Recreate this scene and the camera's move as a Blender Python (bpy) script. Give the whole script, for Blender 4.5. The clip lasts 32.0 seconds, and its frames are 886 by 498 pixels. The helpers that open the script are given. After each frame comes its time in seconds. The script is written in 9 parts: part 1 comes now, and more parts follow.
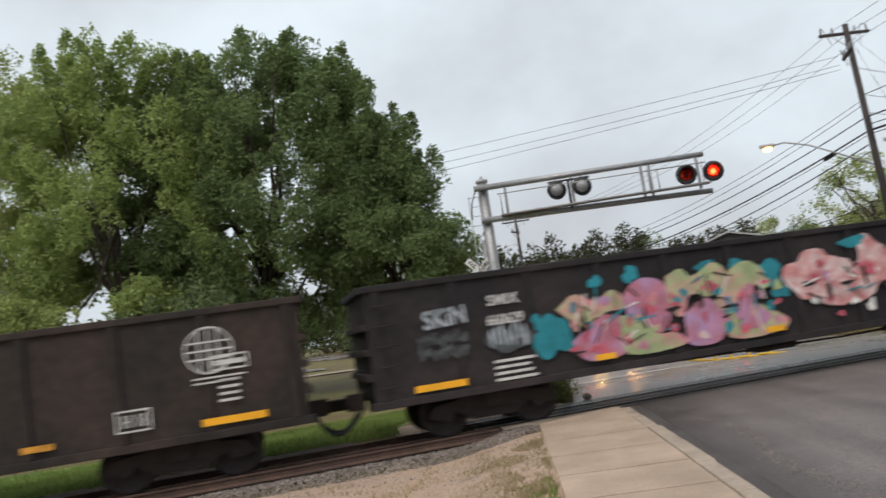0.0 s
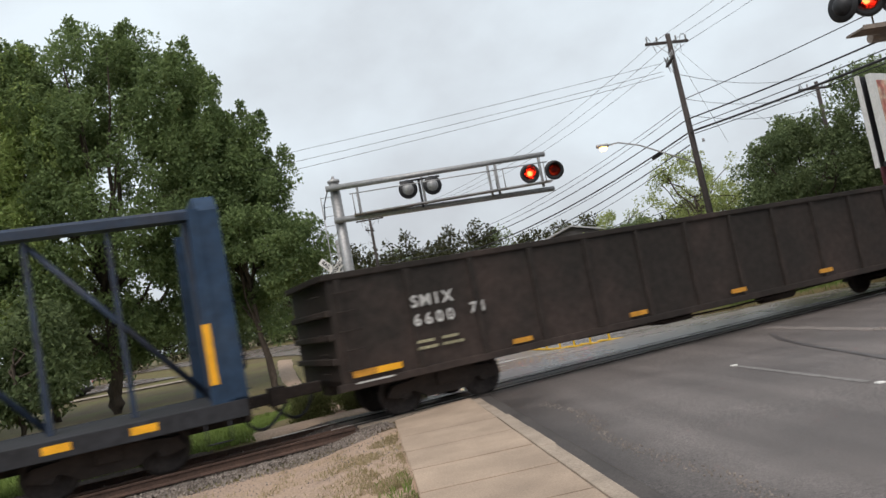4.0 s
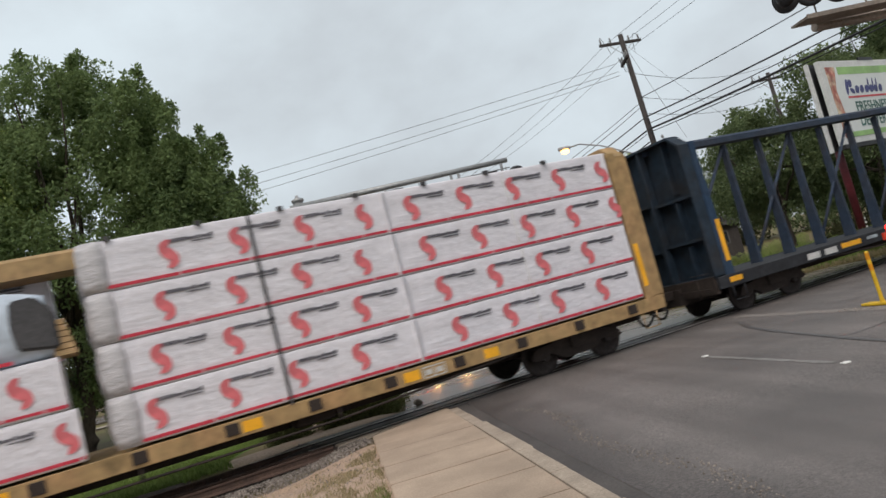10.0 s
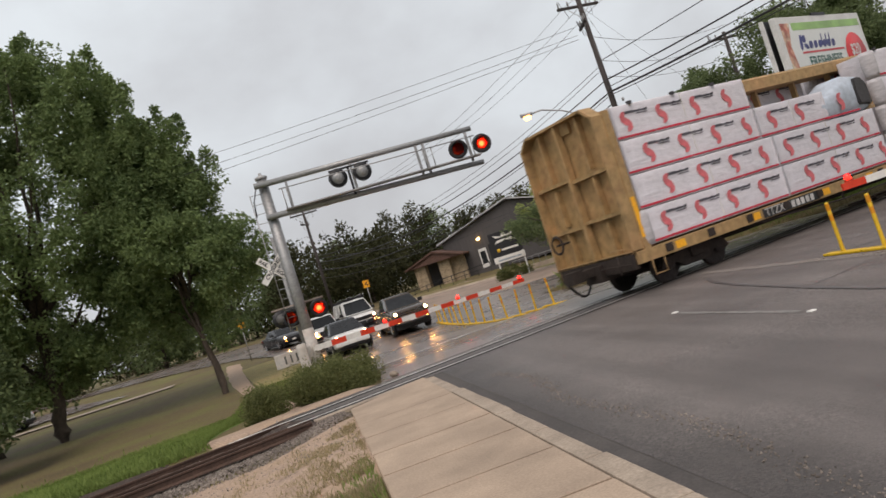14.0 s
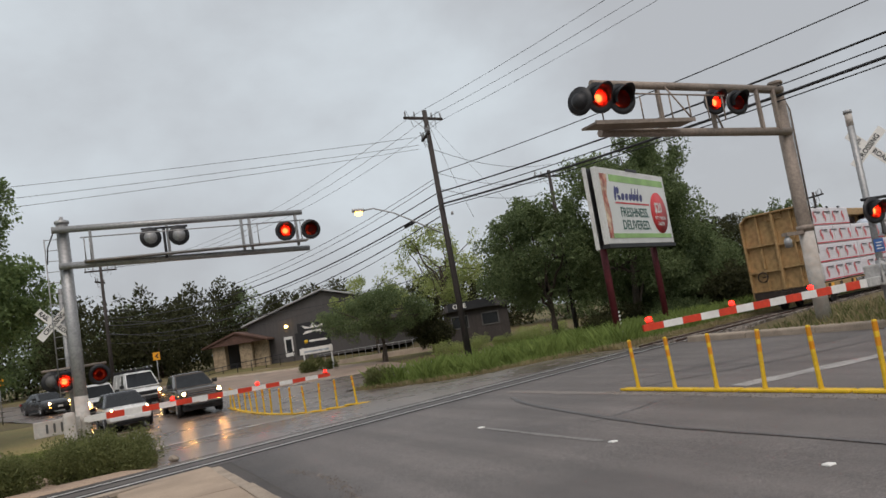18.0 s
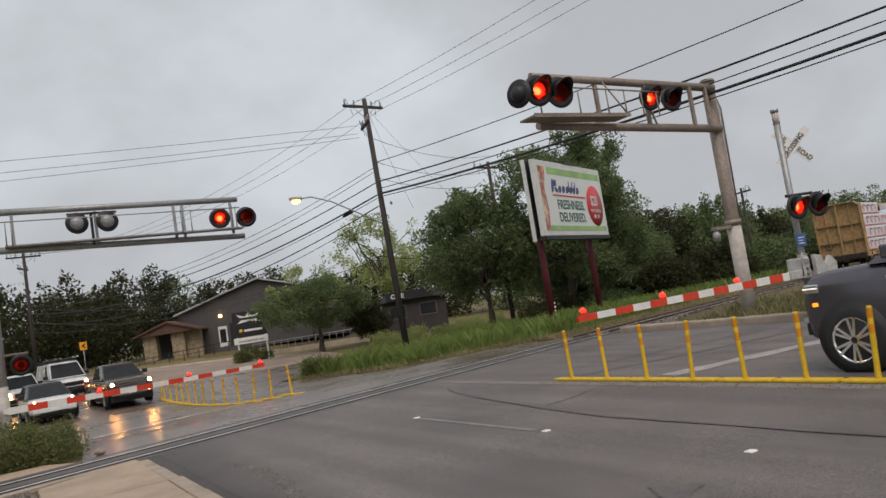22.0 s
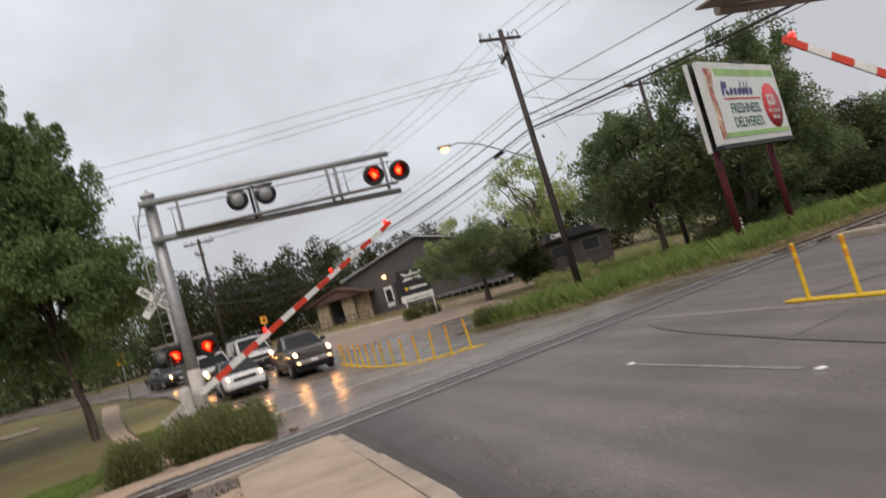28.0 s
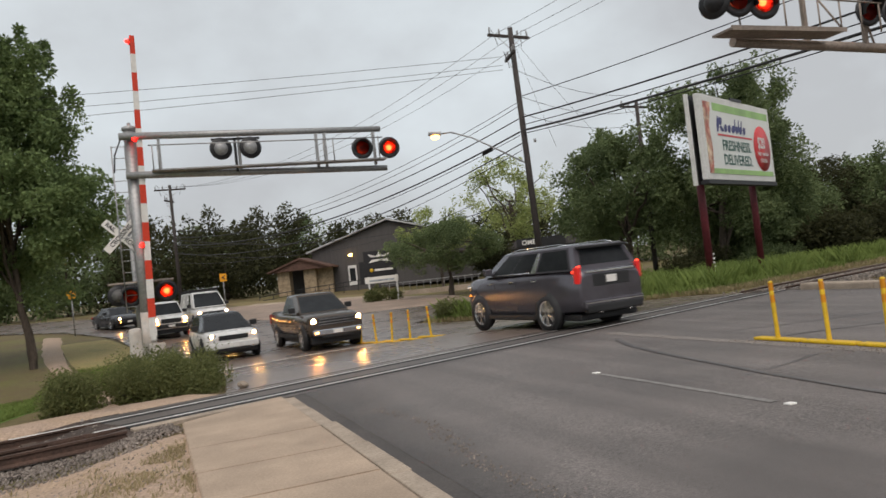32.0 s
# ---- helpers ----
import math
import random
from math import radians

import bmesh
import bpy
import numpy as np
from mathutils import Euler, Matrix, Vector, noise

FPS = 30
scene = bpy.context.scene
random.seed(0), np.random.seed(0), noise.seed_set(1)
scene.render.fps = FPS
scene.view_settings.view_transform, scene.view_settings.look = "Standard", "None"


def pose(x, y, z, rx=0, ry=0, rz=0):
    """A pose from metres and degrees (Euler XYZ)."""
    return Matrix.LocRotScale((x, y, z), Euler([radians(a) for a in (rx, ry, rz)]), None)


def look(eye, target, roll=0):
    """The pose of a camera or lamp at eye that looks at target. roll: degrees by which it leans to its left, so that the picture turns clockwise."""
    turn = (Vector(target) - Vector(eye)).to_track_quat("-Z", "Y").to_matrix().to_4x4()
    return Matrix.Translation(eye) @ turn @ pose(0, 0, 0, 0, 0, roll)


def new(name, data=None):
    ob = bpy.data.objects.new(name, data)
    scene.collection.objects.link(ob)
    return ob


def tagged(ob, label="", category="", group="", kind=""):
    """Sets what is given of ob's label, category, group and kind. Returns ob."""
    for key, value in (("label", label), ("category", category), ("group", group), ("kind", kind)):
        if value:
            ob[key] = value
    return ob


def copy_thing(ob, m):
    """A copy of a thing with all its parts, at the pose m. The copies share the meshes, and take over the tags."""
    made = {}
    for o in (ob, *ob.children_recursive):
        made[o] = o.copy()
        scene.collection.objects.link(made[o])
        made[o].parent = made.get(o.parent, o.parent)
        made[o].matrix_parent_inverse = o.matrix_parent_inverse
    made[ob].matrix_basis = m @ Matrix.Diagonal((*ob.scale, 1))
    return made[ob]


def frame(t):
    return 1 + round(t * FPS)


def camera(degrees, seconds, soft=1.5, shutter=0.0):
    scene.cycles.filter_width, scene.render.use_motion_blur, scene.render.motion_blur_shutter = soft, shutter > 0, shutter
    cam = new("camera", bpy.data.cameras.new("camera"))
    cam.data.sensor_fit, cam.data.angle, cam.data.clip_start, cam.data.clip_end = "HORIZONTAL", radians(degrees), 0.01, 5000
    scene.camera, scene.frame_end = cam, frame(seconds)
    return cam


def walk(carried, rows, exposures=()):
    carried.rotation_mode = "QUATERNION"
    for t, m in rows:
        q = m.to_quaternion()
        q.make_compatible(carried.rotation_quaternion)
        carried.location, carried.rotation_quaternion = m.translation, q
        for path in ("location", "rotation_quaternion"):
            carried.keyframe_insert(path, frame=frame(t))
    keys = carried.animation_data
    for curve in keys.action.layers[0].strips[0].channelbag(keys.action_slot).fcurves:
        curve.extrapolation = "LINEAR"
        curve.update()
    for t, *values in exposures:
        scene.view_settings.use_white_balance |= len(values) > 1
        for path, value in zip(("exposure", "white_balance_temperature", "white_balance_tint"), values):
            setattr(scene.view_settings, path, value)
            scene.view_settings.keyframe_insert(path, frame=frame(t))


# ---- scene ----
# ---- camera: a phone held on the pavement, which steps forward near the end ----
cam = camera(60.79, 32.0, soft=1.5, shutter=0.5)
PATH = [
    (0, (0.180, 0.010, 1.899), (-0.489, 9.927, 3.002), -8.45),
    (0.5, (0.164, 0.005, 1.875), (-1.048, 9.869, 2.988), -8.45),
    (1, (0.205, -0.125, 1.891), (-0.692, 9.771, 3.014), -9.38),
    (1.5, (0.276, -0.233, 1.915), (0.017, 9.707, 2.980), -10.57),
    (2, (0.267, -0.252, 1.935), (0.410, 9.692, 2.985), -11.26),
    (2.5, (0.242, -0.249, 1.929), (0.671, 9.693, 2.915), -11.58),
    (3, (0.250, -0.307, 1.947), (1.062, 9.615, 2.902), -11.81),
    (3.5, (0.250, -0.210, 1.919), (1.373, 9.688, 2.804), -11.17),
    (4, (0.252, -0.216, 1.931), (1.454, 9.683, 2.680), -10.83),
    (4.5, (0.257, -0.286, 1.943), (1.377, 9.618, 2.754), -11.52),
    (6.5, (0.297, -0.204, 1.941), (1.596, 9.662, 2.928), -12.73),
    (7, (0.305, -0.160, 1.932), (1.827, 9.678, 2.872), -12.47),
    (7.5, (0.306, -0.193, 1.954), (1.868, 9.637, 2.914), -12.53),
    (8, (0.306, -0.191, 1.930), (1.644, 9.671, 2.908), -13.64),
    (8.5, (0.329, -0.204, 1.922), (1.416, 9.700, 2.774), -14.44),
    (9, (0.327, -0.185, 1.931), (1.404, 9.730, 2.653), -14.46),
    (9.5, (0.350, -0.206, 1.901), (1.686, 9.674, 2.676), -14.59),
    (10, (0.347, -0.194, 1.894), (1.943, 9.645, 2.707), -14.83),
    (10.5, (0.349, -0.194, 1.898), (2.014, 9.636, 2.684), -15.32),
    (11, (0.344, -0.184, 1.888), (1.988, 9.653, 2.622), -16.10),
    (11.5, (0.334, -0.218, 1.900), (1.956, 9.626, 2.584), -16.53),
    (12, (0.335, -0.218, 1.894), (1.960, 9.631, 2.496), -16.53),
    (12.5, (0.338, -0.186, 1.887), (1.980, 9.664, 2.413), -17.04),
    (13, (0.317, -0.172, 1.884), (1.972, 9.680, 2.325), -17.31),
    (13.5, (0.298, -0.165, 1.872), (2.042, 9.674, 2.253), -17.44),
    (14, (0.272, -0.161, 1.869), (2.194, 9.646, 2.205), -17.62),
    (14.5, (0.225, -0.137, 1.868), (2.766, 9.533, 2.034), -18.35),
    (15, (0.300, -0.018, 1.875), (3.829, 9.338, 1.923), -18.10),
    (15.5, (0.358, 0.161, 1.864), (4.275, 9.354, 2.234), -15.91),
    (17.5, (0.165, 0.255, 1.863), (4.765, 9.062, 2.989), -8.68),
    (18, (0.169, 0.255, 1.861), (4.604, 9.160, 2.868), -9.27),
    (18.5, (0.167, 0.256, 1.862), (4.679, 9.133, 2.782), -9.43),
    (19, (0.188, 0.269, 1.855), (4.850, 9.076, 2.690), -9.48),
    (19.5, (0.188, 0.281, 1.856), (4.955, 9.039, 2.617), -9.25),
    (20, (0.197, 0.284, 1.860), (5.055, 8.995, 2.583), -8.74),
    (20.5, (0.199, 0.286, 1.855), (5.157, 8.937, 2.628), -8.47),
    (21, (0.215, 0.293, 1.854), (5.248, 8.899, 2.628), -8.61),
    (21.5, (0.215, 0.290, 1.855), (5.317, 8.859, 2.597), -8.77),
    (22, (0.207, 0.277, 1.865), (5.334, 8.830, 2.615), -9.01),
    (22.5, (0.215, 0.279, 1.863), (5.224, 8.902, 2.610), -9.50),
    (23, (0.211, 0.288, 1.850), (5.019, 9.035, 2.461), -10.09),
    (23.5, (0.213, 0.300, 1.851), (4.899, 9.123, 2.299), -11.07),
    (24, (0.217, 0.297, 1.846), (4.873, 9.140, 2.202), -12.04),
    (24.5, (0.205, 0.309, 1.848), (4.812, 9.178, 2.184), -12.02),
    (25, (0.163, 0.359, 1.832), (4.491, 9.367, 2.185), -11.46),
    (25.5, (0.096, 0.480, 1.823), (4.005, 9.682, 2.033), -12.44),
    (27.5, (0.206, 1.772, 2.012), (3.584, 11.184, 2.081), -11.12),
    (28, (0.450, 2.134, 1.917), (3.703, 11.579, 2.384), -15.86),
    (28.5, (0.383, 2.478, 2.009), (3.546, 11.891, 3.183), -17.39),
    (29, (0.192, 2.492, 1.861), (2.042, 12.318, 1.695), -7.83),
    (29.5, (0.196, 2.319, 1.854), (2.172, 12.087, 2.685), -4.89),
    (30, (0.286, 2.385, 1.816), (3.093, 11.964, 2.422), -6.39),
    (30.5, (0.349, 2.326, 1.819), (3.858, 11.675, 2.344), -7.78),
    (31, (0.321, 2.323, 1.810), (4.048, 11.590, 2.298), -7.31),
    (31.5, (0.307, 2.370, 1.809), (4.114, 11.608, 2.202), -6.93),
    (32, (0.257, 2.424, 1.790), (3.891, 11.736, 2.076), -6.38),
]
walk(cam, [(t, look(eye, target, roll)) for t, eye, target, roll in PATH],
     [(0, 0.25, 6560, 14.5), (4, 0.3, 6560, 14.5), (9, 0.14, 6540, 13), (12, 0.06, 6580, 14), (14, 0.12, 6880, 18), (19, -0.06, 6620, 15), (24, -0.02, 6800, 17.5), (28, 0.16, 6780, 18), (32, 0.1, 6760, 15)])

# ---- light: overcast dawn, a bright grey sky ----
world = bpy.data.worlds.new("overcast_sky")
scene.world = world
world.use_nodes = True
wn, wl = world.node_tree.nodes, world.node_tree.links
wn.clear()
w_out = wn.new("ShaderNodeOutputWorld")
w_bg = wn.new("ShaderNodeBackground")
w_sky = wn.new("ShaderNodeTexSky")
w_sky.sky_type, w_sky.sun_disc = "NISHITA", False
w_sky.sun_elevation, w_sky.sun_rotation = radians(55), radians(200)
w_sky.air_density, w_sky.dust_density = 1.0, 3.0
w_co = wn.new("ShaderNodeTexCoord")
w_map = wn.new("ShaderNodeMapping")
w_map.inputs["Scale"].default_value = (1.0, 1.0, 1.5)
w_n1 = wn.new("ShaderNodeTexNoise")
w_n1.inputs["Scale"].default_value, w_n1.inputs["Detail"].default_value, w_n1.inputs["Roughness"].default_value = 2.0, 8.0, 0.53
w_ramp = wn.new("ShaderNodeValToRGB")
w_ramp.color_ramp.elements[0].position, w_ramp.color_ramp.elements[0].color = 0.36, (0.507, 0.554, 0.580, 1)
w_ramp.color_ramp.elements[1].position, w_ramp.color_ramp.elements[1].color = 0.66, (0.735, 0.845, 0.89, 1)
w_mul = wn.new("ShaderNodeVectorMath")
w_mul.operation = "SCALE"
w_mul.inputs["Scale"].default_value = 0.05
w_mix = wn.new("ShaderNodeMix")
w_mix.data_type = "RGBA"
w_mix.inputs["Factor"].default_value = 0.9
wl.new(w_co.outputs["Generated"], w_map.inputs["Vector"])
wl.new(w_map.outputs["Vector"], w_n1.inputs["Vector"])
# the cloud thins toward the west
w_dot = wn.new("ShaderNodeVectorMath")
w_dot.operation = "DOT_PRODUCT"
w_dot.inputs[1].default_value = (-0.075, 0.0, 0.0)
wl.new(w_co.outputs["Generated"], w_dot.inputs[0])
w_add = wn.new("ShaderNodeMath")
w_add.operation = "ADD"
wl.new(w_n1.outputs["Fac"], w_add.inputs[0])
wl.new(w_dot.outputs["Value"], w_add.inputs[1])
wl.new(w_add.outputs["Value"], w_ramp.inputs["Fac"])
wl.new(w_sky.outputs["Color"], w_mul.inputs[0])
wl.new(w_mul.outputs["Vector"], w_mix.inputs["A"])
wl.new(w_ramp.outputs["Color"], w_mix.inputs["B"])
wl.new(w_mix.outputs["Result"], w_bg.inputs["Color"])
w_bg.inputs["Strength"].default_value = 1.0
wl.new(w_bg.outputs["Background"], w_out.inputs["Surface"])

sun = new("sun", bpy.data.lights.new("sun", "SUN"))
sun.data.energy, sun.data.angle, sun.data.color = 1.7, radians(40), (1.0, 0.93, 0.85)
sun.matrix_world = look((0, 0, 52), (14, 34, 0))
scene.view_settings.exposure = 0.0

# ---- materials ----
def node_mat(name, base, rough=0.7, metal=0.0, grain=12.0, amount=0.25, stain=0.8, stain_amount=0.3, bump=0.15, spec=0.4,
             island=0.0, alt=None, stretch=(1, 1, 1), each=0.0, world_space=False, streak=0.0):
    """Base colour with two scales of variation, roughness variation and fine relief."""
    m = bpy.data.materials.new(name)
    m.use_nodes = True
    n, l = m.node_tree.nodes, m.node_tree.links
    b = n["Principled BSDF"]
    co = n.new("ShaderNodeTexCoord")
    mp = n.new("ShaderNodeMapping")
    mp.inputs["Scale"].default_value = stretch
    if world_space:
        geo = n.new("ShaderNodeNewGeometry")
        l.new(geo.outputs["Position"], mp.inputs["Vector"])
    else:
        l.new(co.outputs["Object"], mp.inputs["Vector"])
    fine, big = n.new("ShaderNodeTexNoise"), n.new("ShaderNodeTexNoise")
    fine.inputs["Scale"].default_value, fine.inputs["Detail"].default_value = grain, 4
    big.inputs["Scale"].default_value, big.inputs["Detail"].default_value, big.inputs["Roughness"].default_value = stain, 5, 0.6
    l.new(mp.outputs["Vector"], fine.inputs["Vector"])
    l.new(mp.outputs["Vector"], big.inputs["Vector"])
    def mul(src, fac_socket, amt):
        r = n.new("ShaderNodeMapRange")
        r.inputs["From Min"].default_value, r.inputs["From Max"].default_value = 0.3, 0.7
        r.inputs["To Min"].default_value, r.inputs["To Max"].default_value = 1 - amt, 1 + amt
        l.new(fac_socket, r.inputs["Value"])
        v = n.new("ShaderNodeVectorMath")
        v.operation = "SCALE"
        l.new(src, v.inputs[0])
        l.new(r.outputs["Result"], v.inputs["Scale"])
        return v.outputs["Vector"]
    rgb = n.new("ShaderNodeRGB")
    rgb.outputs[0].default_value = (*base, 1)
    col = rgb.outputs[0]
    if alt:
        mx = n.new("ShaderNodeMix")
        mx.data_type = "RGBA"
        rr = n.new("ShaderNodeMapRange")
        rr.inputs["From Min"].default_value, rr.inputs["From Max"].default_value = 0.42, 0.62
        l.new(big.outputs["Fac"], rr.inputs["Value"])
        l.new(rr.outputs["Result"], mx.inputs["Factor"])
        l.new(col, mx.inputs["A"])
        mx.inputs["B"].default_value = (*alt, 1)
        col = mx.outputs["Result"]
    col = mul(col, fine.outputs["Fac"], amount)
    col = mul(col, big.outputs["Fac"], stain_amount)
    if streak:
        # long faint marks along the road
        smap, sn = n.new("ShaderNodeMapping"), n.new("ShaderNodeTexNoise")
        smap.inputs["Scale"].default_value = (1.5, 0.07, 1.0)
        sn.inputs["Scale"].default_value, sn.inputs["Detail"].default_value = 1.0, 6
        l.new(mp.outputs["Vector"], smap.inputs["Vector"])
        l.new(smap.outputs["Vector"], sn.inputs["Vector"])
        col = mul(col, sn.outputs["Fac"], streak)
    if island:
        geo2 = n.new("ShaderNodeNewGeometry")
        r2 = n.new("ShaderNodeMapRange")
        r2.inputs["To Min"].default_value, r2.inputs["To Max"].default_value = 1 - island, 1 + island
        l.new(geo2.outputs["Random Per Island"], r2.inputs["Value"])
        v2 = n.new("ShaderNodeVectorMath")
        v2.operation = "SCALE"
        l.new(col, v2.inputs[0])
        l.new(r2.outputs["Result"], v2.inputs["Scale"])
        col = v2.outputs["Vector"]
    if each:
        oi = n.new("ShaderNodeObjectInfo")
        r3 = n.new("ShaderNodeMapRange")
        r3.inputs["To Min"].default_value, r3.inputs["To Max"].default_value = 1 - each, 1 + each
        l.new(oi.outputs["Random"], r3.inputs["Value"])
        v3 = n.new("ShaderNodeVectorMath")
        v3.operation = "SCALE"
        l.new(col, v3.inputs[0])
        l.new(r3.outputs["Result"], v3.inputs["Scale"])
        col = v3.outputs["Vector"]
    l.new(col, b.inputs["Base Color"])
    rm = n.new("ShaderNodeMapRange")
    rm.inputs["To Min"].default_value, rm.inputs["To Max"].default_value = max(0.03, rough - 0.15), min(1, rough + 0.15)
    l.new(big.outputs["Fac"], rm.inputs["Value"])
    l.new(rm.outputs["Result"], b.inputs["Roughness"])
    b.inputs["Metallic"].default_value = metal
    b.inputs["Specular IOR Level"].default_value = spec
    if bump:
        bp = n.new("ShaderNodeBump")
        bp.inputs["Strength"].default_value, bp.inputs["Distance"].default_value = bump, 0.02
        l.new(fine.outputs["Fac"], bp.inputs["Height"])
        l.new(bp.outputs["Normal"], b.inputs["Normal"])
    return m


def glow_mat(name, colour, strength, base=None):
    m = bpy.data.materials.new(name)
    m.use_nodes = True
    b = m.node_tree.nodes["Principled BSDF"]
    b.inputs["Base Color"].default_value = (*(base or colour), 1)
    b.inputs["Emission Color"].default_value, b.inputs["Emission Strength"].default_value = (*colour, 1), strength
    b.inputs["Roughness"].default_value = 0.3
    return m


def leaf_mat(name, dark, light):
    """Leaves: a colour of its own for each, a little light through them."""
    m = bpy.data.materials.new(name)
    m.use_nodes = True
    n, l = m.node_tree.nodes, m.node_tree.links
    b = n["Principled BSDF"]
    geo = n.new("ShaderNodeNewGeometry")
    nz = n.new("ShaderNodeTexNoise")
    nz.inputs["Scale"].default_value = 0.35
    l.new(geo.outputs["Position"], nz.inputs["Vector"])
    add = n.new("ShaderNodeMath")
    add.operation = "MULTIPLY_ADD"
    add.inputs[1].default_value = 0.55
    l.new(geo.outputs["Random Per Island"], add.inputs[0])
    l.new(nz.outputs["Fac"], add.inputs[2])
    ramp = n.new("ShaderNodeValToRGB")
    ramp.color_ramp.elements[0].position, ramp.color_ramp.elements[0].color = 0.35, (*dark, 1)
    ramp.color_ramp.elements[1].position, ramp.color_ramp.elements[1].color = 1.0, (*light, 1)
    l.new(add.outputs[0], ramp.inputs["Fac"])
    l.new(ramp.outputs["Color"], b.inputs["Base Color"])
    b.inputs["Roughness"].default_value, b.inputs["Specular IOR Level"].default_value = 0.6, 0.14
    tr = n.new("ShaderNodeBsdfTranslucent")
    l.new(ramp.outputs["Color"], tr.inputs["Color"])
    mix = n.new("ShaderNodeMixShader")
    mix.inputs["Fac"].default_value = 0.42
    l.new(b.outputs["BSDF"], mix.inputs[1])
    l.new(tr.outputs["BSDF"], mix.inputs[2])
    l.new(mix.outputs["Shader"], n["Material Output"].inputs["Surface"])
    return m


def asphalt_mat(name, base, rough, coarse):
    """Worn asphalt: pale and dark stones in the binder, smooth wheel tracks, stains."""
    m = node_mat(name, base, rough, grain=70, amount=0.3, stain=0.5, stain_amount=0.24, bump=0.5, spec=0.45, world_space=True, streak=0.24)
    n, l = m.node_tree.nodes, m.node_tree.links
    b = n["Principled BSDF"]
    geo = n.new("ShaderNodeNewGeometry")
    stones_ = n.new("ShaderNodeTexVoronoi")
    stones_.inputs["Scale"].default_value = 52.0
    patch = n.new("ShaderNodeTexNoise")
    patch.inputs["Scale"].default_value, patch.inputs["Detail"].default_value = 0.55, 5
    l.new(geo.outputs["Position"], stones_.inputs["Vector"])
    l.new(geo.outputs["Position"], patch.inputs["Vector"])
    sep = n.new("ShaderNodeSeparateColor")
    l.new(stones_.outputs["Color"], sep.inputs["Color"])
    pick = n.new("ShaderNodeMapRange")
    pick.inputs["From Min"].default_value, pick.inputs["From Max"].default_value = 0.0, 1.0
    pick.inputs["To Min"].default_value, pick.inputs["To Max"].default_value = 1 - coarse, 1 + coarse
    l.new(sep.outputs["Red"], pick.inputs["Value"])
    where_ = n.new("ShaderNodeMapRange")
    where_.inputs["From Min"].default_value, where_.inputs["From Max"].default_value = 0.40, 0.62
    l.new(patch.outputs["Fac"], where_.inputs["Value"])
    mixv = n.new("ShaderNodeMix")
    mixv.data_type = "FLOAT"
    mixv.inputs[2].default_value = 0.93
    l.new(where_.outputs["Result"], mixv.inputs[0])
    l.new(pick.outputs["Result"], mixv.inputs[3])
    sc = n.new("ShaderNodeVectorMath")
    sc.operation = "SCALE"
    old = b.inputs["Base Color"].links[0].from_socket
    l.new(old, sc.inputs[0])
    l.new(mixv.outputs[0], sc.inputs["Scale"])
    # tyre-blackened dirt that has gathered along the kerb
    wob = n.new("ShaderNodeTexNoise")
    wob.inputs["Scale"].default_value, wob.inputs["Detail"].default_value = 0.8, 4
    l.new(geo.outputs["Position"], wob.inputs["Vector"])
    xyz = n.new("ShaderNodeSeparateXYZ")
    l.new(geo.outputs["Position"], xyz.inputs["Vector"])
    wav = n.new("ShaderNodeMath")
    wav.operation = "MULTIPLY_ADD"
    wav.inputs[1].default_value = 1.3
    l.new(wob.outputs["Fac"], wav.inputs[0])
    l.new(xyz.outputs["X"], wav.inputs[2])
    dirt = n.new("ShaderNodeMapRange")
    dirt.interpolation_type = "SMOOTHSTEP"
    dirt.inputs["From Min"].default_value, dirt.inputs["From Max"].default_value = 3.05, 4.25
    dirt.inputs["To Min"].default_value, dirt.inputs["To Max"].default_value = 0.5, 1.0
    l.new(wav.outputs[0], dirt.inputs["Value"])
    sd = n.new("ShaderNodeVectorMath")
    sd.operation = "SCALE"
    l.new(sc.outputs["Vector"], sd.inputs[0])
    l.new(dirt.outputs["Result"], sd.inputs["Scale"])
    l.new(sd.outputs["Vector"], b.inputs["Base Color"])
    return m


M_asphalt = asphalt_mat("asphalt", (0.136, 0.119, 0.111), 0.60, 0.42)
M_panel = node_mat("crossing_panel", (0.095, 0.081, 0.073), 0.55, grain=45, amount=0.3, stain=0.5, stain_amount=0.35, bump=0.3, world_space=True)
M_rubber = node_mat("flangeway_rubber", (0.018, 0.017, 0.016), 0.75, grain=30, amount=0.2, bump=0.2)
M_asphalt_far = node_mat("asphalt_far", (0.150, 0.117, 0.100), 0.28, grain=40, amount=0.3, stain=0.3, stain_amount=0.28, bump=0.2, spec=0.5, world_space=True, streak=0.15)
M_lot = node_mat("brownish_asphalt", (0.265, 0.195, 0.150), 0.7, grain=30, amount=0.25, stain=0.4, stain_amount=0.3, bump=0.2, world_space=True)
M_seal = node_mat("tar_seal", (0.092, 0.084, 0.082), 0.45, grain=30, bump=0.1)
M_concrete = node_mat("pavement_concrete", (0.378, 0.288, 0.214), 0.85, grain=40, amount=0.14, stain=0.9, stain_amount=0.22, bump=0.15, each=0.05, world_space=True)
M_kerb = node_mat("kerb_concrete", (0.33, 0.268, 0.21), 0.85, grain=35, amount=0.18, stain=1.4, stain_amount=0.25, bump=0.2, world_space=True)
M_gutter = node_mat("gutter_concrete", (0.066, 0.058, 0.054), 0.75, grain=35, amount=0.2, stain=1.1, stain_amount=0.35, bump=0.2, world_space=True)
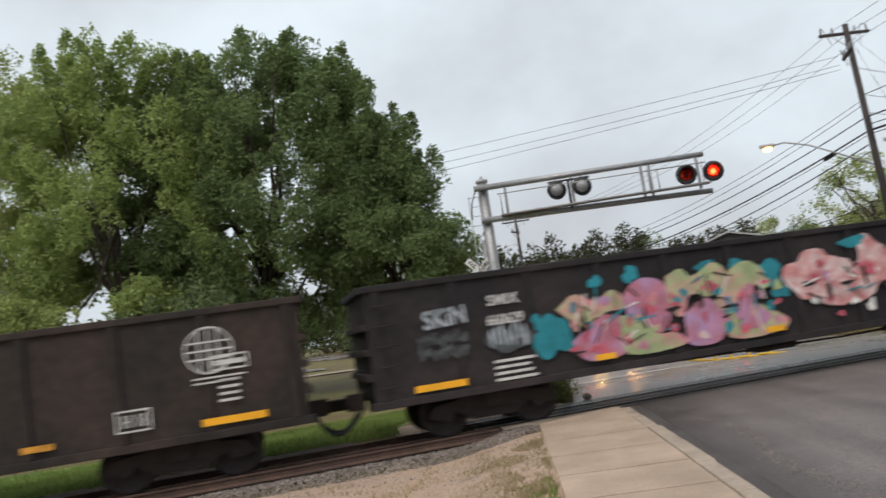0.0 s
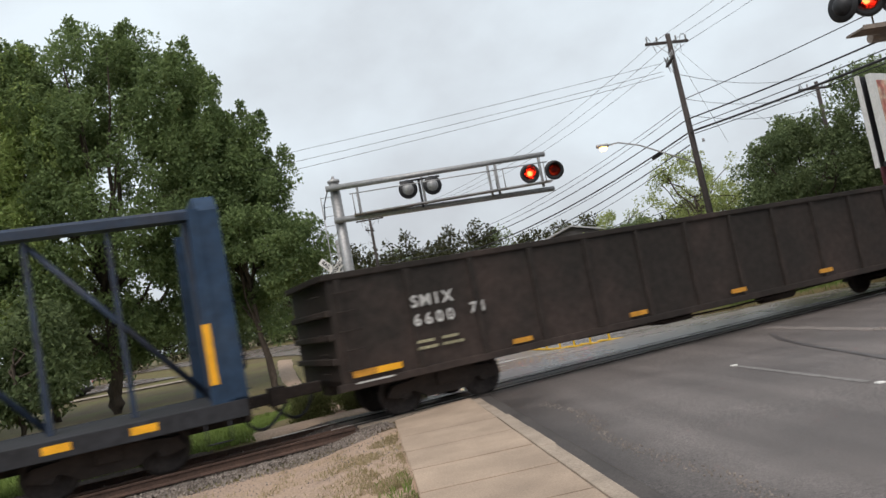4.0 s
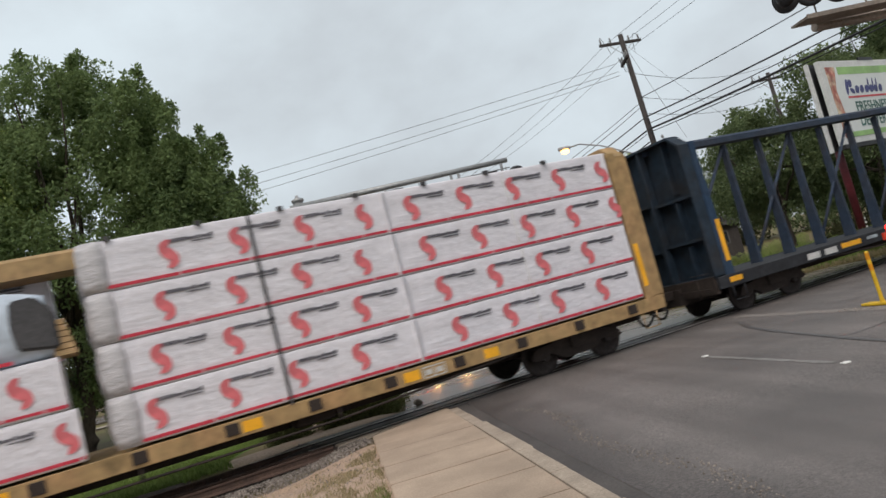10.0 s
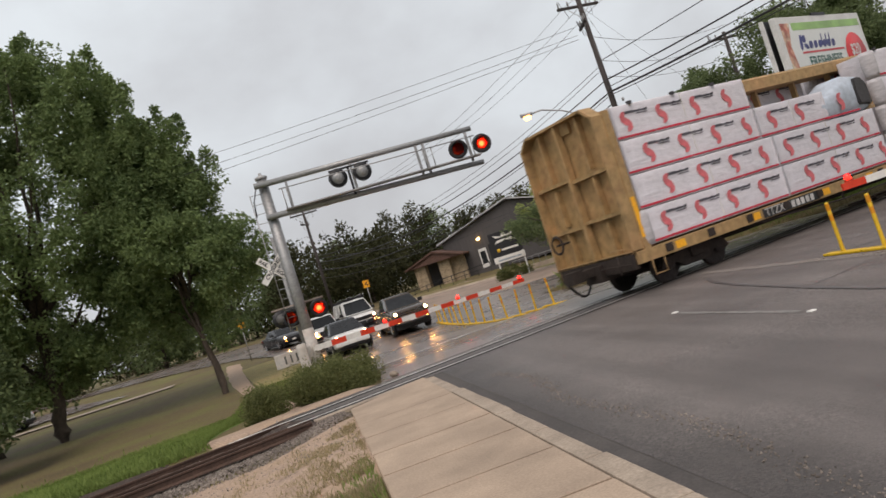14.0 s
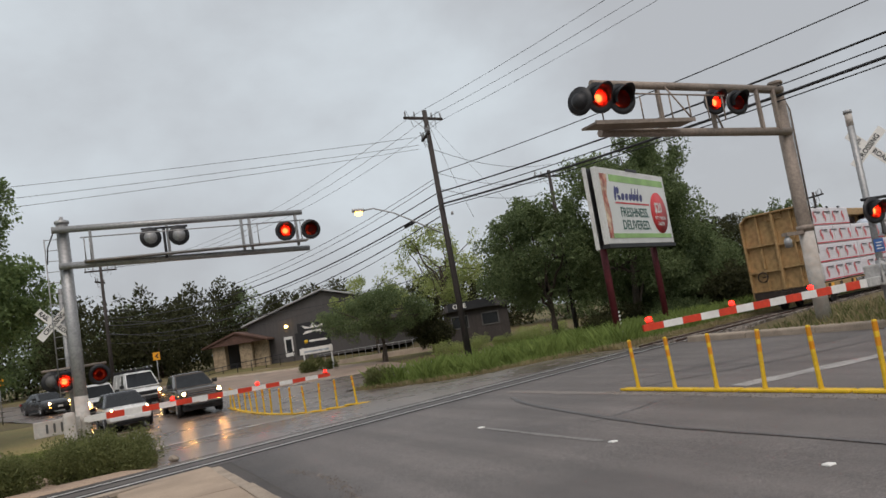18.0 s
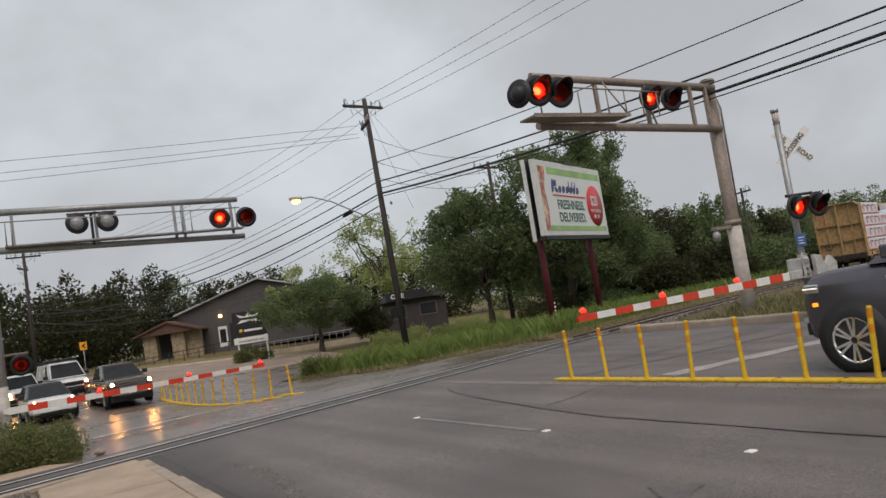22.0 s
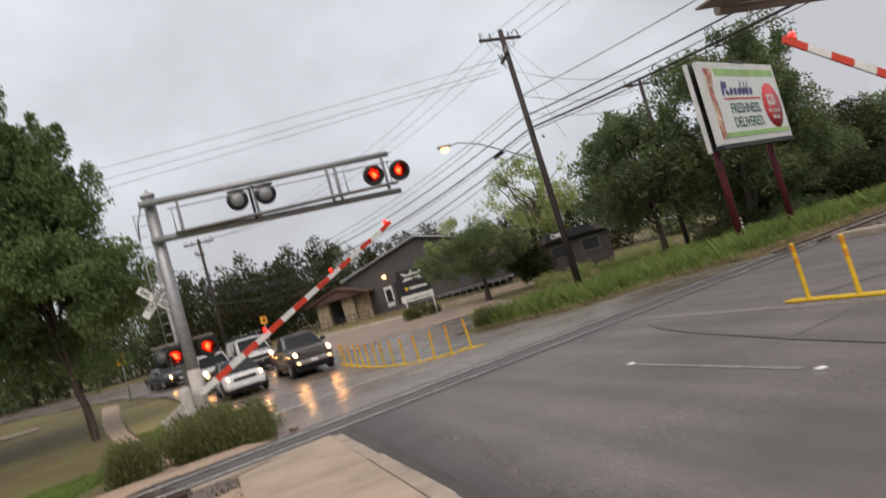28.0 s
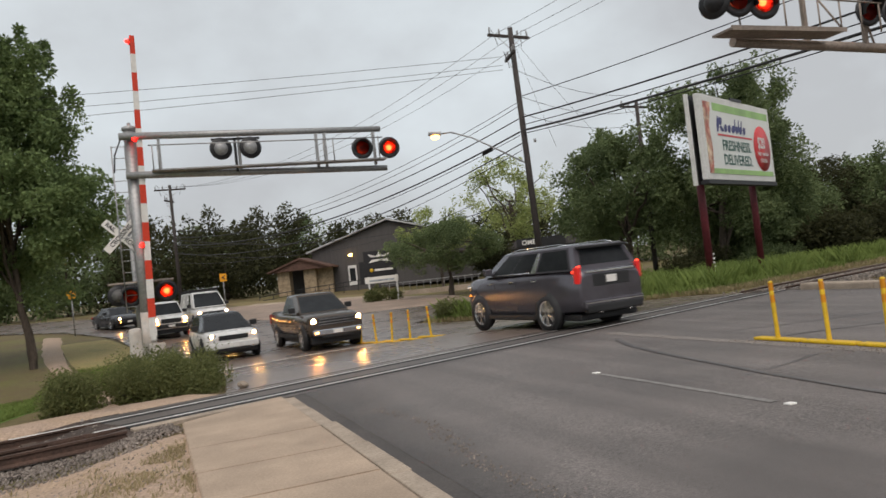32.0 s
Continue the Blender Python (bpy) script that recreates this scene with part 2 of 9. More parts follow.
M_lawn = node_mat("mown_lawn", (0.115, 0.225, 0.040), 0.95, grain=30, amount=0.4, stain=0.5, stain_amount=0.3, bump=0.6, alt=(0.155, 0.205, 0.05), world_space=True)
M_earth = node_mat("earth_grass", (0.135, 0.099, 0.044), 0.95, grain=14, amount=0.4, stain=0.3, stain_amount=0.3, bump=0.6, alt=(0.112, 0.104, 0.033), world_space=True)
M_dirt = node_mat("pale_dirt", (0.43, 0.312, 0.232), 0.95, grain=22, amount=0.3, stain=1.1, stain_amount=0.35, bump=0.6, alt=(0.30, 0.215, 0.15), world_space=True)
M_grit = node_mat("road_grit", (0.23, 0.20, 0.18), 0.95, grain=40, amount=0.4, stain=2.5, stain_amount=0.35, bump=0.4, alt=(0.15, 0.135, 0.125), world_space=True)
M_ballast = node_mat("ballast_stone", (0.215, 0.182, 0.156), 0.9, grain=30, amount=0.2, bump=0.2, island=0.4)
M_bed = node_mat("track_bed", (0.062, 0.044, 0.036), 0.95, grain=22, amount=0.45, stain=1.5, stain_amount=0.3, bump=0.8, world_space=True)
M_bed_right = node_mat("dark_track_bed", (0.05, 0.041, 0.034), 0.95, grain=22, amount=0.5, stain=1.2, stain_amount=0.35, bump=0.8, world_space=True)
M_rail_rust = node_mat("rail_rust", (0.078, 0.046, 0.034), 0.8, grain=30, amount=0.3, stain=2.5, stain_amount=0.3, bump=0.15)
M_rail_top = node_mat("rail_polished", (0.66, 0.63, 0.60), 0.46, metal=1.0, grain=20, amount=0.1, stain=1.0, stain_amount=0.15, bump=0.02)
M_tie = node_mat("timber_tie", (0.075, 0.052, 0.04), 0.9, grain=20, stretch=(1, 6, 6), bump=0.3, each=0.25)
M_white_paint = node_mat("worn_white_paint", (0.30, 0.285, 0.27), 0.7, grain=25, amount=0.3, stain=2.5, stain_amount=0.3, bump=0.1, world_space=True)
M_faint_paint = node_mat("faint_white_paint", (0.20, 0.188, 0.178), 0.7, grain=25, amount=0.35, stain=3.5, stain_amount=0.4, bump=0.1, world_space=True)
M_marker = node_mat("white_marker", (0.8, 0.78, 0.74), 0.4, grain=20, amount=0.1, bump=0.05)
M_yellow = node_mat("yellow_plastic", (0.64, 0.40, 0.018), 0.5, grain=20, amount=0.1, stain=3, stain_amount=0.15, bump=0.05, each=0.06)
M_yellow_band = node_mat("yellow_reflective", (0.60, 0.235, 0.010), 0.3, grain=40, amount=0.1, bump=0.02)
M_galv = node_mat("galvanised_steel", (0.33, 0.33, 0.33), 0.5, metal=0.55, grain=14, amount=0.15, stain=1.2, stain_amount=0.2, bump=0.05)
M_galv_pale = node_mat("pale_steel", (0.46, 0.45, 0.43), 0.6, metal=0.2, grain=14, amount=0.15, stain=3.0, stain_amount=0.25, bump=0.06)
M_galv_brown = node_mat("weathered_steel", (0.264, 0.216, 0.180), 0.6, metal=0.3, grain=14, amount=0.18, stain=1.2, stain_amount=0.25, bump=0.08)
M_whitewash = node_mat("peeling_white_paint", (0.55, 0.52, 0.48), 0.75, grain=10, amount=0.15, stain=2.5, stain_amount=0.25, alt=(0.36, 0.31, 0.27), bump=0.15)
M_black = node_mat("black_paint", (0.018, 0.018, 0.02), 0.5, grain=20, amount=0.2, bump=0.05)
M_trim_dark = node_mat("dull_dark_grey", (0.09, 0.088, 0.085), 0.6, grain=15, amount=0.15, bump=0.05)
M_sign_white = node_mat("sign_white", (0.72, 0.70, 0.66), 0.5, grain=15, amount=0.05, stain=2, stain_amount=0.1, bump=0.02)
M_red_paint = node_mat("red_reflective", (0.62, 0.05, 0.02), 0.4, grain=20, amount=0.1, stain=2, stain_amount=0.12, bump=0.02)
M_red_lens = node_mat("red_lens_dark", (0.34, 0.012, 0.012), 0.15, grain=60, amount=0.2, bump=0.1)
M_red_core = glow_mat("signal_bulb_lit", (1.0, 0.27, 0.10), 26.0)
M_red_tip = glow_mat("gate_lamp_lit", (1.0, 0.007, 0.004), 15.0)
def lens_mat(name):
    """Red glass: clear enough to show the bulb, milky enough to glow all over."""
    m = bpy.data.materials.new(name)
    m.use_nodes = True
    n, l = m.node_tree.nodes, m.node_tree.links
    b = n["Principled BSDF"]
    b.inputs["Base Color"].default_value, b.inputs["Roughness"].default_value = (0.10, 0.006, 0.006, 1), 0.25
    clear, milky = n.new("ShaderNodeBsdfTransparent"), n.new("ShaderNodeBsdfTranslucent")
    clear.inputs["Color"].default_value, milky.inputs["Color"].default_value = (1.0, 0.22, 0.14, 1), (1.0, 0.05, 0.03, 1)
    inner, outer = n.new("ShaderNodeMixShader"), n.new("ShaderNodeMixShader")
    inner.inputs["Fac"].default_value, outer.inputs["Fac"].default_value = 0.5, 0.82
    l.new(clear.outputs["BSDF"], inner.inputs[1])
    l.new(milky.outputs["BSDF"], inner.inputs[2])
    l.new(b.outputs["BSDF"], outer.inputs[1])
    l.new(inner.outputs["Shader"], outer.inputs[2])
    l.new(outer.outputs["Shader"], n["Material Output"].inputs["Surface"])
    return m


M_lens = lens_mat("red_signal_glass")
M_blue_sign = node_mat("blue_sign", (0.04, 0.12, 0.34), 0.5, grain=20, amount=0.1, bump=0.02)
M_wood_pole = node_mat("creosoted_pole", (0.05, 0.042, 0.039), 0.85, grain=9, stretch=(4, 4, 0.5), amount=0.25, stain=1.0, stain_amount=0.25, bump=0.3)
M_cable = node_mat("black_cable", (0.03, 0.03, 0.032), 0.6, grain=5, amount=0.1, bump=0)
M_bark = node_mat("bark", (0.075, 0.058, 0.045), 0.95, grain=7, stretch=(3, 3, 0.7), amount=0.35, stain=1.5, stain_amount=0.3, bump=0.6)
M_leaf_oak = leaf_mat("leaves_dark", (0.108, 0.158, 0.066), (0.215, 0.285, 0.115))
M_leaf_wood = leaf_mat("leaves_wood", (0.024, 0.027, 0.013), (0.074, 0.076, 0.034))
M_leaf_mid = leaf_mat("leaves_mid", (0.21, 0.285, 0.10), (0.39, 0.47, 0.165))
M_leaf_pale = leaf_mat("leaves_pale", (0.19, 0.245, 0.08), (0.39, 0.435, 0.16))
M_leaf_shrub = leaf_mat("leaves_shrub", (0.075, 0.09, 0.034), (0.20, 0.215, 0.085))
M_leaf_dusk = leaf_mat("leaves_dusky", (0.066, 0.094, 0.044), (0.185, 0.235, 0.105))
M_grass = leaf_mat("grass_blades", (0.10, 0.145, 0.034), (0.24, 0.31, 0.09))
M_grass_dry = leaf_mat("dry_grass_blades", (0.22, 0.18, 0.10), (0.42, 0.35, 0.20))

MOVES = []

# ---- building helpers ----
def add_box(bm, x0, y0, z0, x1, y1, z1, m=None):
    v = [bm.verts.new((m @ Vector(c)) if m else c) for c in
         ((x0, y0, z0), (x1, y0, z0), (x1, y1, z0), (x0, y1, z0), (x0, y0, z1), (x1, y0, z1), (x1, y1, z1), (x0, y1, z1))]
    for q in ((3, 2, 1, 0), (4, 5, 6, 7), (0, 1, 5, 4), (1, 2, 6, 5), (2, 3, 7, 6), (3, 0, 4, 7)):
        bm.faces.new([v[i] for i in q])
    return v


def box(x0, y0, z0, x1, y1, z1, bevel=0.0, m=None):
    bm = bmesh.new()
    add_box(bm, x0, y0, z0, x1, y1, z1, m)
    if bevel:
        bmesh.ops.bevel(bm, geom=bm.edges[:], offset=bevel, segments=2, affect="EDGES", profile=0.6)
    return bm


def add_tube(bm, a, b, r, r2=None, seg=10, caps=True):
    a, b = Vector(a), Vector(b)
    r2 = r if r2 is None else r2
    q = (b - a).to_track_quat("Z", "Y").to_matrix()
    rings = []
    for p, rad in ((a, r), (b, r2)):
        rings.append([bm.verts.new(p + q @ Vector((rad * math.cos(k * 2 * math.pi / seg), rad * math.sin(k * 2 * math.pi / seg), 0))) for k in range(seg)])
    for k in range(seg):
        f = bm.faces.new((rings[0][k], rings[0][(k + 1) % seg], rings[1][(k + 1) % seg], rings[1][k]))
        f.smooth = True
    if caps:
        bm.faces.new(rings[0][::-1])
        bm.faces.new(rings[1])


def tube(a, b, r, r2=None, seg=10):
    bm = bmesh.new()
    add_tube(bm, a, b, r, r2, seg)
    return bm


def add_path(bm, pts, r, seg=6):
    """A round bar through the points, as one skin."""
    pts = [Vector(p) for p in pts]
    rings = []
    for i, p in enumerate(pts):
        t = (pts[min(i + 1, len(pts) - 1)] - pts[max(i - 1, 0)]).normalized()
        q = t.to_track_quat("Z", "Y").to_matrix()
        rings.append([bm.verts.new(p + q @ Vector((r * math.cos(k * 2 * math.pi / seg), r * math.sin(k * 2 * math.pi / seg), 0))) for k in range(seg)])
    for a, b in zip(rings, rings[1:]):
        for k in range(seg):
            bm.faces.new((a[k], a[(k + 1) % seg], b[(k + 1) % seg], b[k])).smooth = True
    bm.faces.new(rings[0][::-1])
    bm.faces.new(rings[-1])


def lathe(profile, seg=24, axis="Z"):
    """Turns (radius, height) pairs round an axis."""
    bm = bmesh.new()
    turn = {"Z": Matrix.Identity(3), "Y": Matrix.Rotation(radians(-90), 3, "X"), "X": Matrix.Rotation(radians(90), 3, "Y")}[axis]
    rings = []
    for r, z in profile:
        if r < 1e-5:
            rings.append([bm.verts.new(turn @ Vector((0, 0, z)))])
        else:
            rings.append([bm.verts.new(turn @ Vector((r * math.cos(k * 2 * math.pi / seg), r * math.sin(k * 2 * math.pi / seg), z))) for k in range(seg)])
    for a, b in zip(rings, rings[1:]):
        for k in range(seg):
            ka, kb = (k + 1) % seg, (k + 1) % seg
            if len(a) == 1 and len(b) == 1:
                continue
            if len(a) == 1:
                f = bm.faces.new((a[0], b[kb], b[k]))
            elif len(b) == 1:
                f = bm.faces.new((a[k], a[ka], b[0]))
            else:
                f = bm.faces.new((a[k], a[ka], b[kb], b[k]))
            f.smooth = True
    bmesh.ops.recalc_face_normals(bm, faces=bm.faces[:])
    return bm


def prism(points, depth, axis="Y", at=0.0):
    """A flat outline in two coordinates, thickened along the axis from at to at + depth."""
    bm = bmesh.new()
    place = {"Y": lambda u, v, w: (u, w, v), "X": lambda u, v, w: (w, u, v), "Z": lambda u, v, w: (u, v, w)}[axis]
    a = [bm.verts.new(place(u, v, at)) for u, v in points]
    b = [bm.verts.new(place(u, v, at + depth)) for u, v in points]
    bm.faces.new(a)
    bm.faces.new(b[::-1])
    for k in range(len(a)):
        j = (k + 1) % len(a)
        bm.faces.new((a[j], a[k], b[k], b[j]))
    bmesh.ops.recalc_face_normals(bm, faces=bm.faces[:])
    return bm


def mesh_of(name, bm, material):
    me = bpy.data.meshes.new(name)
    bm.to_mesh(me)
    bm.free()
    me.materials.append(material)
    return me


def part(name, bm, material, parent=None, label="", m=None):
    ob = new(name, bm if isinstance(bm, bpy.types.Mesh) else mesh_of(name, bm, material))
    if parent:
        ob.parent = parent
    if m:
        ob.matrix_basis = m
    if label:
        tagged(ob, label)
    return ob


def thing(name, label, category, m=None, group="", kind=""):
    ob = new(name)
    ob.empty_display_size = 0.2
    if m:
        ob.matrix_basis = m
    return tagged(ob, label, category, group, kind)


def set_piece(name, bm, material, label="", category="", kind="structure", m=None):
    ob = part(name, bm, material, None, "", m)
    return tagged(ob, label, category, "", kind)


def raw_mesh(name, verts, faces, material, smooth=False):
    """A mesh from arrays: verts (n, 3), faces (m, k)."""
    verts, faces = np.asarray(verts, np.float32), np.asarray(faces, np.int32)
    me = bpy.data.meshes.new(name)
    k = faces.shape[1]
    me.vertices.add(len(verts))
    me.vertices.foreach_set("co", verts.ravel())
    me.loops.add(faces.size)
    me.loops.foreach_set("vertex_index", faces.ravel())
    me.polygons.add(len(faces))
    me.polygons.foreach_set("loop_start", np.arange(0, faces.size, k, dtype=np.int32))
    me.polygons.foreach_set("use_smooth", np.full(len(faces), smooth, dtype=bool))
    me.update(calc_edges=True)
    me.materials.append(material)
    return me


def text_mesh(body, size, material, extrude=0.004, align="CENTER", squeeze=1.0, bold=0.0):
    """Letters of the built-in font, flat in x and z, facing -y."""
    cu = bpy.data.curves.new("letters", "FONT")
    cu.body, cu.size, cu.extrude, cu.align_x, cu.align_y, cu.offset = body, size, extrude, align, "CENTER", bold
    cu.resolution_u = 3
    tmp = bpy.data.objects.new("letters", cu)
    me = bpy.data.meshes.new_from_object(tmp)
    bpy.data.objects.remove(tmp)
    me.transform(Matrix.Rotation(radians(90), 4, "X") @ Matrix.Diagonal((squeeze, 1, 1, 1)))
    me.materials.clear()
    me.materials.append(material)
    return me


# ---- the lie of the land ----
TRACK = radians(17.5)
DIR, AWAY = Vector((math.cos(TRACK), math.sin(TRACK), 0)), Vector((-math.sin(TRACK), math.cos(TRACK), 0))
NEAR_RAIL = Vector((0, 14.79, 0))
GAUGE = 1.5
CENTRE = NEAR_RAIL + AWAY * (GAUGE / 2)


def step(a, b, v):
    v = min(1, max(0, (v - a) / (b - a)))
    return v * v * (3 - 2 * v)


def along(x, y):
    """Metres along the track and beyond its near rail."""
    p = Vector((x, y, 0)) - NEAR_RAIL
    return p.dot(DIR), p.dot(AWAY)


def ground_z(x, y):
    s, u = along(x, y)
    z = -0.06 * step(0.3, 1.6, u) - 0.40 * step(3, 11, u) + 0.5 * step(17, 34, u) + 1.3 * step(34, 70, u) + 2.0 * step(70, 200, u)
    z += 0.32 * step(18.5, 21, x) * (1 - step(-2.6, -1.1, u)) * step(-30, -12, y)
    z -= 0.15 * (1 - step(-1.2, 0.4, x)) * (1 - step(-0.7, -0.1, u))
    z -= 0.13 * (1 - step(-1.5, -0.2, s)) * step(-0.7, -0.1, u) * (1 - step(1.9, 2.7, u))
    return z


def tk(s, u, z=0.0):
    """A place by the track's own measure."""
    p = NEAR_RAIL + DIR * s + AWAY * u
    return Vector((p.x, p.y, z))


def ribbon(left, right, lift=0.02, across=6, length_step=1.5, sink=0.0):
    """A strip between two lines of the same number of points, laid on the ground."""
    def along_line(line, t):
        k = min(int(t), len(line) - 2)
        a, b = Vector(line[k]), Vector(line[k + 1])
        return a.lerp(b, t - k)
    bm = bmesh.new()
    n = len(left) - 1
    longest = sum((Vector(left[k + 1]) - Vector(left[k])).length for k in range(n))
    steps = max(2, int(longest / length_step))
    rows = []
    for i in range(steps + 1):
        t = n * i / steps
        a, b = along_line(left, t), along_line(right, t)
        row = []
        for j in range(across + 1):
            p = a.lerp(b, j / across)
            row.append(bm.verts.new((p.x, p.y, ground_z(p.x, p.y) + lift - (sink if j in (0, across) or i in (0, steps) else 0.0))))
        rows.append(row)
    for r0, r1 in zip(rows, rows[1:]):
        for j in range(across):
            bm.faces.new((r0[j], r0[j + 1], r1[j + 1], r1[j])).smooth = True
    bmesh.ops.recalc_face_normals(bm, faces=bm.faces[:])
    if bm.faces and sum(f.normal.z for f in bm.faces) < 0:
        bmesh.ops.reverse_faces(bm, faces=bm.faces[:])
    return bm


def smooth_line(points, n=10):
    """A rounded line through the points."""
    out = []
    p = [Vector((*q, 0)) for q in points]
    for k in range(len(p) - 1):
        a, b, c, d = p[max(k - 1, 0)], p[k], p[k + 1], p[min(k + 2, len(p) - 1)]
        for i in range(n):
            t = i / n
            out.append(0.5 * ((2 * b) + (c - a) * t + (2 * a - 5 * b + 4 * c - d) * t * t + (3 * b - a - 3 * c + d) * t ** 3))
    return out + [p[-1]]

# ---- ground, road, pavement, track ----
def graded(lo, hi, centre, fine, grow=1.16):
    up, v, d = [centre], centre, fine
    while v < hi:
        v += d
        d *= grow if abs(v - centre) > 45 else 1.0
        up.append(min(v, hi))
    v, d = centre, fine
    while v > lo:
        v -= d
        d *= grow if abs(v - centre) > 45 else 1.0
        up.insert(0, max(v, lo))
    return up


def build_ground():
    xs, ys = graded(-1800, 1800, 5, 1.1), graded(-900, 2400, 22, 1.1)
    v = [(x, y, ground_z(x, y) - 0.05 + 0.04 * noise.noise((x * 0.4, y * 0.4, 0))) for y in ys for x in xs]
    n = len(xs)
    f = [(j * n + i, j * n + i + 1, (j + 1) * n + i + 1, (j + 1) * n + i) for j in range(len(ys) - 1) for i in range(n - 1)]
    ob = new("ground", raw_mesh("ground", v, f, M_earth, True))
    tagged(ob, "worn grass and bare earth on both sides of the railway", "ground", "", "structure")


build_ground()

KERB_L, MEDIAN, KERB_R = 2.28, 9.9, 18.55
# near carriageway, up to the rails; its far edge follows the track
def y_at(x, u):
    """The y at which x lies u metres beyond the near rail."""
    return NEAR_RAIL.y + (x * math.sin(TRACK) + u) / math.cos(TRACK)


def road_piece(name, x0, x1, y_near, u_far, lift, mat_, label):
    bm = bmesh.new()
    cols = max(2, int((x1 - x0) / 1.2))
    rows_n = 46
    grid = []
    for i in range(cols + 1):
        x = x0 + (x1 - x0) * i / cols
        yf = y_at(x, u_far)
        col = []
        for j in range(rows_n + 1):
            t = (j / rows_n) ** 0.5
            y = y_near + (yf - y_near) * t
            col.append(bm.verts.new((x, y, ground_z(x, y) + lift)))
        grid.append(col)
    for a, b in zip(grid, grid[1:]):
        for j in range(rows_n):
            bm.faces.new((a[j], b[j], b[j + 1], a[j + 1])).smooth = True
    return set_piece(name, bm, mat_, label, "road")


road_piece("road_near", KERB_L + 0.2, KERB_R, -60, -0.28, 0.012, M_asphalt, "worn grey asphalt road on the near side of the crossing")
road_piece("gutter_strip", KERB_L - 0.02, KERB_L + 0.2, -40, -0.35, 0.010, M_gutter, "dark stained concrete gutter along the kerb")
set_piece("road_far", ribbon(smooth_line([(1.35, 16.9), (1.75, 24), (0.9, 34), (-0.9, 42), (-3, 54), (-8, 64), (-24, 74), (-70, 86)]),
                             smooth_line([(18.55, 22.3), (16.3, 27.2), (11.7, 34), (9.0, 46), (5, 60), (-3, 72), (-24, 86), (-68, 99)]), 0.012, 10),
          M_asphalt_far, "pale asphalt road bending away beyond the crossing", "road")
set_piece("side_street", ribbon(smooth_line([(8.6, 33), (13, 36.5), (24, 40), (44, 47), (80, 58)]), smooth_line([(8.0, 46), (14, 46), (24, 47), (44, 54), (80, 65)]), 0.016, 6),
          M_asphalt_far, "pale asphalt side street behind a grass strip", "road")
set_piece("parking_lot", ribbon(smooth_line([(7.5, 46), (4, 58), (3, 70)]), smooth_line([(19.5, 46), (20, 56), (16, 73)]), 0.02, 6),
          M_lot, "brownish asphalt car park entrance", "road")
M_bank = node_mat("dry_bank_grass", (0.22, 0.16, 0.075), 0.95, grain=16, amount=0.4, stain=0.6, stain_amount=0.3, bump=0.6, alt=(0.13, 0.115, 0.04), world_space=True)
set_piece("dry_bank", ribbon(smooth_line([(6.5, 76.5), (12, 73.8), (18, 70.6), (25, 67)]), smooth_line([(7.5, 70.5), (12, 68.2), (16.5, 65.8), (22, 63.5)]), 0.09, 6, 1.5, 0.12), M_bank, "dry grass bank between the car park and the hall", "ground")
set_piece("bank_kerb", ribbon(smooth_line([(7.6, 70.4), (12.1, 68.1), (16.6, 65.7), (22.1, 63.4)]), smooth_line([(7.4, 70.1), (11.9, 67.8), (16.4, 65.4), (21.9, 63.1)]), 0.15, 3, 1.5, 0.2), M_kerb, "weathered kerb along the dry bank", "kerb")
# bare shoulders
set_piece("dirt_shoulder", ribbon([tk(-30, -4.2), tk(-8, -5.6), tk(-1.0, -6.5), tk(-0.4, -5.4)], [tk(-30, -1.2), tk(-8, -1.25), tk(-2, -1.2), tk(0.4, -0.9)], 0.012, 6, 0.7, 0.1),
          M_dirt, "pale bare dirt between ballast and dry grass", "ground")
set_piece("dirt_verge", ribbon([tk(-2.0, 2.1), tk(0.2, 1.9), tk(2.4, 1.85)], [tk(-2.0, 3.4), tk(-0.2, 3.6), tk(2.0, 3.0)], 0.016, 5, 0.4, 0.1),
          M_dirt, "pale sandy verge beyond the far rail", "ground")
set_piece("dirt_path", ribbon(smooth_line([(-1.2, 17.6), (-1.35, 20), (-1.85, 25.7), (-2.5, 29.8), (-4.6, 40.8), (-6.9, 60)]), smooth_line([(-0.4, 17.8), (-0.55, 20), (-1.1, 25.7), (-1.75, 29.4), (-3.5, 40.0), (-5.4, 58)]), 0.014, 4, 0.8, 0.09),
          M_dirt, "trodden dirt path across the lawn", "path")
set_piece("lawn_track_edge", ribbon([tk(-60, 1.9), tk(-20, 1.9), tk(-2.4, 1.95)], [tk(-60, 2.8), tk(-20, 2.8), tk(-2.4, 2.6)], 0.012, 4, 1.0, 0.1), M_bed, "cinders at the foot of the rails", "ground")
set_piece("lawn_strip", ribbon([tk(-60, 2.7), tk(-20, 2.7), tk(-8, 2.6), tk(-2.3, 2.5)], [tk(-60, 15), tk(-20, 13.5), tk(-8, 12), tk(0.9, 9.6)], 0.010, 12, 0.8, 0.06), M_lawn, "green mown grass along the track", "lawn")
M_verge = node_mat("olive_verge_grass", (0.29, 0.24, 0.09), 0.95, grain=22, amount=0.4, stain=0.7, stain_amount=0.3, bump=0.6, alt=(0.22, 0.17, 0.07), world_space=True)
set_piece("far_verge", ribbon(smooth_line([(-0.3, 19.5), (-0.45, 22), (-0.95, 25.7), (-1.6, 29.4), (-3.2, 38), (-4.8, 50)]), smooth_line([(1.3, 19.5), (1.6, 22), (1.6, 25.7), (1.3, 29.4), (-0.2, 38), (-2.4, 50)]), 0.03, 6, 1.0, 0.06), M_verge, "olive mown grass between the path and the far road", "lawn")
